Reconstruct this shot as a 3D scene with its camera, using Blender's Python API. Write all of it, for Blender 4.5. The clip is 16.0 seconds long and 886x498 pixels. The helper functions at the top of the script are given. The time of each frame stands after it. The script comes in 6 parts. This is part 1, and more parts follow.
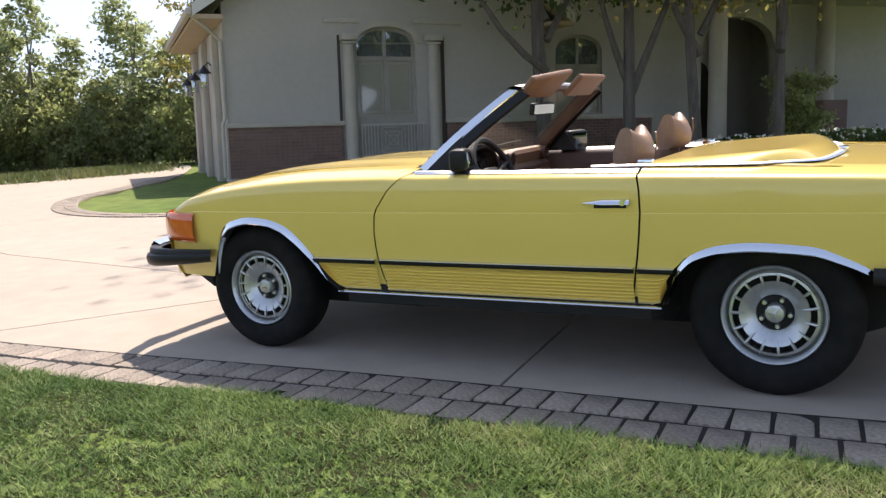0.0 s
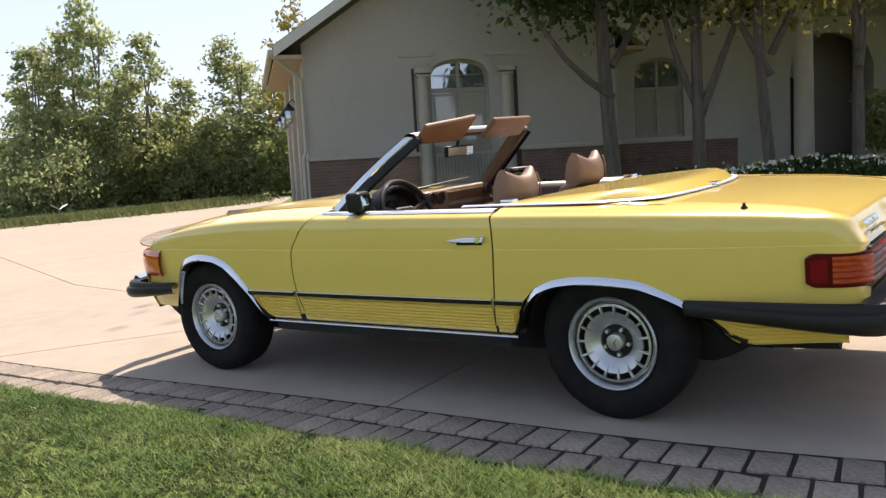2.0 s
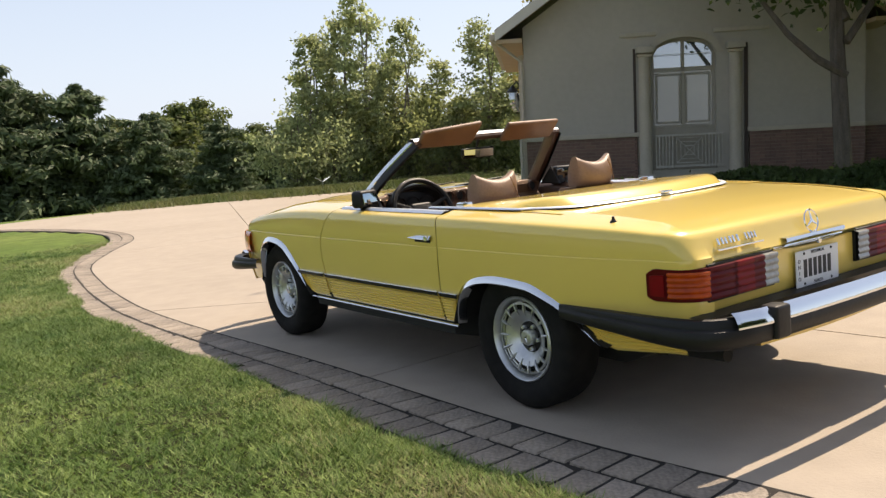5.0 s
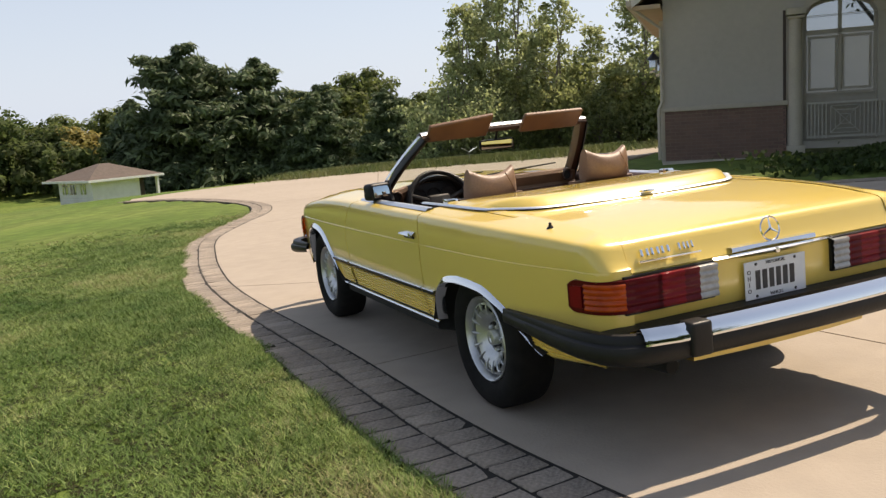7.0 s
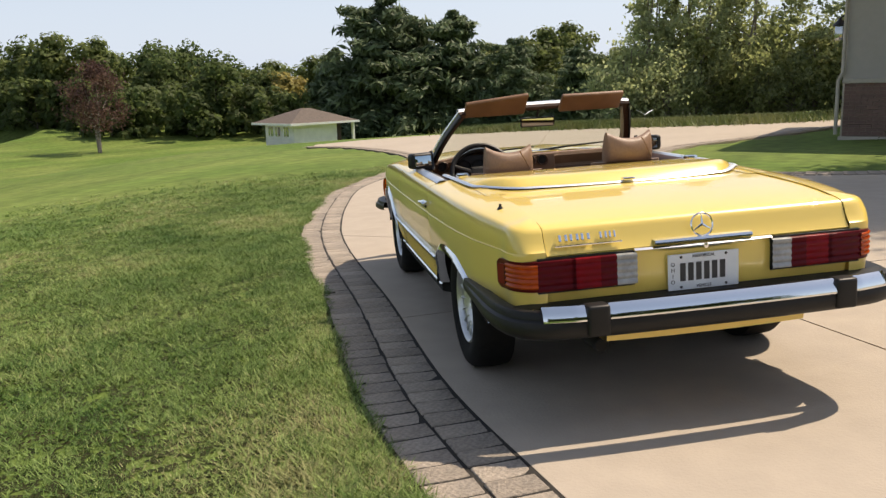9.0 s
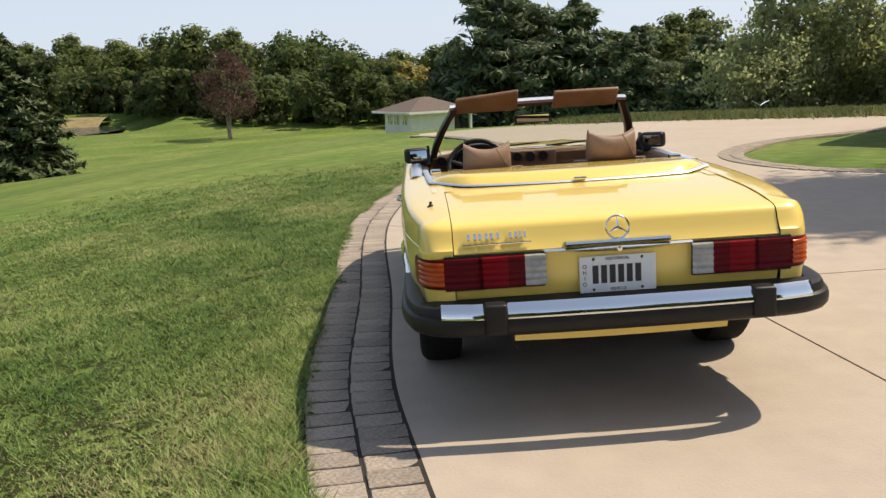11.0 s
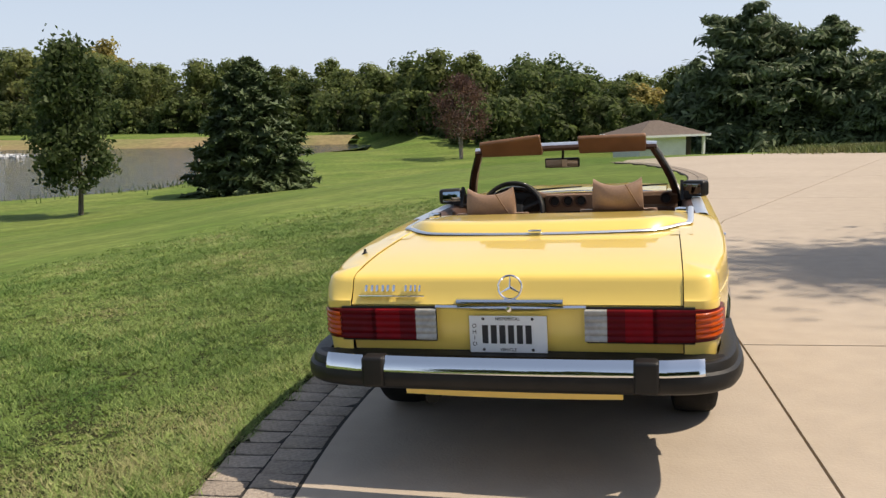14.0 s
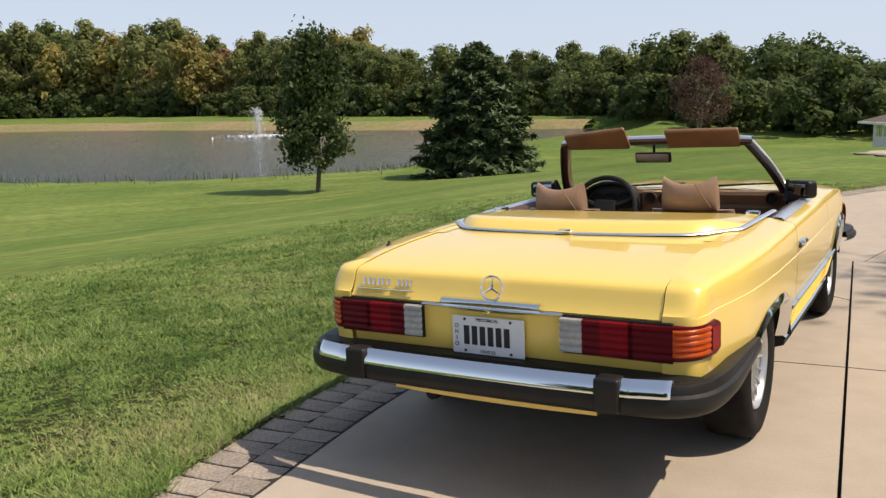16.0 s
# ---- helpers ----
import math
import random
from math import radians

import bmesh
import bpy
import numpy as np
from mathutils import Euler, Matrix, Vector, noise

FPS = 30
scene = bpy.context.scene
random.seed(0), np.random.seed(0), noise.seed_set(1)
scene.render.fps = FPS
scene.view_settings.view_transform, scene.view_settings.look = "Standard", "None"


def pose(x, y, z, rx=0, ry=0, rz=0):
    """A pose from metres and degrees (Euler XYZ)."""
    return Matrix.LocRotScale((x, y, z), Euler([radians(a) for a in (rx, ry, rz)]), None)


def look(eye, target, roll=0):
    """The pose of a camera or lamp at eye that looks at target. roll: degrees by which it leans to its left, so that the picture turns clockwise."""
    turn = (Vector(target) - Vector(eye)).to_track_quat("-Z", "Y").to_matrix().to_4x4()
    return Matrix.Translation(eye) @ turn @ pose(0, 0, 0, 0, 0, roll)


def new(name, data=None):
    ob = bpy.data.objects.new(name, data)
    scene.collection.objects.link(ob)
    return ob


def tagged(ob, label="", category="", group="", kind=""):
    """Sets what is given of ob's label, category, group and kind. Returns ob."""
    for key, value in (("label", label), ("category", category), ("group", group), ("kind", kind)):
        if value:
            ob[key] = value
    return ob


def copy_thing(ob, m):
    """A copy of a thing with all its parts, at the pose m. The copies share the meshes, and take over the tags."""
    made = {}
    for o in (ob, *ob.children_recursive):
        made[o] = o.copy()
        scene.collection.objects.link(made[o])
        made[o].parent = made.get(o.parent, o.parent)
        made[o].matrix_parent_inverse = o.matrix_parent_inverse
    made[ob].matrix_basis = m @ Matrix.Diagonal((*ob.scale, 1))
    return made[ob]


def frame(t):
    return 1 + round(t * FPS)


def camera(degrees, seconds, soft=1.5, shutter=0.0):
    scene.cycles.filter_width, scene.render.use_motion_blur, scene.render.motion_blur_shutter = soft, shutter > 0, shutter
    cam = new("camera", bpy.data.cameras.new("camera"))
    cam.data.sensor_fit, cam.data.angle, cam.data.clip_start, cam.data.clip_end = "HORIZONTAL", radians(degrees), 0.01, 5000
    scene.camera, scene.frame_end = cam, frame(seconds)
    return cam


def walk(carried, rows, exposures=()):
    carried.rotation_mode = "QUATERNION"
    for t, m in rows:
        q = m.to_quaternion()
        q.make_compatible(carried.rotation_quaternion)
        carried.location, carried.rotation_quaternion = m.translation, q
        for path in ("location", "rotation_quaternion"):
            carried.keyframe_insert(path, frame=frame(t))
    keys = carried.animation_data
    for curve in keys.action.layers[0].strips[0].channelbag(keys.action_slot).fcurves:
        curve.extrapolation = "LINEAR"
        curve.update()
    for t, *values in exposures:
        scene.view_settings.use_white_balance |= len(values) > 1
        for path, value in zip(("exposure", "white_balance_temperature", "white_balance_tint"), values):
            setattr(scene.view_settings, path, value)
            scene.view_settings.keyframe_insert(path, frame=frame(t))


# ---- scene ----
# camera and its walk
cam = camera(55.1, 16.0, soft=1.4)
PATH = [
    (0, (-4.121, -1.592, 1.052), (-2.373, -0.664, 0.767), -1.6),
    (0.5, (-4.119, -1.862, 1.077), (-2.389, -0.886, 0.84), -1.8),
    (1, (-4.088, -2.175, 1.097), (-2.392, -1.137, 0.879), -2.4),
    (1.5, (-3.986, -2.403, 1.082), (-2.324, -1.314, 0.857), -3.5),
    (2, (-3.886, -2.664, 1.106), (-2.279, -1.494, 0.888), -3.2),
    (2.5, (-3.812, -2.974, 1.137), (-2.286, -1.698, 0.928), -2.9),
    (3, (-3.685, -3.168, 1.125), (-2.219, -1.826, 0.904), -2.2),
    (3.5, (-3.59, -3.382, 1.156), (-2.181, -1.981, 0.932), -1.7),
    (4, (-3.478, -3.634, 1.169), (-2.159, -2.146, 0.945), -2.0),
    (6.5, (-2.602, -4.41, 1.251), (-1.704, -2.646, 0.96), -3.7),
    (7, (-2.402, -4.526, 1.29), (-1.615, -2.712, 0.989), -3.6),
    (7.5, (-2.215, -4.73, 1.325), (-1.589, -2.857, 1.008), -2.7),
    (8, (-2.014, -4.844, 1.318), (-1.494, -2.945, 0.965), -2.2),
    (8.5, (-1.813, -4.988, 1.347), (-1.376, -3.073, 0.972), -2.0),
    (9, (-1.616, -5.185, 1.387), (-1.266, -3.254, 1.001), -1.5),
    (11.5, (-0.577, -5.357, 1.431), (-0.578, -3.398, 1.027), -1.9),
    (12, (-0.333, -5.372, 1.479), (-0.395, -3.413, 1.08), -1.9),
    (12.5, (-0.071, -5.437, 1.51), (-0.212, -3.478, 1.136), -1.1),
    (13, (0.123, -5.423, 1.519), (-0.096, -3.466, 1.168), -1.0),
    (13.5, (0.305, -5.328, 1.514), (-0.014, -3.384, 1.166), -0.9),
    (14, (0.522, -5.254, 1.518), (0.03, -3.346, 1.174), -1.3),
    (14.5, (0.755, -5.175, 1.522), (0.074, -3.329, 1.167), -0.7),
    (15, (0.945, -5.073, 1.517), (0.137, -3.284, 1.132), -1.0),
    (15.5, (1.148, -4.94, 1.528), (0.247, -3.199, 1.131), -1.4),
    (16, (1.386, -4.851, 1.538), (0.383, -3.161, 1.17), -1.4),
]
walk(cam, [(t, look(eye, target, roll)) for t, eye, target, roll in PATH], exposures=[(0, 1.12, 6330, 17), (1, 1.10, 6450, 17), (2, 0.98, 6700, 16), (3, 0.69, 7070, 15), (4, 0.76, 7100, 14), (6.5, 0.74, 7100, 14), (7, 0.60, 7170, 14), (9, 0.62, 7020, 13), (12.5, 0.56, 6870, 12), (16, 0.50, 6770, 13)])

# daylight: clear hazy sky and a sun from beyond the passenger side
SUN_AZ, SUN_EL = 72.0, 56.0
world = bpy.data.worlds.new("sky")
scene.world = world
world.use_nodes = True
wn = world.node_tree.nodes
sky = wn.new("ShaderNodeTexSky")
sky.sky_type = 'NISHITA'
sky.sun_disc = False
sky.sun_elevation = radians(SUN_EL)
sky.sun_rotation = radians(SUN_AZ)
sky.air_density, sky.dust_density, sky.ozone_density = 1.0, 1.5, 1.3
wn["Background"].inputs["Strength"].default_value = 0.081
haze = wn.new("ShaderNodeMix")          # haze over the clear sky, thicker towards the horizon
haze.data_type = 'RGBA'
haze.inputs["B"].default_value = (5.9, 7.0, 8.7, 1)
wl = world.node_tree.links
axes = wn.new("ShaderNodeSeparateXYZ")
wl.new(wn.new("ShaderNodeTexCoord").outputs["Generated"], axes.inputs[0])
low = wn.new("ShaderNodeMapRange")
low.inputs["From Min"].default_value, low.inputs["From Max"].default_value = 0.0, 1.0
low.inputs["To Min"].default_value, low.inputs["To Max"].default_value = 1.0, 0.0
wl.new(axes.outputs["Z"], low.inputs["Value"])
bend = wn.new("ShaderNodeMath")
bend.operation = 'POWER'
bend.inputs[1].default_value = 3.0
wl.new(low.outputs[0], bend.inputs[0])
fill = wn.new("ShaderNodeMapRange")
fill.inputs["To Min"].default_value, fill.inputs["To Max"].default_value = 0.22, 0.85
wl.new(bend.outputs[0], fill.inputs["Value"])
wl.new(fill.outputs[0], haze.inputs["Factor"])
wl.new(sky.outputs[0], haze.inputs["A"])
wl.new(haze.outputs["Result"], wn["Background"].inputs[0])
sun = new("sun", bpy.data.lights.new("sun", 'SUN'))
sun.data.energy, sun.data.angle, sun.data.color = 3.6, radians(0.55), (1.0, 0.895, 0.745)
sv = Vector((math.sin(radians(SUN_AZ)) * math.cos(radians(SUN_EL)), math.cos(radians(SUN_AZ)) * math.cos(radians(SUN_EL)), math.sin(radians(SUN_EL))))
sun.matrix_world = look(sv * 80, (0, 0, 0))
scene.view_settings.exposure = 0.8


# ---- materials ----
def mat(name, color, rough=0.6, metal=0.0, vary=None, scale=6.0, bump=0.0, bump_scale=40.0, spec=0.5, coat=0.0, fine=0.0, obj=0.0, island=0.0, trans=0.0, emit=None, stretch=None):
    """Principled material; vary: second colour mixed in by broad noise; fine: strength of a small-scale value change; obj and island: random value change."""
    m = bpy.data.materials.new(name)
    m.use_nodes = True
    nt = m.node_tree
    b = nt.nodes["Principled BSDF"]
    b.inputs["Roughness"].default_value = rough
    b.inputs["Metallic"].default_value = metal
    b.inputs["Specular IOR Level"].default_value = spec
    b.inputs["Coat Weight"].default_value = coat
    b.inputs["Coat Roughness"].default_value = 0.03
    b.inputs["Transmission Weight"].default_value = trans
    if emit:
        b.inputs["Emission Color"].default_value = (*emit, 1)
        b.inputs["Emission Strength"].default_value = 1.0
    co = nt.nodes.new("ShaderNodeTexCoord")
    out = co.outputs["Object"]
    if stretch:
        mp = nt.nodes.new("ShaderNodeMapping")
        mp.inputs["Scale"].default_value = stretch
        nt.links.new(out, mp.inputs["Vector"])
        out = mp.outputs[0]

    def noise_at(s, detail=6.0):
        n = nt.nodes.new("ShaderNodeTexNoise")
        n.inputs["Scale"].default_value = s
        n.inputs["Detail"].default_value = detail
        nt.links.new(out, n.inputs["Vector"])
        return n

    def mix(kind, fac, a, c):
        x = nt.nodes.new("ShaderNodeMix")
        x.data_type, x.blend_type = 'RGBA', kind
        for sock, v in ((x.inputs["Factor"], fac), (x.inputs["A"], a), (x.inputs["B"], c)):
            if isinstance(v, (int, float)):
                sock.default_value = v
            elif isinstance(v, tuple):
                sock.default_value = (*v, 1)
            else:
                nt.links.new(v, sock)
        return x.outputs["Result"]

    def spread(src, lo, hi):
        r = nt.nodes.new("ShaderNodeMapRange")
        r.inputs["From Min"].default_value, r.inputs["From Max"].default_value = 0.32, 0.68
        r.inputs["To Min"].default_value, r.inputs["To Max"].default_value = lo, hi
        nt.links.new(src, r.inputs["Value"])
        return r.outputs[0]

    def grey(src):
        c = nt.nodes.new("ShaderNodeCombineColor")
        for k in range(3):
            nt.links.new(src, c.inputs[k])
        return c.outputs[0]

    col = color
    if vary:
        col = mix('MIX', spread(noise_at(scale).outputs["Fac"], 0, 1), color, vary)
    if fine:
        col = mix('MULTIPLY', 1.0, col, grey(spread(noise_at(scale * 14, 3).outputs["Fac"], 1 - fine, 1 + fine)))
    for amount, node, sock in ((obj, "ShaderNodeObjectInfo", "Random"), (island, "ShaderNodeNewGeometry", "Random Per Island")):
        if amount:
            r = nt.nodes.new("ShaderNodeMapRange")
            r.inputs["To Min"].default_value, r.inputs["To Max"].default_value = 1 - amount, 1 + amount
            nt.links.new(nt.nodes.new(node).outputs[sock], r.inputs["Value"])
            col = mix('MULTIPLY', 1.0, col, grey(r.outputs[0]))
    if isinstance(col, tuple):
        b.inputs["Base Color"].default_value = (*col, 1)
    else:
        nt.links.new(col, b.inputs["Base Color"])
    if bump:
        n = noise_at(bump_scale, 4)
        bp = nt.nodes.new("ShaderNodeBump")
        bp.inputs["Strength"].default_value = bump
        bp.inputs["Distance"].default_value = 0.02
        nt.links.new(n.outputs["Fac"], bp.inputs["Height"])
        nt.links.new(bp.outputs[0], b.inputs["Normal"])
    return m


def leafy(name, c1, c2, scale=0.6, obj=0.15, trans=0.45):
    """Foliage: diffuse with some light let through, varied by clump and by leaf."""
    m = mat(name, c1, 0.6, vary=c2, scale=scale, island=0.35, obj=obj, spec=0.25)
    nt = m.node_tree
    b = nt.nodes["Principled BSDF"]
    t = nt.nodes.new("ShaderNodeBsdfTranslucent")
    nt.links.new(b.inputs["Base Color"].links[0].from_socket, t.inputs["Color"])
    x = nt.nodes.new("ShaderNodeMixShader")
    x.inputs[0].default_value = trans
    nt.links.new(b.outputs[0], x.inputs[1])
    nt.links.new(t.outputs[0], x.inputs[2])
    nt.links.new(x.outputs[0], nt.nodes["Material Output"].inputs[0])
    return m


M = {}
M["paint"] = mat("yellow_paint", (0.87, 0.64, 0.148), 0.32, vary=(0.85, 0.62, 0.14), scale=1.5, coat=0.9, spec=0.4)
M["chrome"] = mat("chrome", (0.82, 0.83, 0.84), 0.09, 1.0, bump=0.03, bump_scale=6)
M["bright"] = mat("bright_trim", (0.86, 0.87, 0.89), 0.36, 1.0, vary=(0.80, 0.81, 0.83), scale=12)
M["alloy"] = mat("silver_alloy", (0.62, 0.63, 0.64), 0.34, 0.8, vary=(0.54, 0.55, 0.55), scale=25, fine=0.08)
M["well"] = mat("wheel_well_grey", (0.16, 0.165, 0.17), 0.5, 0.4, vary=(0.10, 0.10, 0.10), scale=20, fine=0.1)
M["tyre"] = mat("tyre_rubber", (0.010, 0.010, 0.010), 0.8, vary=(0.018, 0.017, 0.016), scale=14, bump=0.1, bump_scale=80, spec=0.15)
M["rubber"] = mat("black_rubber", (0.010, 0.010, 0.010), 0.45, vary=(0.017, 0.016, 0.015), scale=9, bump=0.05, bump_scale=60, spec=0.3)
M["dark"] = mat("dark_underbody", (0.012, 0.012, 0.012), 0.9, vary=(0.02, 0.018, 0.016), scale=8)
M["leather"] = mat("tan_leather", (0.29, 0.182, 0.118), 0.45, vary=(0.235, 0.145, 0.092), scale=7, bump=0.15, bump_scale=160, fine=0.07)
M["visor"] = mat("tan_vinyl", (0.23, 0.115, 0.055), 0.5, vary=(0.18, 0.088, 0.042), scale=9, bump=0.1, bump_scale=120)
M["brown"] = mat("dark_brown_vinyl", (0.075, 0.036, 0.021), 0.5, vary=(0.055, 0.026, 0.016), scale=8, bump=0.1, bump_scale=120)
M["dash"] = mat("tobacco_vinyl", (0.16, 0.088, 0.045), 0.55, vary=(0.12, 0.066, 0.034), scale=9, bump=0.1, bump_scale=140)
M["red"] = mat("red_lens", (0.11, 0.002, 0.006), 0.3, vary=(0.09, 0.002, 0.005), scale=20, coat=0.04, spec=0.15)
M["redlit"] = mat("bright_red_lens", (0.22, 0.003, 0.008), 0.3, vary=(0.17, 0.003, 0.007), scale=20, coat=0.04, spec=0.15)
M["amber"] = mat("amber_lens", (0.52, 0.075, 0.004), 0.25, vary=(0.36, 0.042, 0.004), scale=20, coat=0.15, spec=0.3)
M["signal"] = mat("orange_lens", (0.78, 0.15, 0.012), 0.15, vary=(0.62, 0.10, 0.01), scale=20, coat=0.4)
M["white_lens"] = mat("clear_lens", (0.40, 0.40, 0.39), 0.2, vary=(0.28, 0.28, 0.27), scale=30, coat=0.6)
M["plate"] = mat("plate_white", (0.72, 0.74, 0.76), 0.4, vary=(0.66, 0.69, 0.72), scale=16)
M["ink"] = mat("plate_ink", (0.012, 0.014, 0.02), 0.5)
M["glass"] = mat("clear_glass", (0.80, 0.84, 0.81), 0.0, trans=1.0)
M["glass"].node_tree.nodes["Principled BSDF"].inputs["IOR"].default_value = 1.05
# passenger mirror: a dark reflection put into the glass colour
M["dim_mirror"] = mat("darkened_mirror", (0.17, 0.18, 0.18), 0.05, 1.0)
M["mirror"] = mat("mirror", (0.42, 0.52, 0.58), 0.02, 1.0)

M["concrete"] = mat("concrete", (0.415, 0.354, 0.286), 0.85, vary=(0.38, 0.324, 0.26), scale=0.4, fine=0.045, bump=0.15, bump_scale=70, obj=0.012, spec=0.3)
M["paver"] = mat("paver", (0.345, 0.29, 0.232), 0.9, vary=(0.26, 0.226, 0.19), scale=4, fine=0.22, bump=0.6, bump_scale=55, obj=0.16, spec=0.25)
M["sand"] = mat("joint_sand", (0.026, 0.022, 0.017), 0.95, vary=(0.016, 0.014, 0.012), scale=10)
M["lawn"] = mat("lawn", (0.086, 0.140, 0.025), 0.9, vary=(0.142, 0.180, 0.044), scale=0.22, fine=0.22, bump=0.6, bump_scale=11, spec=0.15)


def mown(m):
    """Long pale and dark streaks that the mower leaves, across the slope."""
    nt = m.node_tree
    b = nt.nodes["Principled BSDF"]
    src = b.inputs["Base Color"].links[0].from_socket
    co = nt.nodes.new("ShaderNodeTexCoord")
    turn = nt.nodes.new("ShaderNodeMapping")
    turn.inputs["Rotation"].default_value = (0, 0, radians(-52))
    nt.links.new(co.outputs["Object"], turn.inputs["Vector"])
    for along, across, lo, hi in ((0.035, 0.6, 0.87, 1.15), (0.16, 2.2, 0.93, 1.08)):
        mp = nt.nodes.new("ShaderNodeMapping")
        mp.inputs["Scale"].default_value = (along, across, 0.3)
        nt.links.new(turn.outputs[0], mp.inputs["Vector"])
        n = nt.nodes.new("ShaderNodeTexNoise")
        n.inputs["Scale"].default_value, n.inputs["Detail"].default_value = 1.0, 3.0
        nt.links.new(mp.outputs[0], n.inputs["Vector"])
        r = nt.nodes.new("ShaderNodeMapRange")
        r.inputs["From Min"].default_value, r.inputs["From Max"].default_value = 0.33, 0.67
        r.inputs["To Min"].default_value, r.inputs["To Max"].default_value = lo, hi
        nt.links.new(n.outputs["Fac"], r.inputs["Value"])
        x = nt.nodes.new("ShaderNodeMix")
        x.data_type, x.blend_type = 'RGBA', 'MULTIPLY'
        x.inputs["Factor"].default_value = 1.0
        nt.links.new(src, x.inputs["A"])
        c = nt.nodes.new("ShaderNodeCombineColor")
        for k in range(3):
            nt.links.new(r.outputs[0], c.inputs[k])
        nt.links.new(c.outputs[0], x.inputs["B"])
        src = x.outputs["Result"]
    nt.links.new(src, b.inputs["Base Color"])


mown(M["lawn"])
M["straw"] = leafy("dry_blades", (0.36, 0.33, 0.17), (0.28, 0.28, 0.12), 1.4, trans=0.25)
M["blade_light"] = leafy("pale_blades", (0.26, 0.325, 0.105), (0.19, 0.27, 0.070), 1.0, trans=0.15)
# near-black thatch: the shade between grass tufts is put into this colour
M["thatch"] = mat("shaded_thatch", (0.022, 0.030, 0.010), 0.95, vary=(0.040, 0.038, 0.016), scale=6, spec=0.1)
M["rough_grass"] = leafy("rough_grass", (0.085, 0.125, 0.035), (0.19, 0.19, 0.075), 0.7, trans=0.3)
M["blade"] = leafy("grass_blades", (0.056, 0.122, 0.020), (0.160, 0.236, 0.060), 1.9, trans=0.15)
M["water"] = mat("pond_water", (0.010, 0.017, 0.019), 0.06, vary=(0.014, 0.021, 0.022), scale=0.2, bump=1.0, bump_scale=2.0, stretch=(0.7, 1.5, 1))
for n_ in M["water"].node_tree.nodes:
    if n_.bl_idname == "ShaderNodeBump":
        n_.inputs["Distance"].default_value = 0.13
M["bank"] = mat("dry_bank", (0.25, 0.18, 0.09), 0.95, vary=(0.16, 0.165, 0.05), scale=0.12, fine=0.2)
M["stucco"] = mat("stucco", (0.435, 0.41, 0.36), 0.9, vary=(0.395, 0.372, 0.325), scale=0.5, fine=0.03, bump=0.2, bump_scale=90, spec=0.2)
M["trim"] = mat("cast_stone", (0.46, 0.42, 0.345), 0.8, vary=(0.40, 0.365, 0.30), scale=2, fine=0.04)
M["brick"] = mat("house_brick", (0.235, 0.148, 0.118), 0.9, vary=(0.19, 0.122, 0.1), scale=3, obj=0.12, fine=0.1, island=0.14)
M["mortar"] = mat("mortar", (0.27, 0.215, 0.175), 0.95, vary=(0.23, 0.18, 0.145), scale=7)
M["roof"] = mat("shingle", (0.135, 0.105, 0.085), 0.9, vary=(0.10, 0.078, 0.064), scale=4, fine=0.2, bump=0.3, bump_scale=30, obj=0.1)
M["soffit"] = mat("soffit_paint", (0.46, 0.35, 0.23), 0.7, vary=(0.42, 0.32, 0.21), scale=2)
M["fascia"] = mat("fascia_paint", (0.62, 0.60, 0.55), 0.6, vary=(0.56, 0.54, 0.49), scale=2)
M["frame"] = mat("window_frame", (0.33, 0.31, 0.26), 0.6, vary=(0.29, 0.27, 0.225), scale=5)
M["pane"] = mat("window_pane", (0.42, 0.45, 0.47), 0.02, 0.75, vary=(0.36, 0.39, 0.41), scale=0.9, spec=1.0, coat=1.0)
M["pane"].node_tree.nodes["Principled BSDF"].inputs["IOR"].default_value = 1.75
M["blind"] = mat("blind_behind_glass", (0.30, 0.29, 0.24), 0.04, vary=(0.36, 0.34, 0.27), scale=0.8, coat=1.0, spec=0.8)
M["blind"].node_tree.nodes["Principled BSDF"].inputs["IOR"].default_value = 1.5
M["iron"] = mat("grey_iron", (0.46, 0.44, 0.39), 0.6, vary=(0.38, 0.36, 0.32), scale=9)
M["wood"] = mat("dark_door", (0.03, 0.018, 0.012), 0.5, vary=(0.045, 0.026, 0.017), scale=4, stretch=(1, 1, 0.15))
M["white"] = mat("white_siding", (0.82, 0.82, 0.78), 0.7, vary=(0.74, 0.74, 0.70), scale=2, fine=0.04)
M["bark"] = mat("bark", (0.085, 0.072, 0.056), 0.95, vary=(0.14, 0.12, 0.095), scale=5, bump=0.9, bump_scale=14, fine=0.3, stretch=(2.2, 2.2, 0.5))
M["pale_bark"] = mat("pale_bark", (0.26, 0.23, 0.19), 0.9, vary=(0.15, 0.125, 0.10), scale=6, bump=0.5, bump_scale=14)
M["leaf"] = leafy("green_leaves", (0.28, 0.32, 0.12), (0.42, 0.44, 0.19), 0.35, trans=0.62)
M["leaf_pale"] = leafy("pale_leaves", (0.29, 0.34, 0.16), (0.42, 0.45, 0.23), 0.5, trans=0.62)
M["leaf_gold"] = leafy("turning_leaves", (0.29, 0.27, 0.08), (0.35, 0.28, 0.09), 0.3)
M["leaf_far"] = leafy("far_leaves", (0.12, 0.16, 0.05), (0.215, 0.24, 0.08), 0.14, trans=0.6)
M["leaf_deep"] = leafy("deep_green_leaves", (0.085, 0.125, 0.042), (0.155, 0.19, 0.065), 0.14, trans=0.6)
M["leaf_wood"] = leafy("light_wood_leaves", (0.19, 0.225, 0.075), (0.30, 0.305, 0.12), 0.14, trans=0.6)
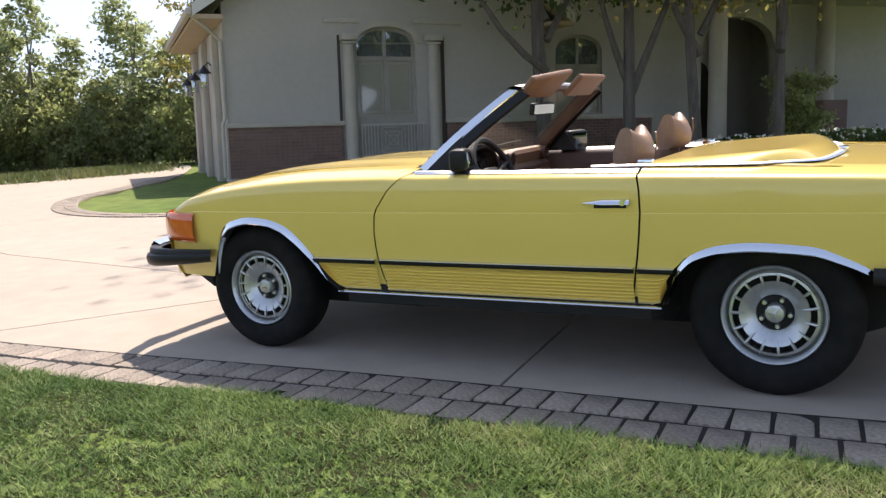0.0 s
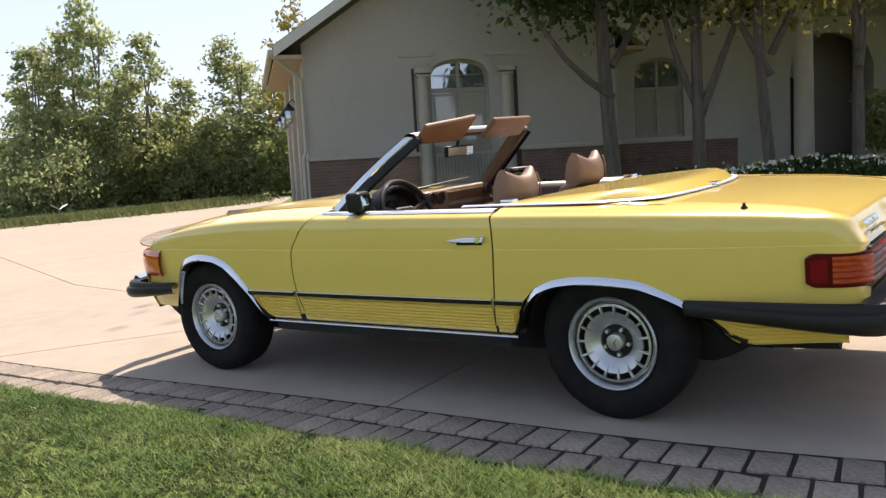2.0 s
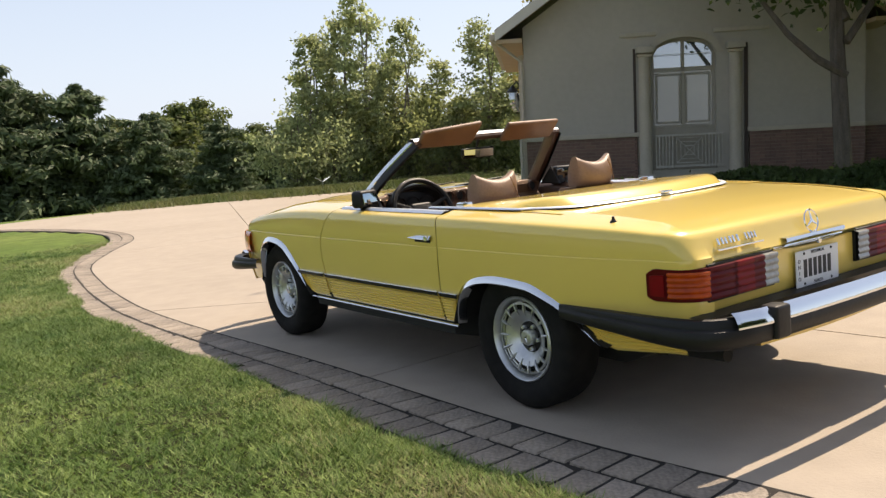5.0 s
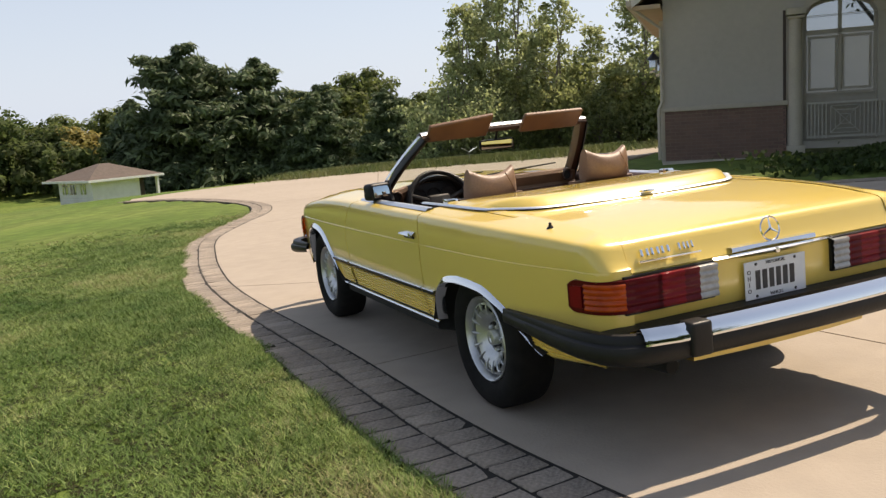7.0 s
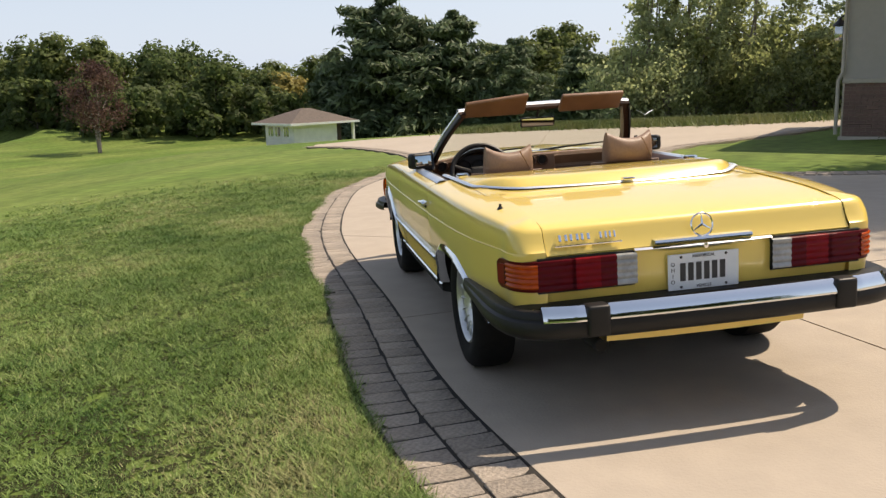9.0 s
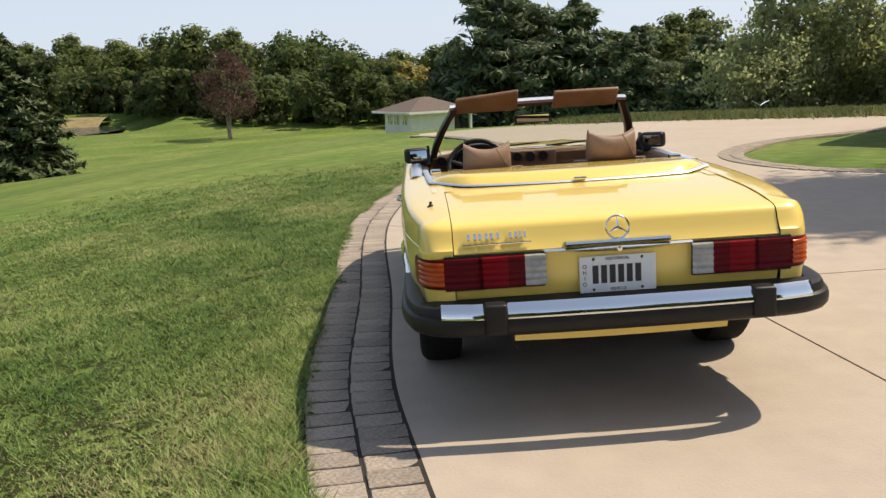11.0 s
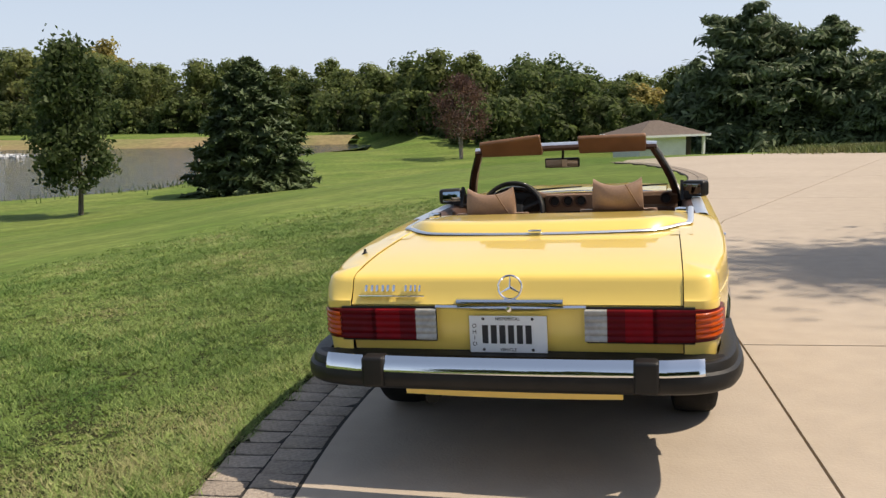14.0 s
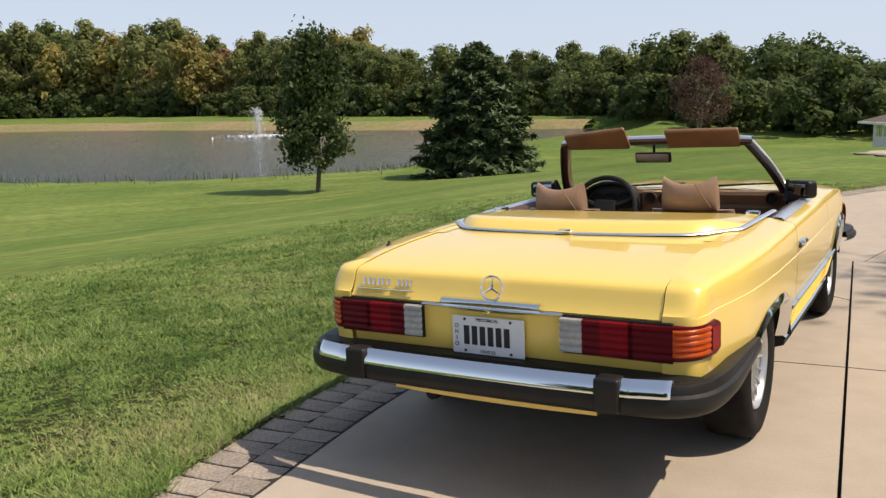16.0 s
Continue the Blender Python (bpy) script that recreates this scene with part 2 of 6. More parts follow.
M["leaf_red"] = leafy("purple_leaves", (0.10, 0.056, 0.048), (0.14, 0.085, 0.06), 0.6)
M["leaf_dark"] = leafy("dark_leaves", (0.040, 0.070, 0.020), (0.075, 0.105, 0.03), 0.8)
M["leaf_pear"] = leafy("glossy_green_leaves", (0.062, 0.098, 0.034), (0.115, 0.15, 0.055), 0.8)
M["needle"] = leafy("spruce_needles", (0.058, 0.088, 0.038), (0.105, 0.14, 0.06), 0.9, trans=0.2)
M["pine"] = leafy("pine_needles", (0.085, 0.125, 0.062), (0.155, 0.20, 0.098), 0.35, trans=0.3)
M["leaf_russet"] = leafy("russet_leaves", (0.20, 0.12, 0.06), (0.25, 0.17, 0.08), 0.3)
M["spray"] = mat("water_spray", (0.85, 0.87, 0.88), 0.5, trans=0.0)
M["flower"] = mat("white_petals", (0.66, 0.64, 0.52), 0.7, island=0.15)


# ---- helpers for building ----
def link_mesh(name, verts, faces, material, parent=None, label="", smooth=False):
    me = bpy.data.meshes.new(name)
    me.from_pydata([tuple(map(float, v)) for v in verts], [], faces)
    if smooth:
        me.polygons.foreach_set("use_smooth", [True] * len(me.polygons))
        if smooth != "all":
            me.set_sharp_from_angle(angle=radians(smooth if smooth > 1 else 38))
    me.materials.append(material)
    me.update()
    ob = new(name, me)
    if parent:
        ob.parent = parent
    if label:
        ob["label"] = label
    return ob


def part(name, bm, material, parent=None, label="", smooth=40):
    """A bmesh as one mesh object under a thing or a part."""
    bmesh.ops.recalc_face_normals(bm, faces=bm.faces[:])
    me = bpy.data.meshes.new(name)
    bm.to_mesh(me)
    bm.free()
    if smooth:
        me.polygons.foreach_set("use_smooth", [True] * len(me.polygons))
        me.set_sharp_from_angle(angle=radians(smooth))
    me.materials.append(material)
    ob = new(name, me)
    if parent:
        ob.parent = parent
    if label:
        ob["label"] = label
    return ob


def empty(name, m=None, label="", category="", group="", kind="", parent=None):
    ob = new(name)
    ob.empty_display_size = 0.1
    if m is not None:
        ob.matrix_world = m
    if parent:
        ob.parent = parent
    return tagged(ob, label, category, group, kind)


def box_bm(x0, x1, y0, y1, z0, z1, bevel=0.0, seg=2, m=None):
    bm = bmesh.new()
    bmesh.ops.create_cube(bm, size=1)
    bmesh.ops.scale(bm, vec=(x1 - x0, y1 - y0, z1 - z0), verts=bm.verts)
    bmesh.ops.translate(bm, vec=((x0 + x1) / 2, (y0 + y1) / 2, (z0 + z1) / 2), verts=bm.verts)
    if bevel:
        bmesh.ops.bevel(bm, geom=bm.edges[:], offset=bevel, segments=seg, profile=0.6, affect='EDGES')
    if m is not None:
        bmesh.ops.transform(bm, matrix=m, verts=bm.verts)
    return bm


def join_bm(a, b):
    """b's geometry added to a."""
    me = bpy.data.meshes.new("tmp")
    b.to_mesh(me)
    b.free()
    a.from_mesh(me)
    bpy.data.meshes.remove(me)
    return a


def grid_bm(rows, closed_u=False, closed_v=False, thick=0.0):
    """Surface through rows of points, each row as long as the others."""
    bm = bmesh.new()
    vs = [[bm.verts.new(p) for p in r] for r in rows]
    nu, nv = len(vs), len(vs[0])
    for i in range(nu if closed_u else nu - 1):
        for j in range(nv if closed_v else nv - 1):
            q = [vs[i][j], vs[(i + 1) % nu][j], vs[(i + 1) % nu][(j + 1) % nv], vs[i][(j + 1) % nv]]
            if len(set(q)) == 4:
                bm.faces.new(q)
    bmesh.ops.remove_doubles(bm, verts=bm.verts, dist=1e-5)
    if thick:
        bmesh.ops.recalc_face_normals(bm, faces=bm.faces[:])
        bmesh.ops.solidify(bm, geom=bm.faces[:], thickness=thick)
    return bm


def lathe_bm(profile, n=40, closed=False):
    """Profile of (radius, x) turned about the x axis."""
    rows = []
    for i in range(n):
        a = 2 * math.pi * i / n
        rows.append([(x, r * math.cos(a), r * math.sin(a)) for r, x in profile])
    return grid_bm(rows, closed_u=True, closed_v=closed)


def tube_bm(points, radii, n=8, caps=True):
    """Tapered tube along points."""
    pts = [Vector(p) for p in points]
    rows = []
    side = None
    for i, p in enumerate(pts):
        d = (pts[min(i + 1, len(pts) - 1)] - pts[max(i - 1, 0)]).normalized()
        ref = side if side else (Vector((0, 0, 1)) if abs(d.z) < 0.9 else Vector((1, 0, 0)))
        a = (ref - d * ref.dot(d)).normalized()
        side = a
        b = d.cross(a)
        r = radii[i] if isinstance(radii, (list, tuple)) else radii
        rows.append([p + (a * math.cos(2 * math.pi * k / n) + b * math.sin(2 * math.pi * k / n)) * r for k in range(n)])
    bm = grid_bm(rows, closed_v=True)
    if caps:
        bmesh.ops.holes_fill(bm, edges=[e for e in bm.edges if e.is_boundary])
    return bm


def prism_bm(poly, z0, z1, m=None, bevel=0.0):
    """Plan polygon (x, y) raised from z0 to z1."""
    bm = bmesh.new()
    f = bm.faces.new([bm.verts.new((x, y, z0)) for x, y in poly])
    r = bmesh.ops.extrude_face_region(bm, geom=[f])
    bmesh.ops.translate(bm, vec=(0, 0, z1 - z0), verts=[v for v in r["geom"] if isinstance(v, bmesh.types.BMVert)])
    if bevel:
        bmesh.ops.bevel(bm, geom=bm.edges[:], offset=bevel, segments=2, affect='EDGES')
    if m is not None:
        bmesh.ops.transform(bm, matrix=m, verts=bm.verts)
    bmesh.ops.recalc_face_normals(bm, faces=bm.faces[:])
    return bm


def spline(xs, ys):
    """A smooth curve through given points; monotone between them."""
    xs, ys = np.array(xs, float), np.array(ys, float)
    o = np.argsort(xs)
    xs, ys = xs[o], ys[o]
    d = np.diff(ys) / np.diff(xs)
    m = np.r_[d[0], [0 if a * b <= 0 else 2 * a * b / (a + b) for a, b in zip(d, d[1:])], d[-1]]

    def at(x):
        x = min(max(x, xs[0]), xs[-1])
        k = min(max(int(np.searchsorted(xs, x)) - 1, 0), len(xs) - 2)
        h = xs[k + 1] - xs[k]
        t = (x - xs[k]) / h
        return float((2 * t**3 - 3 * t**2 + 1) * ys[k] + (t**3 - 2 * t**2 + t) * h * m[k] + (-2 * t**3 + 3 * t**2) * ys[k + 1] + (t**3 - t**2) * h * m[k + 1])
    return at


def smooth_path(pts, step):
    """Points at even steps along a Catmull-Rom curve through pts."""
    P = [np.array(p, float) for p in pts]
    P = [2 * P[0] - P[1]] + P + [2 * P[-1] - P[-2]]
    fine = []
    for a, b, c, d in zip(P, P[1:], P[2:], P[3:]):
        for k in range(24):
            t = k / 24
            fine.append(0.5 * (2 * b + (c - a) * t + (2 * a - 5 * b + 4 * c - d) * t**2 + (3 * b - a - 3 * c + d) * t**3))
    fine.append(P[-2])
    fine = np.array(fine)
    s = np.r_[0, np.cumsum(np.linalg.norm(np.diff(fine, axis=0), axis=1))]
    n = max(2, int(s[-1] / step) + 1)
    q = np.linspace(0, s[-1], n)
    return np.stack([np.interp(q, s, fine[:, k]) for k in range(fine.shape[1])], 1)


def cards(name, centres, size, material, parent=None, up=0.35, aspect=1.6, seed=1, label="", facing=None, loose=0.55):
    """Many small leaves, a bent quad each, about the centres."""
    rng = np.random.default_rng(seed)
    c = np.asarray(centres, float)
    n = len(c)
    d = rng.normal(size=(n, 3))
    d[:, 2] = np.abs(d[:, 2]) * up * 2
    d /= np.linalg.norm(d, axis=1, keepdims=True)
    if facing is not None:               # leaves lie along the outside of their clump
        d = d * loose + np.asarray(facing, float)
        d /= np.linalg.norm(d, axis=1, keepdims=True) + 1e-9
    a = np.cross(d, rng.normal(size=(n, 3)))
    a /= np.linalg.norm(a, axis=1, keepdims=True)
    b = np.cross(d, a)
    s = size * rng.uniform(0.6, 1.35, (n, 1))
    a, b = a * s * aspect / 2, b * s / 2
    v = np.stack([c - a, c + b * 0.9 - a * 0.1 + d * s * 0.12, c + a, c - b * 0.9 - a * 0.1 + d * s * 0.12], 1).reshape(-1, 3)
    me = bpy.data.meshes.new(name)
    me.vertices.add(4 * n)
    me.vertices.foreach_set("co", v.ravel())
    me.loops.add(4 * n)
    me.loops.foreach_set("vertex_index", np.arange(4 * n, dtype=np.int32))
    me.polygons.add(n)
    me.polygons.foreach_set("loop_start", np.arange(0, 4 * n, 4, dtype=np.int32))
    me.update()
    me.validate()
    me.materials.append(material)
    ob = new(name, me)
    if parent:
        ob.parent = parent
    if label:
        ob["label"] = label
    return ob


# ---- ground, drive, pond ----
SX, SY = 0.0240, -0.0250      # the drive falls towards the lawn and towards the car's nose


def drive_z(x, y):
    """Height of the drive: it leans more under the car than beyond the long joint."""
    return SX * x + SY * y + 0.010 * np.clip(np.asarray(x, float) + 0.775, -1.2, 1.775) + 0.0043 * np.clip(np.asarray(y, float) - 1.2, -8, 0)


def step01(t):
    t = np.clip(t, 0, 1)
    return t * t * (3 - 2 * t)


POND_Z = -3.2
POND = smooth_path([(-46, 24.5), (-38, 27.5), (-32.6, 31.6), (-29, 35.5), (-28, 40), (-29, 46), (-31, 58), (-31.5, 70), (-30, 82), (-34, 88), (-46, 86), (-60, 83), (-80, 82), (-102, 80), (-124, 74), (-150, 62), (-160, 40), (-140, 18), (-105, 10), (-70, 15), (-46, 24.5)], 2.0)


def pond_distance(x, y):
    """Distance to the shore, negative on the water."""
    x, y = np.asarray(x, float), np.asarray(y, float)
    d = np.full(x.shape, 1e9)
    inside = np.zeros(x.shape, bool)
    for (ax, ay), (bx, by) in zip(POND, np.roll(POND, -1, 0)):
        ex, ey = bx - ax, by - ay
        L = ex * ex + ey * ey
        if L < 1e-9:
            continue
        t = np.clip(((x - ax) * ex + (y - ay) * ey) / L, 0, 1)
        d = np.minimum(d, np.hypot(x - ax - t * ex, y - ay - t * ey))
        cross = ((ay > y) != (by > y)) & (x < ex * (y - ay) / (ey if abs(ey) > 1e-9 else 1e-9) + ax)
        inside ^= cross
    return np.where(inside, -d, d)


def bank_rise(x, y):
    """1 along the far shore, 0 along the near one."""
    return np.maximum(step01((np.asarray(y, float) - 70) / 13), step01((-100 - np.asarray(x, float)) / 14))


def ground_z(x, y):
    """Height of the land."""
    x, y = np.asarray(x, float), np.asarray(y, float)
    d = np.hypot(np.maximum(0, -1.42 - x), np.maximum(0, y - 26))
    z = drive_z(np.clip(x, -40, 60), np.clip(y, -40, 50)) - 1.72 * step01(d / 23.0)
    z = z + 0.05 * np.sin(x * 0.31 + 1.0) * np.sin(y * 0.23) * step01(d / 10)
    far = step01((np.hypot(x, y) - 40) / 30)
    z = z * (1 - far) + np.where(x > 15, z, -3.0 - 0.42 * step01((x + 28) / 10)) * far
    p = pond_distance(x, y)
    shore = step01(1 - p / 9.0)
    bank = bank_rise(x, y) * (0.85 * step01((p - 1.0) / 5.0) - 0.7 * step01((5.5 - p) / 2.0))
    z = z * (1 - shore) + (POND_Z + 0.12) * shore + bank
    return np.where(p < 0, POND_Z - 0.05 - np.minimum(-p * 0.2, 1.2), z)


def spaced(lo, hi, fine, centre, growth):
    out, v, s = [centre], centre, fine
    while v < hi:
        v += s
        s *= growth
        out.append(v)
    v, s = centre, fine
    while v > lo:
        v -= s
        s *= growth
        out.append(v)
    return np.array(sorted(out))


gx, gy = spaced(-1500, 1500, 0.10, -1.3, 1.04), spaced(-1500, 1500, 0.22, 1.0, 1.04)
GX, GY = np.meshgrid(gx, gy, indexing="ij")
GZ = ground_z(GX, GY)

# the drive's outline, anticlockwise from its near lawn corner
EDGE_IN = [(0.1, -12), (-0.2, -7), (-0.55, -4.2), (-0.80, -2.55), (-0.94, -1.4), (-0.99, 0.3), (-1.08, 2.0), (-1.10, 3.2), (-1.05, 4.2), (-0.88, 5.8), (-0.50, 8.0), (0.25, 9.9), (1.0, 11.5), (1.4, 13.0), (1.55, 14.4), (1.5, 16.0), (1.15, 18.5), (0.4, 21.5), (-0.7, 23.5)]
edge_in = smooth_path(EDGE_IN, 0.139)
FAR_SIDE = [(-0.6, 24.6), (1.2, 25.6), (3.6, 26.2), (7, 25.8), (10.3, 22.9), (12.0, 20.6), (14.5, 19.0), (19, 21)]
HOUSE_SIDE = [(16.5, 18.5), (12.6, 15.2), (9.2, 13.1), (7.0, 11.95), (5.4, 10.2), (4.68, 8.5), (4.75, 6.8), (5.4, 5.7), (7.5, 4.2), (10, 1.6), (13, -2), (18, -7), (18, -12)]
drive_poly = [tuple(p) for p in edge_in] + [tuple(p) for p in smooth_path(FAR_SIDE, 0.8)] + [tuple(p) for p in smooth_path(HOUSE_SIDE, 0.4)]


def in_poly(x, y, poly):
    ins = np.zeros(np.shape(x), bool)
    for (ax, ay), (bx, by) in zip(poly, poly[1:] + poly[:1]):
        if abs(by - ay) < 1e-12:
            continue
        ins ^= ((ay > y) != (by > y)) & (x < (bx - ax) * (y - ay) / (by - ay) + ax)
    return ins


e_t = np.gradient(edge_in, axis=0)
e_t /= np.linalg.norm(e_t, axis=1, keepdims=True)
wide_poly = [(p[0] - t[1] * 0.44, p[1] + t[0] * 0.44) for p, t in zip(edge_in, e_t)] + drive_poly[len(edge_in):]
GZ = np.where(in_poly(GX, GY, wide_poly), GZ - 0.07, GZ)
nx, ny = GX.shape
ground = link_mesh("ground", np.stack([GX, GY, GZ], -1).reshape(-1, 3),
                   [(i * ny + j, (i + 1) * ny + j, (i + 1) * ny + j + 1, i * ny + j + 1) for i in range(nx - 1) for j in range(ny - 1)], M["lawn"], smooth="all")
tagged(ground, "mown green lawn sloping down to a pond", "lawn", kind="structure")

# far shore of dry grass
rng = np.random.default_rng(5)
bank_rows = []
for k in range(len(POND)):
    p, q = POND[k], POND[(k + 1) % len(POND)]
    if (p[1] < 71 and p[0] > -106) or p[0] > -33.5:
        continue
    t = np.array([q[0] - p[0], q[1] - p[1]])
    n = np.array([t[1], -t[0]]) / (np.linalg.norm(t) + 1e-9)
    if pond_distance(*(p + n)) < 0:
        n = -n
    row = []
    for o, up in ((-0.6, -0.05), (0.2, 0.1), (1.3, 0.4), (2.6, 0.62), (4.2, 0.82), (6.4, 0.95), (8.5, 0.4)):
        x, y = p + n * (o * (0.55 if p[0] > -48 else 1.0) + 0.2 * math.sin(k * 0.9))
        k_ = float(bank_rise(x, y))
        row.append((x, y, POND_Z + up * k_ + (1 - k_) * (float(ground_z(x, y)) - POND_Z + (0.03 if o < 8 else -0.2))))
    bank_rows.append(row)
bank = part("bank", grid_bm(bank_rows), M["bank"])
tagged(bank, "bare dry grassy bank along the far shore", "bank", kind="structure")
water = link_mesh("water", [(x, y, POND_Z) for x, y in POND[:-1]], [tuple(range(len(POND) - 1))], M["water"])
tagged(water, "still dark pond water reflecting trees", "pond", kind="structure")

# concrete slabs between saw-cut joints
driveway = empty("driveway", label="broom-finished beige concrete driveway with saw-cut joints", category="driveway", kind="structure")


def clip(poly, px, py, dx, dy):
    """The part of a polygon left of a line through (px, py) along (dx, dy)."""
    out = []
    for a, b in zip(poly, poly[1:] + poly[:1]):
        sa = dx * (a[1] - py) - dy * (a[0] - px)
        sb = dx * (b[1] - py) - dy * (b[0] - px)
        if sa >= 0:
            out.append(a)
        if (sa >= 0) != (sb >= 0):
            t = sa / (sa - sb)
            out.append((a[0] + t * (b[0] - a[0]), a[1] + t * (b[1] - a[1])))
    return out


def both(polys, px, py, dx, dy, gap=0.007):
    L = math.hypot(dx, dy)
    nx_, ny_ = -dy / L * gap, dx / L * gap
    out = []
    for p in polys:
        out += [q for q in (clip(p, px + nx_, py + ny_, dx, dy), clip(p, px - nx_, py - ny_, -dx, -dy)) if len(q) > 2]
    return out


ahead = clip(drive_poly, 0, 3.38, 1, 0.0)
far_end = clip(ahead, 0, 6.3, 1, 0.0)
ahead = clip(ahead, 0, 6.3, -1, 0.0)
near = clip(drive_poly, 0, 3.38, -1, 0.0)
near = both([near], 1.06, -0.6, 0.50, -6.35)
near = sum((both([p], 0.008, 2.4, 0.8, -0.67) if max(x for x, _ in p) < 2.5 else [p] for p in near), [])
near = sum((both([p], 0, -0.12, 1, 0.06) for p in near), [])
near = sum((both([p], 0, -4.9, 1, 0.02) for p in near), [])
near = sum((both([p], 6.0, 0, 0.2, 1) for p in near), [])
ahead = both([ahead], 0.84, 3.38, 0.50, 2.92)
far_end = both([far_end], 1.34, 6.3, 2.0, 5.6)
far_end = sum((both([p], 0, 9.7, 1, -0.12) for p in far_end), [])
ahead += sum((both([p], 0, 14.6, 1, -0.12) for p in far_end), [])
for poly in near + ahead:
    vs = [(x, y, drive_z(x, y)) for x, y in poly]
    n = len(vs)
    low = [(x, y, z - 0.045) for x, y, z in vs]
    link_mesh("slab", vs + low, [tuple(range(n))] + [(i, n + i, n + (i + 1) % n, (i + 1) % n) for i in range(n)], M["concrete"], driveway)
joint_poly = [(x, y, drive_z(x, y) - 0.03) for x, y in drive_poly]
link_mesh("joint_bed", joint_poly, [tuple(range(len(joint_poly)))], M["sand"], driveway, "dark grit in the joints")


# ---- the car: x to its right, y ahead, z up, standing on the sloping drive ----
up_ = Vector((-SX - 0.010, -SY - 0.0043, 1)).normalized()
ahead_ = (Vector((0, 1, 0)) - up_ * up_.y).normalized()
right_ = ahead_.cross(up_)
CAR_M = Matrix.Translation((0, 0, 0.002 + 0.010 * 0.775 - 0.0043 * 1.2)) @ Matrix((right_, ahead_, up_)).transposed().to_4x4()
car = empty("car", CAR_M, "pale yellow two-seat convertible with its top down, parked on concrete", "car")

half_w = spline([-2.02, -1.85, -1.6, -1.2, -0.7, 0.0, 0.6, 1.0, 1.3, 1.5, 1.65, 1.76, 1.85], [0.768, 0.800, 0.834, 0.855, 0.862, 0.862, 0.858, 0.852, 0.842, 0.828, 0.808, 0.780, 0.735])
sho_z = spline([-2.2, -2.05, -1.8, -1.4, -0.75, 0.0, 0.4, 0.8, 1.1, 1.3, 1.5, 1.65, 1.76, 1.85], [0.790, 0.806, 0.826, 0.842, 0.856, 0.864, 0.868, 0.866, 0.852, 0.832, 0.804, 0.774, 0.732, 0.690])
deck_z = spline([-2.15, -2.10, -2.05, -1.95, -1.75, -1.41, -1.2, -0.7], [0.775, 0.800, 0.815, 0.831, 0.850, 0.866, 0.872, 0.878])
hood_z = spline([0.30, 0.55, 0.95, 1.26, 1.5, 1.68, 1.80, 1.88], [0.905, 0.914, 0.908, 0.886, 0.852, 0.814, 0.768, 0.705])
arch_f = spline([0.70, 0.72, 0.837, 0.92, 0.998, 1.1, 1.207, 1.33, 1.40, 1.44, 1.47, 1.485, 1.50], [0.335, 0.345, 0.497, 0.59, 0.645, 0.674, 0.682, 0.660, 0.615, 0.55, 0.44, 0.385, 0.36])
arch_r = spline([-1.77, -1.747, -1.66, -1.543, -1.479, -1.36, -1.168, -1.05, -0.943, -0.878, -0.835, -0.815], [0.35, 0.353, 0.425, 0.512, 0.545, 0.588, 0.600, 0.588, 0.549, 0.478, 0.38, 0.335])
gap_f = spline([0.33, 0.40, 0.48, 0.56, 0.65, 0.75, 0.84, 0.88], [0.428, 0.452, 0.466, 0.471, 0.471, 0.440, 0.352, 0.300])
gap_r = spline([0.33, 0.48, 0.60, 0.71, 0.80, 0.88], [-0.700, -0.727, -0.744, -0.752, -0.748, -0.728])
NV = 13


def low_z(y):
    if 0.70 < y < 1.50:
        return arch_f(y)
    if -1.77 < y < -0.815:
        return arch_r(y)
    if y <= -1.77:
        return 0.35 + 0.04 * min(1, (-1.77 - y) / 0.4)
    return 0.335 if y < 1.2 else 0.36


def section(y, ww=None, inner=0.64, inner_z=None, low=None, shz=None):
    """Half section of the body side at y: from the lower edge over the crease and shoulder to the inner edge of the wing top."""
    w, s = ww or half_w(y), shz or sho_z(y)
    lo = low if low is not None else low_z(y)
    zc = min(0.711, s - 0.075)
    iz = inner_z if inner_z is not None else s + 0.012

    def tuck(z):
        t = max(0.0, (zc - z)) / 0.38
        return 0.052 * t ** 2.2
    rows = []
    zs = [lo + (zc - 0.012 - lo) * k / 5 for k in range(6)]
    rows += [(w - tuck(z), z) for z in zs]
    rows += [(w, zc - 0.003), (w - 0.0028, zc - 0.0005), (w - 0.0030, zc + 0.002), (w - 0.0012, zc + 0.012)]
    rows.append((w - 0.006, zc + (s - zc) * 0.60))
    rows.append((w - 0.010, zc + (s - zc) * 0.79))
    rows.append((w - 0.018, zc + (s - zc) * 0.915))
    rows.append((w - 0.032, zc + (s - zc) * 0.98))
    rows.append((w - 0.062, s + 0.003))
    rows.append((w - 0.062 + (inner - w + 0.062) * 0.5, s + (iz - s) * 0.6 + 0.003))
    rows.append((inner, iz))
    return rows


def side_patch(ys, shift0=None, shift1=None, sgn=-1, rows=None, inner=None, inner_z=None):
    """Body side between stations; shift0 and shift1 bend the two end edges to a shut line y(z)."""
    out = []
    n = len(ys)
    for i, y in enumerate(ys):
        t = i / (n - 1)
        sec = section(y, inner=inner(y) if inner else 0.64, inner_z=inner_z(y) if inner_z else None)
        r = []
        for x, z in sec:
            yy = y
            if shift0:
                yy += (shift0(z) - ys[0]) * (1 - t) ** 2
            if shift1:
                yy += (shift1(z) - ys[-1]) * t ** 2
            r.append((sgn * x, yy, z))
        out.append(r)
    return out


def lin(a, b, n):
    return [a + (b - a) * k / (n - 1) for k in range(n)]


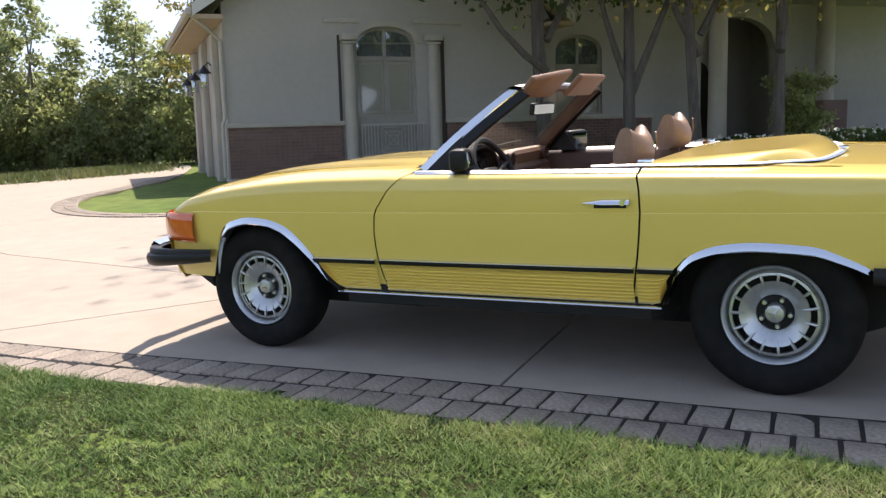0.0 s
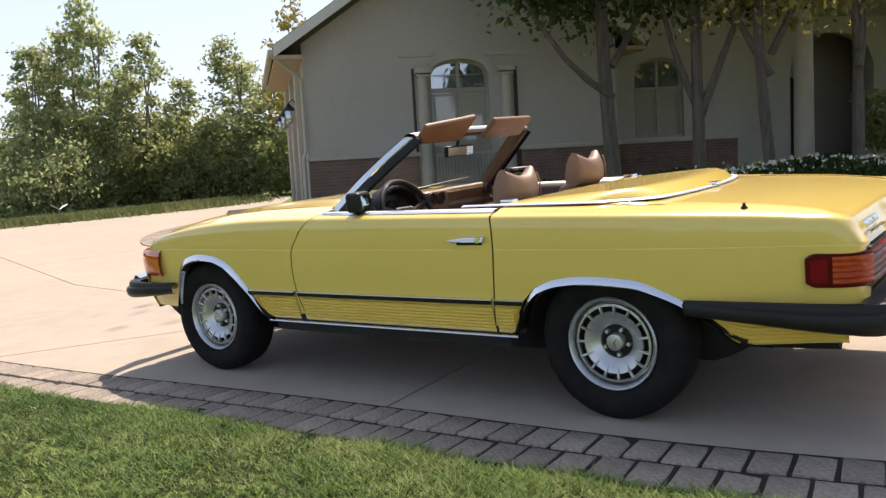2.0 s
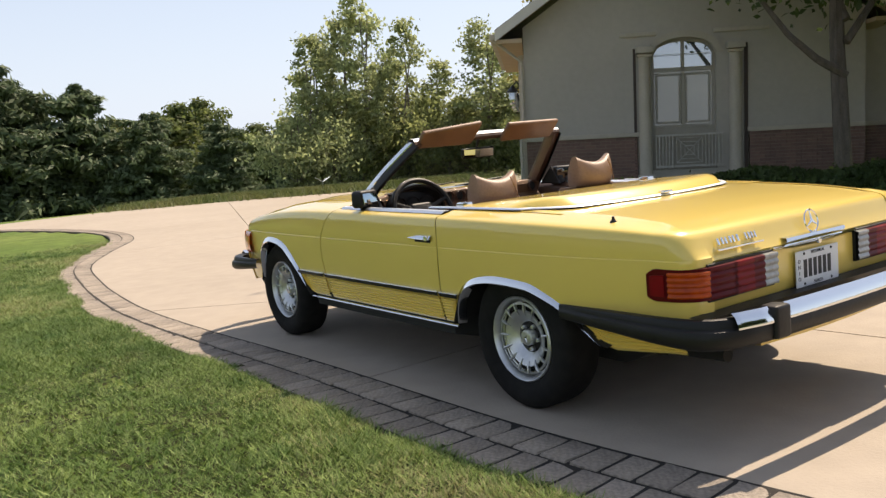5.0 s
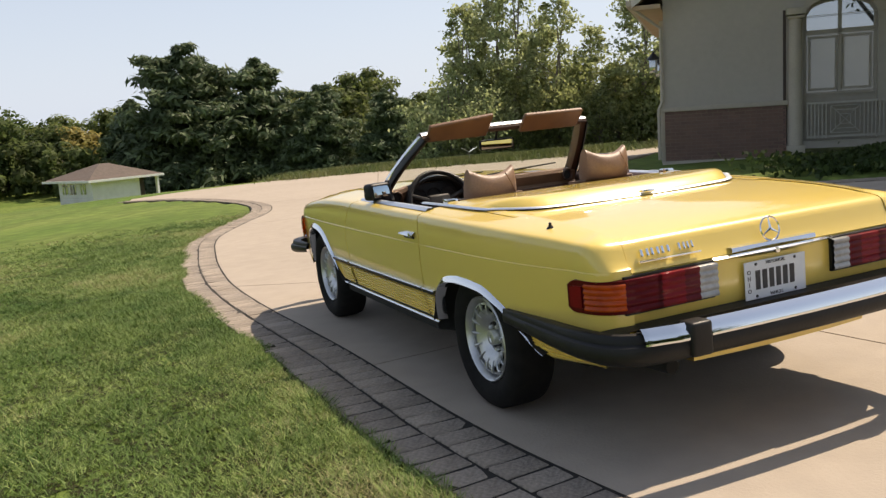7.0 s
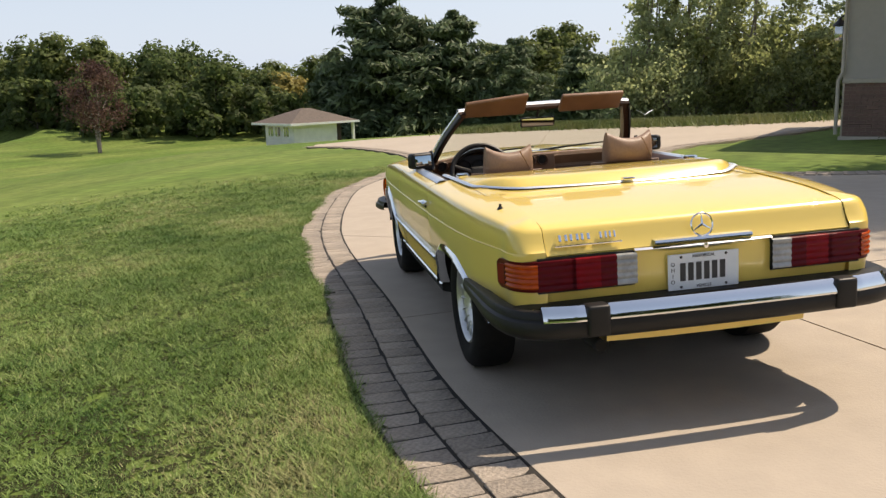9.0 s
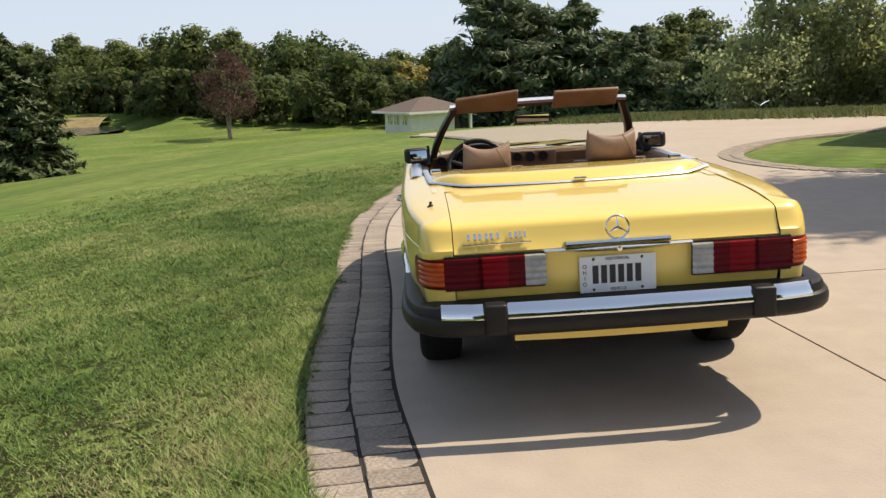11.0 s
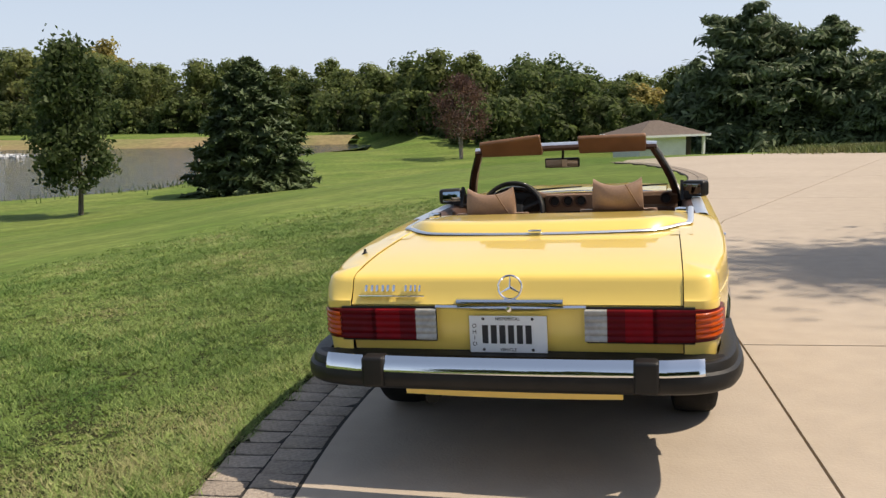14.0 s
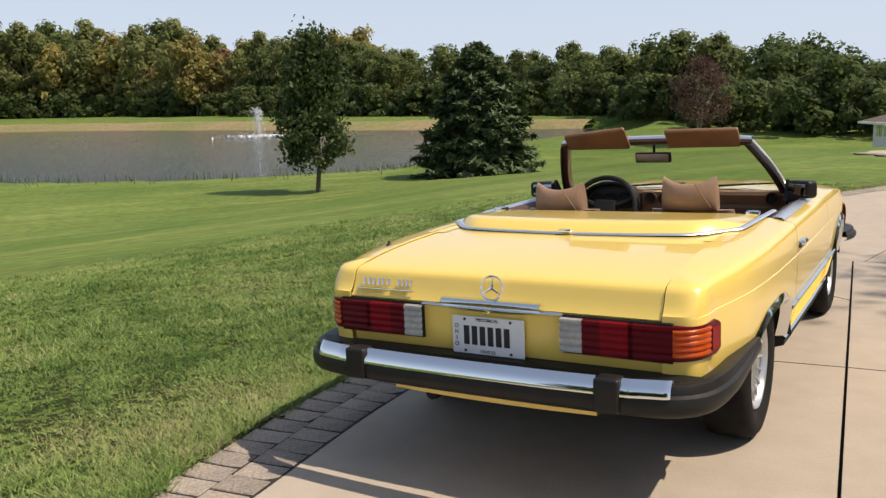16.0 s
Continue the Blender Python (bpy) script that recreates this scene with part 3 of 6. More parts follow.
G = 0.004
for sg in (-1, 1):
    side = "driver" if sg < 0 else "passenger"
    ys = lin(0.47, 0.69, 5) + lin(0.701, 1.499, 26) + lin(1.503, 1.85, 10)
    wing = part("front_wing", grid_bm(side_patch(ys, lambda z: gap_f(z) + G, None, sg, inner=lambda y: 0.60, inner_z=lambda y: hood_z(y) - 0.014), thick=0.004), M["paint"], car)
    ys = lin(-0.74, 0.46, 18)
    door = part("door", grid_bm(side_patch(ys, lambda z: gap_r(z) + G, lambda z: gap_f(z) - G, sg, inner=lambda y: 0.735, inner_z=lambda y: sho_z(y) + 0.008), thick=0.004), M["paint"], car)
    # rear quarter: along the side, then round the corner to the boot lid
    rows = side_patch(lin(-1.98, -1.771, 6) + lin(-1.769, -0.816, 28) + lin(-0.813, -0.75, 4), None, lambda z: gap_r(z) - G, sg, inner=lambda y: 0.642 + 0.055 * max(0, (y + 1.1) / 0.4), inner_z=deck_z)
    # round the rear corner to the seam of the boot lid
    start = [(x, z) for x, z in section(-1.98, inner=0.642, inner_z=deck_z(-1.98))]
    nj = len(start)
    seam = {nj - 1: (-1.98, deck_z(-1.98)), nj - 2: (-2.06, 0.8135), nj - 3: (-2.108, 0.804), nj - 4: (-2.128, 0.792), nj - 5: (-2.137, 0.777), nj - 6: (-2.150, 0.748), nj - 7: (-2.168, 0.722), nj - 8: (-2.178, 0.714)}
    corner = []
    for k in range(1, 15):
        th = math.pi / 2 * k / 14
        cx, sy = max(0.0, math.cos(th)) ** 0.60, math.sin(th) ** 0.60
        r = []
        for j, (x, z) in enumerate(start):
            yp, zp = seam.get(j, (-2.181, max(z, 0.515) if j < 6 else z))
            t = math.sin(th) ** 2
            r.append((sg * (0.642 + (x - 0.642) * cx), -1.98 + (yp + 1.98) * sy, z + (zp - z) * t))
        corner.append(r)
    part("rear_quarter", grid_bm(corner[::-1] + rows, thick=0.004), M["paint"], car)
    # ribbed lower cladding
    def ribs(y0, y1, n, lo=None):
        out = []
        for y in lin(y0, y1, n):
            zb = max(0.342, (lo(y) if lo else 0.0) + 0.012)
            r = []
            for k in range(8):
                za = zb + (0.462 - zb) * k / 8
                zc_ = zb + (0.462 - zb) * (k + 0.72) / 8
                zd = zb + (0.462 - zb) * (k + 0.86) / 8
                x = half_w(y)
                for z, o in ((za, 0.004), (zc_, 0.0115), (zd, 0.0045)):
                    t = max(0.0, 0.711 - z) / 0.38
                    r.append((sg * (x - 0.052 * t ** 2.2 + o), y, z))
            out.append(r)
        return out
    part("ribbed_panel", grid_bm(ribs(0.478, 0.80, 9, lambda y: arch_f(y) if y > 0.70 else 0)), M["paint"], wing, "ribbed yellow lower panel", smooth=20)
    part("ribbed_panel", grid_bm(ribs(-0.715, 0.440, 14)), M["paint"], door, "ribbed yellow lower panel", smooth=20)
    part("ribbed_panel", grid_bm(ribs(-0.845, -0.728, 5, lambda y: arch_r(y) if y < -0.815 else 0)), M["paint"], car, "ribbed yellow lower panel", smooth=20)
    part("ribbed_panel", grid_bm(ribs(-2.10, -1.70, 10, lambda y: max(0.0, arch_r(max(y, -1.76)) - 0.012) if y > -1.76 else 0.33 + 0.06 * (-1.76 - y))), M["paint"], car, "ribbed yellow lower panel", smooth=20)
    # rubber-faced side moulding with bright edges, sill strip
    def strip(name, y0, y1, z0, z1, o, mt, own, n=16, lab=""):
        rr = []
        for y in lin(y0, y1, n):
            r = []
            for z, oo in ((z0, 0.0), (z0 + 0.002, o), ((z0 + z1) / 2, o * 1.25), (z1 - 0.002, o), (z1, 0.0)):
                t = max(0.0, 0.711 - z) / 0.38
                r.append((sg * (half_w(y) - 0.052 * t ** 2.2 + 0.002 + oo), y, z))
            rr.append(r)
        return part(name, grid_bm(rr), mt, own, lab)
    for y0, y1, own in ((0.478, 0.828, wing), (-0.722, 0.456, door), (-0.876, -0.735, car)):
        strip("side_moulding", y0, y1, 0.468, 0.494, 0.012, M["rubber"], own, lab="black side moulding with bright edge")
        strip("bright_edge", y0, y1, 0.486, 0.4955, 0.015, M["chrome"], own)
    sill = [[(sg * (half_w(y) - 0.050 + o), y, z) for z, o in ((0.321, 0.004), (0.323, 0.014), (0.326, 0.016), (0.331, 0.013), (0.335, 0.004))] for y in lin(-0.82, 0.72, 24)]
    part("sill_strip", grid_bm(sill), M["chrome"], car, "bright sill strip")
    # chrome wheel-arch trims
    for arch, y0, y1, peak in ((arch_f, 0.725, 1.483, 1.16), (arch_r, -1.742, -0.822, -1.18)):
        rr = []
        for y in lin(y0, y1, 40):
            z = arch(y)
            e = 1e-3
            sl = (arch(min(y + e, y1)) - arch(max(y - e, y0))) / (2 * e)
            nl = math.hypot(1, sl)
            ny_, nz_ = -sl / nl, 1 / nl
            wd = 0.013 + 0.020 * max(0.0, min(1.0, (z - 0.46) / 0.14))
            r = []
            for f, o in ((-wd - 0.006, -0.03), (-wd, 0.014), (-wd * 0.85, 0.018), (-wd * 0.5, 0.0125), (-wd * 0.2, 0.006), (0.001, 0.001)):
                yy, zz = y + ny_ * f, z + nz_ * f
                t = max(0.0, 0.711 - zz) / 0.38
                r.append((sg * (half_w(yy) - 0.052 * t ** 2.2 + o), yy, zz))
            rr.append(r)
        part("arch_trim", grid_bm(rr), M["chrome"], car, "polished wheel-arch trim")
    # wheel housings
    for yc, arch, y0, y1 in ((1.21, arch_f, 0.70, 1.50), (-1.26, arch_r, -1.77, -0.815)):
        rr = []
        for y in lin(y0, y1, 18):
            z = arch(y)
            rr.append([(sg * (half_w(y) - 0.012), y, z + 0.004), (sg * (half_w(y) - 0.06), y, z + 0.02), (sg * 0.50, y, z + 0.02), (sg * 0.45, y, 0.25)])
        part("wheel_housing", grid_bm(rr), M["dark"], car)
    # door furniture
    hx = half_w(-0.62)
    hdl = part("door_handle", grid_bm([[(sg * (hx + o), y, 0.753 + (z - 0.753) * min(1.0, 0.25 + (-0.525 - y) / 0.10)) for o, z in ((-0.004, 0.741), (0.013, 0.742), (0.019, 0.746), (0.017, 0.752), (0.008, 0.762), (-0.004, 0.766))] for y in lin(-0.715, -0.53, 12)]), M["chrome"], door, "chrome door handle")
    part("button", lathe_bm([(0.001, 0.012), (0.011, 0.012), (0.013, 0.006), (0.013, -0.006), (0.001, -0.006)], 12), M["chrome"], hdl).matrix_local = Matrix.Translation((sg * (hx + 0.012), -0.690, 0.753)) @ (Matrix.Identity(4) if sg > 0 else Matrix.Rotation(math.pi, 4, 'Z'))
    # flat dark strip painting the shade below the handle; no hollow is cut
    part("handle_recess", box_bm(sg * hx - 0.003, sg * hx + 0.003, -0.70, -0.57, 0.730, 0.743, 0.002), M["dark"], door)
    part("belt_moulding", grid_bm([[(sg * (0.80 - 0.02 * max(0, y)), y, sho_z(y) + 0.006), (sg * 0.785, y, sho_z(y) + 0.017), (sg * 0.755, y, sho_z(y) + 0.019), (sg * 0.735, y, sho_z(y) + 0.010)] for y in lin(-0.73, 0.28, 16)]), M["bright"], door, "chrome waistline moulding")
    part("door_card", grid_bm([[(sg * 0.737, y, sho_z(y) + 0.010), (sg * 0.715, y, sho_z(y) + 0.006), (sg * 0.69, y, sho_z(y) - 0.02), (sg * 0.675, y, 0.72), (sg * 0.69, y, 0.6), (sg * 0.70, y, 0.35)] for y in lin(-0.74, 0.36, 12)]), M["brown"], door, "brown door trim")
    # side mirror
    mp = pose(sg * 0.760, 0.055, 0.935 if sg > 0 else 0.930, 0, 0, -29 if sg > 0 else 18)
    mir = empty("door_mirror", parent=car)
    mir["label"] = "black door mirror"
    bm = box_bm(-0.074, 0.074, -0.035, 0.045, -0.048, 0.048, 0.026, 4, mp)
    mg = mp @ pose(0, -0.037, 0, -7 if sg < 0 else 3)
    part("housing", bm, M["rubber"], mir)
    part("mirror_glass", box_bm(-0.056, 0.056, -0.003, 0.006, -0.032, 0.032, 0.003, 2, mg), M["mirror"] if sg < 0 else M["dim_mirror"], mir, "mirror glass")
    part("foot", box_bm(sg * 0.69, sg * 0.745, 0.03, 0.13, 0.868, 0.925, 0.012), M["rubber"], mir)
    part("quarter_sail", prism_bm([(0.02, 0.872), (0.20, 0.872), (0.09, 0.985)], 0, 0.02, Matrix(((0, 0, sg, sg * 0.675), (1, 0, 0, 0), (0, 1, 0, 0), (0, 0, 0, 1)))), M["rubber"], car)

# belly and inner shell close the body below the shut lines
shell = []
for y in lin(-1.97, 1.74, 60):
    w = half_w(max(-2.02, y)) - 0.03
    if -1.8 < y < -0.8 or 0.68 < y < 1.52:
        w = 0.56
    tp_ = min(0.80 if abs(w) > 0.6 else 0.70, sho_z(y) - 0.07)
    lo_ = 0.18 + 0.19 * max(0.0, min(1.0, (-1.55 - y) / 0.35)) + 0.10 * max(0.0, min(1.0, (y - 1.5) / 0.2))
    shell.append([(-w, y, tp_), (-w - 0.01, y, 0.6), (-w + 0.02, y, lo_ + 0.10), (-0.45, y, lo_), (0.45, y, lo_), (w - 0.02, y, lo_ + 0.10), (w + 0.01, y, 0.6), (w, y, tp_)])
part("underbody", grid_bm(shell), M["dark"], car, "black underbody")

# bonnet, boot lid, top cover
rows = []
for y in lin(0.34, 1.88, 30):
    r = []
    for k in range(25):
        x = -0.595 + 1.19 * k / 24
        a = abs(x)
        bulge = 0.010 * max(0.0, 1 - ((a - 0.36) / 0.10) ** 2) if 0.26 < a < 0.46 else 0.0
        flat = 0.004 if a < 0.36 else 0.0
        r.append((x, y, hood_z(y) - 0.012 * (a / 0.6) ** 2 + (bulge * 0.6 + flat) * min(1, (1.88 - y) * 2.5)))
    rows.append(r)
part("bonnet", grid_bm(rows, thick=0.004), M["paint"], car)
rows = [[(x, 0.30 - 0.06 * (abs(x) / 0.6) ** 2 * 0, 0.895), (x, 0.335, 0.902)] for x in lin(-0.66, 0.66, 12)]
part("cowl", grid_bm(rows), M["dark"], car, "black cowl below the windscreen")


def mould_y(x):
    """The bright moulding behind the cockpit, in plan."""
    a = abs(x)
    return -1.415 + 0.05 * (a / 0.5) ** 2 + (0.0 if a < 0.5 else 2.6 * (a - 0.5) ** 1.6)


lid_end = [(-2.06, 0.8135), (-2.098, 0.807), (-2.118, 0.800), (-2.130, 0.790), (-2.137, 0.777), (-2.150, 0.748), (-2.168, 0.716), (-2.182, 0.699)]
rows = []
for k in range(33):
    x = -0.638 + 1.276 * k / 32
    y0 = mould_y(x)
    a = (abs(x) / 0.64) ** 2
    r = [(x, y, deck_z(y) - 0.006 * a) for y in lin(y0, -2.02, 14)]
    r += [(x, y + 0.004 * a, z - 0.002 * a) for y, z in lid_end]
    rows.append(r)
boot = part("boot_lid", grid_bm(rows, thick=0.004), M["paint"], car)
rows = []
for k in range(37):
    x = -0.690 + 1.38 * k / 36
    a = abs(x)
    ye = mould_y(x) + 0.012
    edge = min(1.0, (0.70 - a) / 0.16)
    crown = 0.046 * (1 - (1 - max(0.0, edge)) ** 2.2)
    r = []
    for t in lin(0, 1, 16):
        y = -0.74 + (min(ye, -0.76) + 0.74) * t
        back = 1 - max(0.0, (t - 0.86) / 0.14) ** 2.4
        front = min(1.0, 0.25 + t * 0.9)
        r.append((x, y, deck_z(max(y, -1.41)) + 0.002 + crown * back * front))
    rows.append(r)
part("top_cover", grid_bm(rows, thick=0.004), M["paint"], car, "yellow cover over the folded top")
# deck between cover and wings ahead of the lid
for sg in (-1, 1):
    part("deck_side", grid_bm([[(sg * x0, y, deck_z(y) - 0.003) for x0 in (0.60, 0.65, 0.70)] for y in lin(-1.45, -0.75, 10)]), M["paint"], car)
pts = [(-0.715, -0.52), (-0.708, -0.74)] + [(x, mould_y(x)) for x in lin(-0.69, 0.69, 41)] + [(0.708, -0.74), (0.715, -0.52)]
pts = smooth_path(pts, 0.03)
rows = []
for k, (x, y) in enumerate(pts):
    tx, ty = pts[min(k + 1, len(pts) - 1)] - pts[max(k - 1, 0)]
    L = math.hypot(tx, ty)
    nx_, ny_ = -ty / L, tx / L
    z = deck_z(max(min(y, -0.7), -1.42)) + 0.003
    rows.append([(x + nx_ * o, y + ny_ * o, z + h_) for o, h_ in ((-0.017, 0.0), (-0.013, 0.005), (0.0, 0.008), (0.011, 0.006), (0.015, 0.0))])
part("deck_moulding", grid_bm(rows), M["bright"], car, "curved chrome moulding behind the cockpit")
part("moulding_clip", box_bm(-0.03, 0.03, -1.44, -1.40, 0.878, 0.890, 0.004), M["chrome"], car)

# rear panel, lamps, badges, plate
rows = []
for x in lin(-0.638, 0.638, 20):
    b = 0.012 * (abs(x) / 0.64) ** 2
    rows.append([(x, -2.176 + b, 0.697), (x, -2.180 + b, 0.66), (x, -2.180 + b, 0.56), (x, -2.165 + b, 0.515), (x, -2.12, 0.42)])
part("rear_panel", grid_bm(rows), M["paint"], car)
rows = [[(x, -2.12, 0.43), (x, -2.215 + 0.03 * (x / 0.5) ** 2, 0.382), (x, -2.205 + 0.03 * (x / 0.5) ** 2, 0.345), (x, -2.05, 0.335)] for x in lin(-0.42, 0.42, 12)]
part("panel_seal", grid_bm([[(x, -2.184 + 0.012 * (abs(x) / 0.64) ** 2, 0.517), (x, -2.190, 0.508), (x, -2.150, 0.440)] for x in lin(-0.638, 0.638, 20)]), M["rubber"], car, "black seal above the bumper")
part("rear_valance", grid_bm(rows), M["paint"], car)


def lamp_path(n=44):
    """Plan path from the side of the wing round the corner to the lamp's inner end."""
    p = [(0.779, -1.975), (0.770, -2.02)]
    for k in range(9):
        a = radians(10 * k + 8)
        p.append((0.672 + 0.094 * math.cos(a), -2.025 - 0.158 * math.sin(a)))
    p += [(0.60, -2.190), (0.45, -2.194), (0.285, -2.195)]
    return smooth_path(p, 0.016)


for sg in (-1, 1):
    path = lamp_path()
    s = np.r_[0, np.cumsum(np.linalg.norm(np.diff(path, axis=0), axis=1))]
    lamp = empty("tail_lamp", parent=car)
    lamp["label"] = "ribbed wrap-around tail lamp in red, amber and clear"

    def lens(name, a, b, mt, ridged=True, zz=(0.558, 0.686), proud=0.010):
        rows = []
        idx = [k for k in range(len(path)) if a - 0.017 <= s[k] <= b + 1e-6]
        for k in idx:
            t = path[min(k + 1, len(path) - 1)] - path[max(k - 1, 0)]
            L = np.linalg.norm(t)
            nx_, ny_ = -t[1] / L, t[0] / L
            if nx_ * 0.3 + ny_ * -1 < 0 and not (nx_ > 0.5):
                nx_, ny_ = -nx_, -ny_
            r = []
            for j in range(25):
                f = j / 24
                rid = 0.008 * abs(math.sin(math.pi * 5 * f)) if ridged else 0.0
                o = proud + rid if 0 < j < 24 else -0.012
                fz = 0.5 + (f - 0.5) * (1 - 0.30 * max(0.0, 1 - s[k] / 0.045) ** 2)
                r.append((sg * (path[k][0] + nx_ * o), path[k][1] + ny_ * o, zz[0] + (zz[1] - zz[0]) * fz))
            rows.append(r)
        return part(name, grid_bm(rows), mt, lamp, smooth=50)
    tot = s[-1]
    i_am = tot - (0.672 - 0.285)
    lens("marker_lens", 0.0, i_am, M["red"], False, proud=0.014)
    lens("marker_reflector", 0.03, 0.085, M["redlit"], False, (0.578, 0.664), 0.0185)
    lens("amber_lens", 0.10, i_am, M["amber"], True, (0.572, 0.674), 0.0145)
    lens("red_lens", i_am, tot - 0.245, M["red"])
    lens("red_lens", tot - 0.255, tot - 0.135, M["redlit"])
    lens("red_lens", tot - 0.145, tot - 0.075, M["red"])
    lens("reversing_lens", tot - 0.08, tot, M["white_lens"])
    part("lamp_gasket", box_bm(min(sg * 0.289, sg * 0.68), max(sg * 0.289, sg * 0.68), -2.192, -2.17, 0.554, 0.691, 0.003), M["rubber"], lamp)

plate = empty("number_plate", parent=car)
plate["label"] = "white number plate with dark characters"
plate.location = (-0.006, 0.0, -0.006)
part("blank", box_bm(-0.150, 0.150, -2.200, -2.195, 0.520, 0.664, 0.0022, 1), M["plate"], plate)
for k in range(6):
    x = -0.088 + k * 0.0335
    part("character_bar", box_bm(x - 0.0115, x + 0.0115, -2.2018, -2.2004, 0.556, 0.628), M["ink"], plate, smooth=0)
for x in (-0.095, 0.095):
    for z in (0.652, 0.532):
        part("plate_screw", lathe_bm([(0.001, 0.0035), (0.005, 0.003), (0.006, 0.0)], 8), M["ink"], plate).matrix_local = Matrix.Translation((x, -2.2002, z)) @ Matrix.Rotation(radians(-90), 4, 'Z')


def letters(text, size, m, mt, parent, name="lettering", thick=0.0008):
    cu = bpy.data.curves.new(name, 'FONT')
    cu.body, cu.size, cu.extrude, cu.align_x, cu.align_y = text, size, thick, 'CENTER', 'CENTER'
    ob = bpy.data.objects.new(name, cu)
    scene.collection.objects.link(ob)
    dg = bpy.context.evaluated_depsgraph_get()
    me = bpy.data.meshes.new_from_object(ob.evaluated_get(dg))
    bpy.data.objects.remove(ob)
    me.transform(m)
    me.materials.clear()
    me.materials.append(mt)
    o = new(name, me)
    o.parent = parent
    return o


back = Matrix.Rotation(radians(90), 4, 'X')
letters("HISTORICAL", 0.017, Matrix.Translation((0, -2.2015, 0.652)) @ back, M["ink"], plate)
letters("VEHICLE", 0.017, Matrix.Translation((0, -2.2015, 0.532)) @ back, M["ink"], plate)
for k, ch in enumerate("OHIO"):
    letters(ch, 0.022, Matrix.Translation((-0.130, -2.2015, 0.624 - k * 0.0235)) @ back, M["ink"], plate)

# bright grip strip above the plate, boot handle, ring emblem and model badge as bars
part("trim_strip", grid_bm([[(x, -2.186 - 0.012 * (1 - (x / 0.3) ** 2), 0.697), (x, -2.20 - 0.010 * (1 - (x / 0.3) ** 2), 0.690), (x, -2.196, 0.676 + 0.012 * (x / 0.3) ** 2), (x, -2.182, 0.672 + 0.014 * (x / 0.3) ** 2)] for x in lin(-0.29, 0.29, 22)]), M["chrome"], car, "chrome strip above the plate")
part("boot_handle", grid_bm([[(x, -2.165, 0.722), (x, -2.192, 0.720), (x, -2.198, 0.711), (x, -2.192, 0.703), (x, -2.175, 0.702)] for x in lin(-0.205, 0.205, 10)]), M["chrome"], boot, "chrome grip bar")
lock = part("lock", lathe_bm([(0.001, 0.006), (0.010, 0.005), (0.012, -0.004)], 14), M["chrome"], car)
lock.matrix_local = Matrix.Translation((0.002, -2.204, 0.685)) @ Matrix.Rotation(radians(-90), 4, 'Z')
em = Matrix.Translation((0.003, -2.164, 0.763)) @ Matrix.Rotation(radians(-14), 4, 'X')
bm = bmesh.new()
ring = []
for k in range(32):
    a = 2 * math.pi * k / 32
    ring.append([((0.045 + 0.004 * math.cos(b)) * math.cos(a), 0.004 * math.sin(b) - 0.004, (0.045 + 0.004 * math.cos(b)) * math.sin(a)) for b in (0, 1.57, 3.14, 4.71)])
join_bm(bm, grid_bm(ring, closed_u=True, closed_v=True))
for k in range(3):
    a = radians(90 + 120 * k)
    join_bm(bm, tube_bm([(0, -0.006, 0), (0.045 * math.cos(a), -0.004, 0.045 * math.sin(a))], [0.0062, 0.0015], 6))
bmesh.ops.transform(bm, matrix=em, verts=bm.verts)
part("emblem", bm, M["chrome"], boot, "chrome ring emblem")
badge = empty("model_badge", parent=boot)
bx = [(-0.585, 0.040), (-0.540, 0.040), (-0.495, 0.040), (-0.420, 0.034), (-0.381, 0.030)]
tilt = Matrix.Translation((0, -2.153, 0.756)) @ Matrix.Rotation(radians(-24), 4, 'X')
for x, w in bx:
    for f in (0.0, 0.62):
        part("bar", box_bm(x + w * f, x + w * (f + 0.3), -0.008, 0.004, -0.014, 0.014, 0.0035, 2, tilt), M["chrome"], badge)
part("underline", box_bm(-0.605, -0.335, -2.184, -2.168, 0.7275, 0.7345, 0.0025), M["chrome"], badge)
part("aerial_base", lathe_bm([(0.017, 0.0), (0.015, 0.008), (0.009, 0.014), (0.005, 0.022), (0.007, 0.027), (0.001, 0.030)], 12), M["rubber"], car, "retracted aerial").matrix_local = Matrix.Translation((-0.712, -1.758, 0.832)) @ Matrix.Rotation(radians(-90), 4, 'Y')


# the tail is 12 parts in 100 shorter behind the boot's bend than drawn above
def tail_in(y):
    return y if y > -1.98 else -1.98 + (y + 1.98) * 0.88


for ob in car.children_recursive:
    if ob.type == 'MESH' and ob.name.split(".")[0] not in ("ribbed_panel", "underbody", "rear_valance"):
        for v in ob.data.vertices:
            v.co.y = tail_in(v.co.y)
        ob.location.y = tail_in(ob.location.y)


# bumpers: dark rubber with chrome facing
def sweep(path, prof):
    """A profile of (out, z) carried along a plan path."""
    rows = []
    for k in range(len(path)):
        t = path[min(k + 1, len(path) - 1)] - path[max(k - 1, 0)]
        L = np.linalg.norm(t)
        n = np.array([t[1], -t[0]]) / L
        rows.append([(path[k][0] + n[0] * o, path[k][1] + n[1] * o, z) for o, z in prof])
    return grid_bm(rows)


half = [(-0.845, -1.56), (-0.836, -1.75), (-0.826, -1.95), (-0.808, -2.10), (-0.772, -2.200), (-0.70, -2.258), (-0.58, -2.285), (-0.30, -2.298), (0.0, -2.302)]
rear_path = smooth_path([(x, y) for x, y in half] + [(-x, y) for x, y in half[-2::-1]], 0.04)
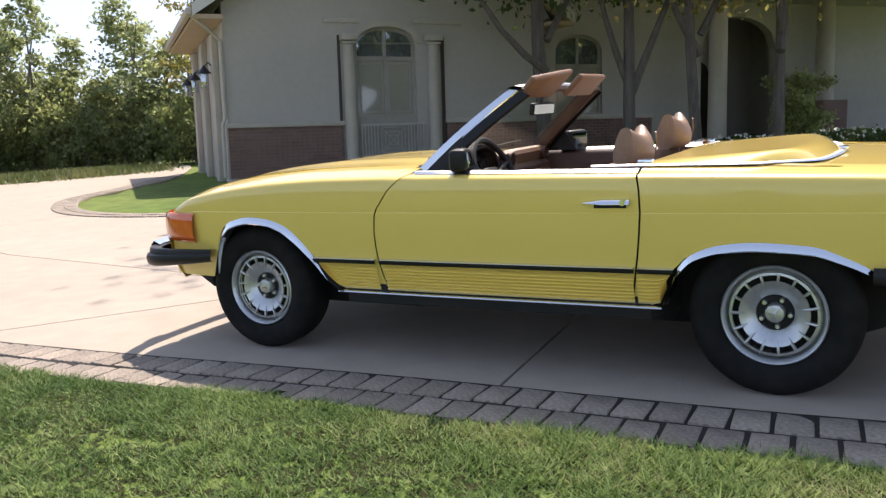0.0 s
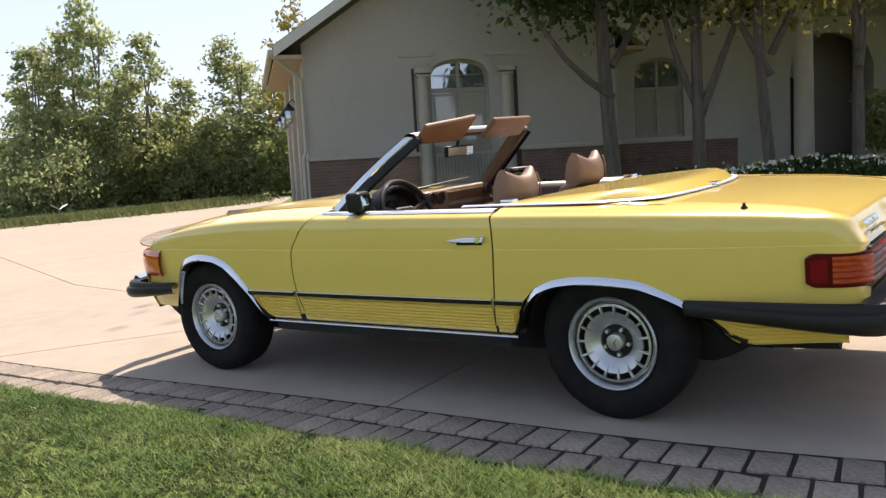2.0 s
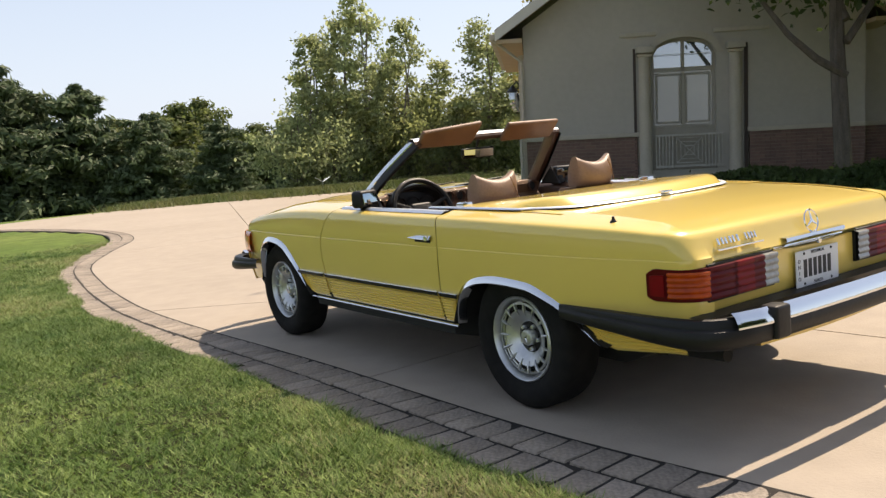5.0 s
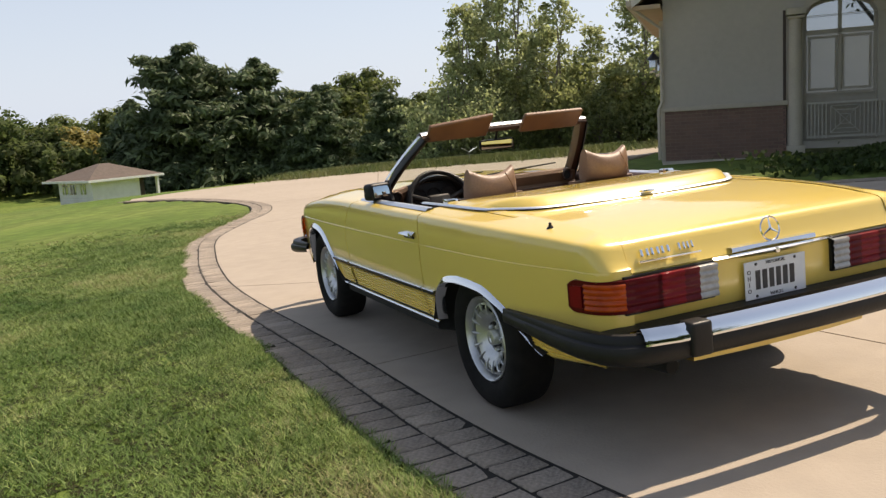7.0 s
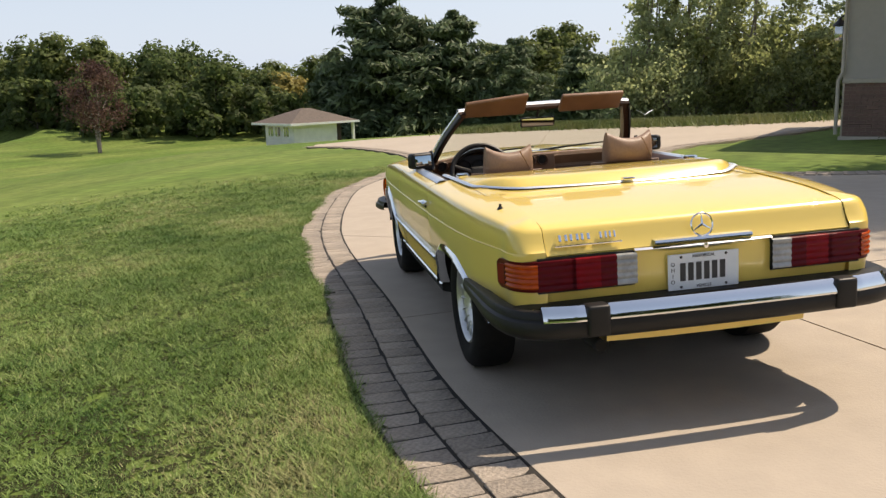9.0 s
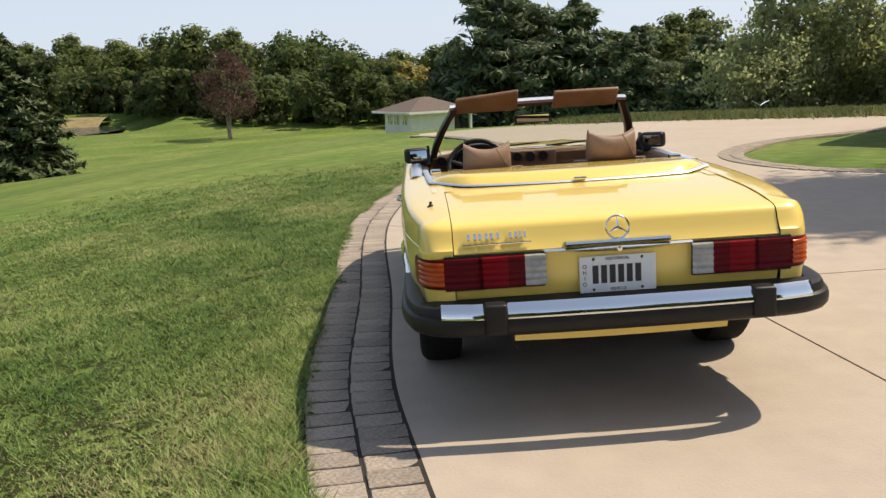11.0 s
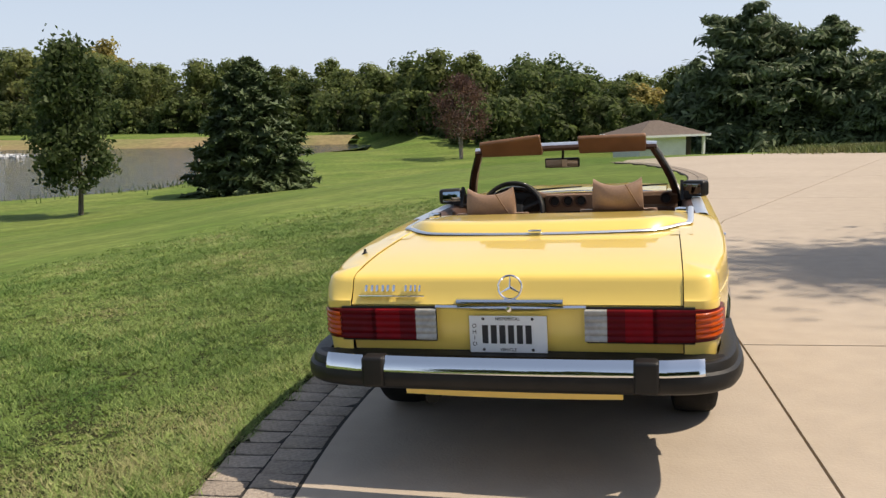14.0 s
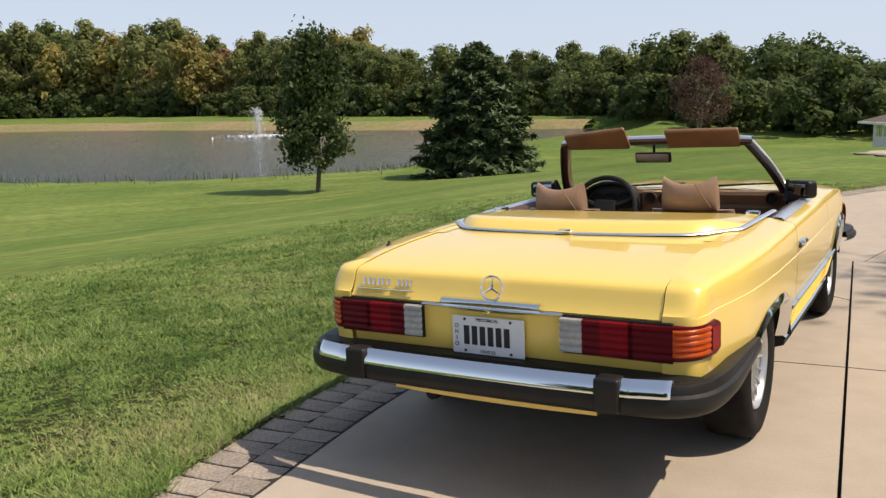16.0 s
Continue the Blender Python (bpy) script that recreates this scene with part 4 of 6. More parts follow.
rub = [(-0.045, 0.505), (0.0, 0.516), (0.012, 0.512), (0.018, 0.500), (0.020, 0.482), (0.034, 0.474), (0.040, 0.455), (0.038, 0.430), (0.026, 0.412), (0.005, 0.402), (-0.015, 0.404)]


def tapered(path, prof, y_thin):
    rows = []
    for k in range(len(path)):
        t = path[min(k + 1, len(path) - 1)] - path[max(k - 1, 0)]
        n = np.array([t[1], -t[0]]) / np.linalg.norm(t)
        f = min(1.0, 0.18 + abs(path[k][1] - y_thin) / 0.55)
        g = min(1.0, 0.50 + 0.5 * abs(path[k][1] - y_thin) / 0.62)
        top = prof[1][1]
        rows.append([(path[k][0] + n[0] * o * (f if o > 0 else 1), path[k][1] + n[1] * o * (f if o > 0 else 1), top - (top - z) * g) for o, z in prof])
    return grid_bm(rows)


rb = part("rear_bumper", tapered(rear_path, rub, -1.56), M["rubber"], car, "black rubber bumper with chrome facing")
rear_face = lambda x: float(np.interp(abs(x), [0, 0.30, 0.58, 0.70, 0.772], [-2.302, -2.298, -2.285, -2.258, -2.200]))
for x0, x1 in ((-0.705, -0.548), (-0.457, 0.464), (0.552, 0.708)):
    rows = [[(x, rear_face(x) + 0.004, 0.517), (x, rear_face(x) - 0.008, 0.531), (x, rear_face(x) - 0.018, 0.533), (x, rear_face(x) - 0.034, 0.515), (x, rear_face(x) - 0.046, 0.488), (x, rear_face(x) - 0.046, 0.477), (x, rear_face(x) - 0.030, 0.470)] for x in lin(x0, x1, 14)]
    part("chrome_facing", grid_bm(rows), M["chrome"], rb, "chrome bumper facing")
for xc in (-0.502, 0.508):
    part("overrider", box_bm(xc - 0.044, xc + 0.044, rear_face(xc) - 0.054, rear_face(xc) + 0.02, 0.414, 0.533, 0.014, 3), M["rubber"], rb, "black rubber overrider")
# black strip added across the open gap, standing in for its darkness
part("gap_filler", grid_bm([[(x, -2.15, 0.517), (x, -2.203, 0.508)] for x in lin(-0.78, 0.78, 20)]), M["rubber"], car)

fh = [(-0.852, 1.47), (-0.862, 1.62), (-0.860, 1.76), (-0.845, 1.86), (-0.80, 1.94), (-0.70, 2.00), (-0.5, 2.05), (0.0, 2.08)]
front_path = smooth_path([(x, y) for x, y in fh] + [(-x, y) for x, y in fh[-2::-1]], 0.05)
fb = part("front_bumper", tapered(front_path[::-1], rub, 1.40), M["rubber"], car, "black rubber bumper with chrome facing")
ff = lambda x: float(np.interp(abs(x), [0, 0.5, 0.70, 0.80], [2.08, 2.05, 2.00, 1.94]))
for x0, x1 in ((-0.74, -0.52), (-0.44, 0.44), (0.52, 0.74)):
    part("chrome_facing", grid_bm([[(x, ff(x) - 0.03, 0.515), (x, ff(x) + 0.015, 0.534), (x, ff(x) + 0.036, 0.515), (x, ff(x) + 0.037, 0.486)] for x in lin(x0, x1, 10)]), M["chrome"], fb, "chrome bumper facing")
for xc in (-0.48, 0.48):
    part("overrider", box_bm(xc - 0.044, xc + 0.044, ff(xc) - 0.02, ff(xc) + 0.06, 0.412, 0.536, 0.014, 3), M["rubber"], fb)
# nose: panel, grille surround, lamps at the corners
rows = []
for x in lin(-0.75, 0.75, 22):
    b = 1.0 - 0.10 * (abs(x) / 0.75) ** 3
    y = 1.88 if abs(x) < 0.6 else 1.88 - 0.05 * ((abs(x) - 0.6) / 0.15)
    rows.append([(x, y, 0.715 - 0.02 * max(0, (abs(x) - 0.6) / 0.15)), (x, y + 0.03, 0.68), (x, y + 0.035, 0.56), (x, y, 0.42), (x, y - 0.06, 0.34)])
part("nose", grid_bm(rows), M["paint"], car)
part("grille", box_bm(-0.42, 0.42, 1.91, 1.925, 0.52, 0.69, 0.005), M["dark"], car)
for z in (0.53, 0.60, 0.68):
    part("grille_bar", box_bm(-0.42, 0.42, 1.925, 1.935, z - 0.008, z + 0.008, 0.003), M["chrome"], car)
for sg in (-1, 1):
    rows = []
    for x, y in ((0.822, 1.585), (0.808, 1.66), (0.790, 1.74), (0.765, 1.81), (0.73, 1.865), (0.67, 1.90), (0.60, 1.91)):
        rows.append([(sg * (x + o), y + o * 0.5, z) for z, o in ((0.545, 0.0), (0.552, 0.014), (0.58, 0.018), (0.62, 0.020), (0.66, 0.018), (0.69, 0.012), (0.698, 0.0))])
    part("turn_signal", grid_bm(rows), M["signal"], car, "amber corner turn signal", smooth=60)
    part("headlamp", box_bm(sg * 0.44 if sg > 0 else -0.60, 0.60 if sg > 0 else -0.44, 1.91, 1.94, 0.55, 0.69, 0.02), M["white_lens"], car)

# wheels
def wheel(m, name="wheel"):
    w = empty(name, m, parent=car)
    w["label"] = "silver slotted alloy wheel with black tyre"
    prof = [(0.192, 0.075), (0.203, 0.088), (0.232, 0.100), (0.262, 0.105), (0.288, 0.098), (0.304, 0.084), (0.313, 0.070), (0.316, 0.03), (0.316, -0.05), (0.310, -0.085), (0.26, -0.10), (0.20, -0.085)]
    part("tyre", lathe_bm(prof, 56), M["tyre"], w)
    rim = part("rim", lathe_bm([(0.182, -0.05), (0.184, 0.050), (0.190, 0.072), (0.193, 0.084), (0.188, 0.089), (0.181, 0.084), (0.174, 0.064), (0.168, 0.046), (0.160, 0.043)], 56), M["alloy"], w, "silver rim with a stepped lip")
    # dished face with fifteen windows
    n, rows = 15, []
    face = lambda r: 0.026 + 0.042 * math.sin(min(1.0, max(0.0, (r - 0.066) / 0.094)) * math.pi * 0.60)
    bm = bmesh.new()
    radii = [0.070, 0.080, 0.096, 0.112, 0.127, 0.152, 0.162]
    steps = n * 6
    vs = [[bm.verts.new((face(r), r * math.cos(2 * math.pi * k / steps), r * math.sin(2 * math.pi * k / steps))) for k in range(steps)] for r in radii]
    for i in range(len(radii) - 1):
        for k in range(steps):
            if i == 4 and k % 6 != 0:
                continue
            bm.faces.new([vs[i][k], vs[i + 1][k], vs[i + 1][(k + 1) % steps], vs[i][(k + 1) % steps]])
    bmesh.ops.recalc_face_normals(bm, faces=bm.faces[:])
    bmesh.ops.solidify(bm, geom=bm.faces[:], thickness=0.006)
    part("wheel_face", bm, M["alloy"], w, "dished alloy face with fifteen slots")
    for k in range(n):
        a = 2 * math.pi * (k + 1 / 12) / n
        c, s_ = math.cos(a), math.sin(a)
        part("rib", tube_bm([(face(r) + 0.003, r * c, r * s_) for r in (0.104, 0.124, 0.146, 0.161)], [0.002, 0.0052, 0.0055, 0.0035], 6), M["alloy"], w)
    part("hub_well", lathe_bm([(0.071, 0.030), (0.068, 0.020), (0.062, 0.014), (0.036, 0.014)], 28), M["well"], w, "dark recessed wheel centre")
    hub = part("hub", lathe_bm([(0.038, 0.010), (0.036, 0.050), (0.033, 0.056), (0.027, 0.058), (0.0005, 0.059)], 24), M["alloy"], w, "silver centre cap")
    for k in range(3):
        a = radians(90 + 120 * k)
        part("emblem_bar", tube_bm([(0.060, 0, 0), (0.060, 0.022 * math.cos(a), 0.022 * math.sin(a))], [0.003, 0.001], 5), M["chrome"], hub)
    for k in range(5):
        a = 2 * math.pi * k / 5 + 0.5
        b = part("wheel_bolt", lathe_bm([(0.011, 0.0), (0.010, 0.020), (0.007, 0.024), (0.0005, 0.024)], 6), M["bright"], w)
        b.matrix_local = Matrix.Translation((0.018, 0.054 * math.cos(a), 0.054 * math.sin(a)))
    part("brake_disc", lathe_bm([(0.16, 0.0), (0.16, 0.02), (0.0005, 0.02)], 28), M["dark"], w)
    return w


for yc in (1.2275, -1.2275):
    for sg, turn in ((-1, 180), (1, 0)):
        wheel(pose(sg * 0.697, yc, 0.312, 0.0, 0, turn) @ pose(0, 0, 0, 17 * (yc + sg)))
part("exhaust", tube_bm([(-0.36, -1.5, 0.25), (-0.37, -2.0, 0.27)], 0.03, 10), M["dark"], car)

# windscreen: frame, glass, visors, mirror
PB, PT = Vector((0.672, 0.305, 0.868)), Vector((0.523, -0.118, 1.218))
for sg in (-1, 1):
    rows_o, rows_i, rows_c, rows_s = [], [], [], []
    for t in lin(0, 1, 10):
        p = PB.lerp(PT, t)
        p.x += 0.018 * math.sin(math.pi * t)
        p.y += 0.012 * math.sin(math.pi * t)
        rows_o.append([(sg * (p.x - 0.012), p.y + 0.042, p.z), (sg * (p.x + 0.008), p.y + 0.030, p.z + 0.004), (sg * (p.x + 0.013), p.y + 0.006, p.z), (sg * (p.x + 0.013), p.y - 0.014, p.z - 0.004)])
        rows_c.append([(sg * (p.x + 0.012), p.y - 0.010, p.z - 0.003), (sg * (p.x + 0.017), p.y - 0.014, p.z - 0.005), (sg * (p.x + 0.012), p.y - 0.019, p.z - 0.008)])
        rows_s.append([(sg * (p.x + 0.012), p.y - 0.017, p.z - 0.006), (sg * (p.x + 0.016), p.y - 0.030, p.z - 0.012), (sg * (p.x + 0.014), p.y - 0.062, p.z - 0.026), (sg * (p.x + 0.002), p.y - 0.070, p.z - 0.03)])
        rows_i.append([(sg * (p.x + 0.012), p.y - 0.026, p.z - 0.008), (sg * (p.x + 0.002), p.y - 0.056, p.z - 0.02), (sg * (p.x - 0.028), p.y - 0.050, p.z - 0.02), (sg * (p.x - 0.034), p.y - 0.005, p.z), (sg * (p.x - 0.014), p.y + 0.04, p.z)])
    part("screen_pillar", grid_bm(rows_o), M["bright"], car, "bright metal screen pillar")
    part("pillar_moulding", grid_bm(rows_c), M["chrome"], car, "chrome pillar moulding")
    part("pillar_seal", grid_bm(rows_s), M["rubber"], car, "black window seal")
    part("pillar_trim", grid_bm(rows_i), M["brown"], car, "dark brown pillar trim")
rows, rows2 = [], []
for x in lin(-0.54, 0.54, 18):
    b = 0.045 * (1 - (x / 0.54) ** 2)
    y, z = -0.118 + b, 1.218 + b * 0.35
    rows.append([(x, y + 0.042, z - 0.006), (x, y + 0.030, z + 0.010), (x, y, z + 0.017), (x, y - 0.030, z + 0.012), (x, y - 0.040, z)])
    rows2.append([(x, y - 0.040, z), (x, y - 0.048, z - 0.016), (x, y - 0.030, z - 0.034), (x, y + 0.010, z - 0.026), (x, y + 0.042, z - 0.006)])
part("screen_header", grid_bm(rows), M["bright"], car, "bright windscreen header")
part("header_trim", grid_bm(rows2), M["brown"], car, "brown header trim")
rows = []
for t in lin(0, 1, 8):
    r = []
    for u in lin(-1, 1, 14):
        p = PB.lerp(PT, t)
        b = 0.05 * (1 - u * u)
        r.append(((p.x - 0.008) * u, p.y + 0.016 + b, p.z + b * 0.3))
    rows.append(r)
glass = part("windscreen", grid_bm(rows, thick=0.005), M["glass"], car, "clear windscreen glass", smooth=70)
glass.visible_shadow = False
part("screen_base", tube_bm([(-0.66, 0.33, 0.880), (-0.4, 0.375, 0.897), (0, 0.39, 0.905), (0.4, 0.375, 0.897), (0.66, 0.33, 0.880)], 0.014, 8), M["chrome"], car)
for x in (-0.42, 0.12):
    part("wiper", tube_bm([(x, 0.40, 0.915), (x + 0.28, 0.365, 0.935), (x + 0.48, 0.335, 0.945)], [0.008, 0.006, 0.004], 6), M["rubber"], car, "black wiper arm")
# sun visors swung up above the header
for xa, xb, twist in ((-0.505, -0.128, 0.02), (0.090, 0.482, 0.0)):
    bm = box_bm(0, xb - xa, 0, 0.135, -0.014, 0.014, 0.013, 4)
    for v in bm.verts:
        v.co.z += 0.010 * math.sin(v.co.x / (xb - xa) * math.pi) - twist * (0.5 - v.co.x / (xb - xa)) * v.co.y * 4
        if twist:
            v.co.y += 0.06 * (v.co.x / (xb - xa) - 0.4) * (v.co.y / 0.135)
    bmesh.ops.transform(bm, matrix=Matrix.Translation((xa, -0.122, 1.186)) @ Matrix.Rotation(radians(136), 4, 'X'), verts=bm.verts)
    part("sun_visor", bm, M["visor"], car, "tan sun visor swung up above the header")
part("visor_rod", tube_bm([(-0.51, -0.10, 1.205), (0.50, -0.10, 1.205)], 0.006, 6), M["chrome"], car)
im = pose(-0.022, -0.045, 1.124, 9, 0, -8)
imir = part("inner_mirror", box_bm(-0.108, 0.108, -0.012, 0.014, -0.030, 0.030, 0.011, 3, im), M["rubber"], car, "interior mirror")
part("mirror_glass", box_bm(-0.099, 0.099, -0.0145, -0.0125, -0.023, 0.023, 0, 1, im), M["mirror"], imir, "mirror glass")
part("stem", tube_bm([(-0.02, -0.035, 1.15), (-0.015, -0.05, 1.20)], 0.008, 6), M["rubber"], imir)

# cockpit
part("tub", grid_bm([[(x, y, z) for x, z in ((-0.70, 0.80), (-0.70, 0.32), (-0.2, 0.28), (-0.13, 0.44), (0.13, 0.44), (0.2, 0.28), (0.70, 0.32), (0.70, 0.80))] for y in lin(-0.74, 0.42, 4)]), M["brown"], car, "brown cockpit floor and tunnel")
part("bulkhead", grid_bm([[(x, -0.745, 0.30), (x, -0.745, 0.86), (x, -0.80, 0.885)] for x in lin(-0.70, 0.70, 8)]), M["brown"], car)
part("parcel_shelf", box_bm(-0.69, 0.69, -0.79, -0.70, 0.80, 0.868, 0.02), M["leather"], car, "tan shelf behind the seats")
dash_rows = []
for x in lin(-0.66, 0.66, 28):
    hump = 0.030 * math.exp(-((x + 0.36) / 0.17) ** 4)
    dash_rows.append([(x, 0.37, 0.885), (x, 0.30, 0.905 + hump * 0.6), (x, 0.235, 0.912 + hump), (x, 0.205, 0.905 + hump), (x, 0.195, 0.885 + hump), (x, 0.215, 0.83), (x, 0.190, 0.80), (x, 0.185, 0.77), (x, 0.22, 0.70), (x, 0.30, 0.60)])
dashb = part("dashboard", grid_bm(dash_rows), M["dash"], car, "padded tobacco-brown dashboard")
part("binnacle", box_bm(-0.52, -0.20, 0.186, 0.25, 0.79, 0.935, 0.03), M["rubber"], dashb, "black instrument binnacle")
for xc in (-0.455, -0.36, -0.265):
    g_ = part("instrument", lathe_bm([(0.046, 0.0), (0.048, 0.012), (0.042, 0.014), (0.040, 0.004), (0.0005, 0.004)], 24), M["dark"], dashb)
    g_.matrix_local = Matrix.Translation((xc, 0.186, 0.855)) @ Matrix.Rotation(radians(-90), 4, 'Z')
part("centre_console", box_bm(-0.165, 0.155, 0.178, 0.24, 0.68, 0.906, 0.012), M["dash"], dashb, "brown centre panel")
for xc in (-0.103, -0.018, 0.066, 0.59, -0.60):
    v_ = part("air_vent", lathe_bm([(0.036, 0.0), (0.038, 0.018), (0.034, 0.021), (0.030, 0.016), (0.029, -0.01), (0.0005, -0.012)], 22), M["brown"], dashb, "round air vent with a brown rim")
    v_.matrix_local = Matrix.Translation((xc, 0.180 if abs(xc) < 0.3 else 0.195, 0.868)) @ Matrix.Rotation(radians(-90), 4, 'Z')
    h_ = part("vent_hub", lathe_bm([(0.0005, 0.008), (0.014, 0.007), (0.027, 0.004), (0.0285, -0.006)], 18), M["dark"], v_)
hood_rows = []
for k in range(15):
    a = math.pi * k / 14
    cx, cz = -0.355 - 0.195 * math.cos(a), 0.79 + 0.180 * math.sin(a) ** 0.8
    hood_rows.append([(cx, 0.135, cz), (cx, 0.20, cz + 0.006), (cx, 0.30, cz - 0.03), (cx, 0.30, 0.78), (-0.355 - 0.17 * math.cos(a), 0.20, 0.79 + 0.155 * math.sin(a) ** 0.8), (-0.355 - 0.182 * math.cos(a), 0.137, 0.79 + 0.168 * math.sin(a) ** 0.8)])
part("instrument_hood", grid_bm(hood_rows, closed_v=True), M["rubber"], dashb, "black hood over the instruments")
part("radio", box_bm(-0.10, 0.09, 0.170, 0.18, 0.745, 0.80, 0.004), M["dark"], dashb)
part("grab_strip", box_bm(0.16, 0.64, 0.180, 0.20, 0.79, 0.815, 0.006), M["brown"], dashb)
# steering wheel
SW = Matrix.Translation((-0.365, 0.065, 0.815)) @ Matrix.Rotation(radians(66), 4, 'X')
rimrows = []
for k in range(40):
    a = 2 * math.pi * k / 40
    rimrows.append([((0.196 + 0.016 * math.cos(b)) * math.cos(a), (0.196 + 0.016 * math.cos(b)) * math.sin(a), 0.016 * math.sin(b)) for b in lin(0, 2 * math.pi * 7 / 8, 8)])
bm = grid_bm(rimrows, closed_u=True, closed_v=True)
bmesh.ops.transform(bm, matrix=SW, verts=bm.verts)
stw = part("steering_wheel", bm, M["rubber"], car, "large black steering wheel")
part("hub_pad", box_bm(-0.075, 0.075, -0.06, 0.06, -0.05, -0.005, 0.02, 3, SW), M["rubber"], stw)
for a in (20, 160, 250, 290):
    c, s_ = math.cos(radians(a)), math.sin(radians(a))
    part("spoke", tube_bm([SW @ Vector((0.05 * c, 0.05 * s_, -0.03)), SW @ Vector((0.192 * c, 0.192 * s_, 0.0))], [0.022, 0.012], 8), M["rubber"], stw)
part("column", tube_bm([SW @ Vector((0, 0, -0.04)), SW @ Vector((0, 0, -0.26))], 0.04, 10), M["rubber"], stw)


def seat(xc, yb, lift):
    """Leather bucket seat with a horned headrest."""
    st = empty("seat", parent=car)
    st["label"] = "tan leather bucket seat with winged headrest"
    rows = []
    for t in lin(0, 1, 12):
        z = 0.38 + 0.50 * t + lift * 0.3
        y = yb + 0.16 - 0.17 * t
        hw = 0.255 - 0.05 * t ** 3
        r = []
        for k in range(20):
            a = 2 * math.pi * k / 20
            cx, sx = math.cos(a), math.sin(a)
            th = 0.065 * (1 - 0.55 * t)
            r.append((xc + hw * math.copysign(abs(cx) ** 0.55, cx), y + th * math.copysign(abs(sx) ** 0.7, sx) + 0.03 * abs(cx) ** 3, z))
        rows.append(r)
    bm = grid_bm(rows, closed_v=True)
    bmesh.ops.holes_fill(bm, edges=[e for e in bm.edges if e.is_boundary])
    part("backrest", bm, M["leather"], st)
    part("cushion", box_bm(xc - 0.25, xc + 0.25, yb + 0.14, yb + 0.64, 0.34, 0.50, 0.05, 4), M["leather"], st)
    rows = []
    z0 = 0.845 + lift
    for i in range(15):
        u = -1 + 2 * i / 14
        top = 0.146 + 0.040 * abs(u) ** 2.2 - 0.004
        wx = 0.128 * u
        r = []
        for k in range(16):
            a = 2 * math.pi * k / 16
            zz = math.sin(a)
            yy = math.cos(a)
            hgt = top * (zz + 1) / 2
            tk = (0.080 - 0.026 * (zz + 1) / 2) * (1 - 0.35 * abs(u) ** 3)
            r.append((xc + wx * (1 + 0.06 * (1 - (zz + 1) / 2)), yb - 0.035 + tk * math.copysign(abs(yy) ** 0.75, yy) + 0.028 * abs(u) ** 2 - 0.02 * (zz + 1) / 2, z0 + hgt))
        rows.append(r)
    bm = grid_bm(rows, closed_v=True)
    bmesh.ops.holes_fill(bm, edges=[e for e in bm.edges if e.is_boundary])
    hr = part("headrest", bm, M["leather"], st, "winged tan leather headrest", smooth=55)
    part("piping", tube_bm([(xc + 0.045, yb - 0.112, z0 + 0.150), (xc + 0.075, yb - 0.108, z0 + 0.10), (xc + 0.115, yb - 0.085, z0 + 0.03)], 0.0035, 6), M["leather"], hr)
    return st


seat(-0.366, -0.575, 0.002)
seat(0.335, -0.590, 0.034)
for sg in (-1, 1):
    part("top_latch", box_bm(sg * 0.66 - 0.03, sg * 0.66 + 0.03, -0.76, -0.70, 0.878, 0.905, 0.008), M["chrome"], car, "chrome latch")


# ---- house ----
HA = radians(-41.4)
HM = Matrix.Translation((9.85, 10.9, 0.0)) @ Matrix.Rotation(HA, 4, 'Z')   # x along the front, y into the house


def wall_bm(outline, holes, y0, y1):
    """An upright wall in the x-z plane with openings, y0 to y1 thick."""
    bm = bmesh.new()
    loops = []
    for ring in [outline] + holes:
        vs = [bm.verts.new((x, y0, z)) for x, z in ring]
        loops += [bm.edges.new((a, b)) for a, b in zip(vs, vs[1:] + vs[:1])]
    bmesh.ops.triangle_fill(bm, use_beauty=True, use_dissolve=False, edges=loops)
    r = bmesh.ops.extrude_face_region(bm, geom=bm.faces[:])
    bmesh.ops.translate(bm, vec=(0, y1 - y0, 0), verts=[v for v in r["geom"] if isinstance(v, bmesh.types.BMVert)])
    bmesh.ops.recalc_face_normals(bm, faces=bm.faces[:])
    return bm


def arch_ring(x0, x1, z0, zs, rise, n=14):
    """Opening with a segmental arched head."""
    pts = [(x0, z0), (x1, z0)]
    for k in range(n + 1):
        a = k / n
        x = x1 + (x0 - x1) * a
        pts.append((x, zs + rise * math.sqrt(max(0.0, 1 - (2 * a - 1) ** 2))))
    return pts


house = empty("house", HM, "grey stucco house with brick wainscot, gable and arched windows", "house")
BAND = 1.2
W1 = arch_ring(2.84, 4.26, 0.36, 2.95, 0.34)
gable = [(0, 1.14), (2.52, 1.14), (2.52, 0.2), (4.95, 0.2), (4.95, 1.14), (7.44, 1.14), (7.44, 3.72), (3.72, 6.2), (0, 3.72)]
part("wall", wall_bm(gable, [W1], 0.0, 0.3), M["stucco"], house, smooth=0)
part("side_wall", box_bm(0.0, 0.3, 0.3, 7.4, -0.6, 3.7), M["stucco"], house, smooth=0)
WS = 1.2   # the wing stands back
W2 = arch_ring(8.47, 9.86, 1.28, 2.95, 0.36)
ENTRY = arch_ring(13.0, 15.6, -0.2, 3.0, 0.85)
part("wing_wall", wall_bm([(7.2, 1.14), (11.4, 1.14), (11.4, -0.4), (24, -0.4), (24, 5.6), (7.2, 5.6)], [W2, ENTRY], WS, WS + 0.3), M["stucco"], house, smooth=0)
part("return_wall", box_bm(7.14, 7.44, 0.3, WS, 1.14, 4.2), M["stucco"], house, smooth=0)
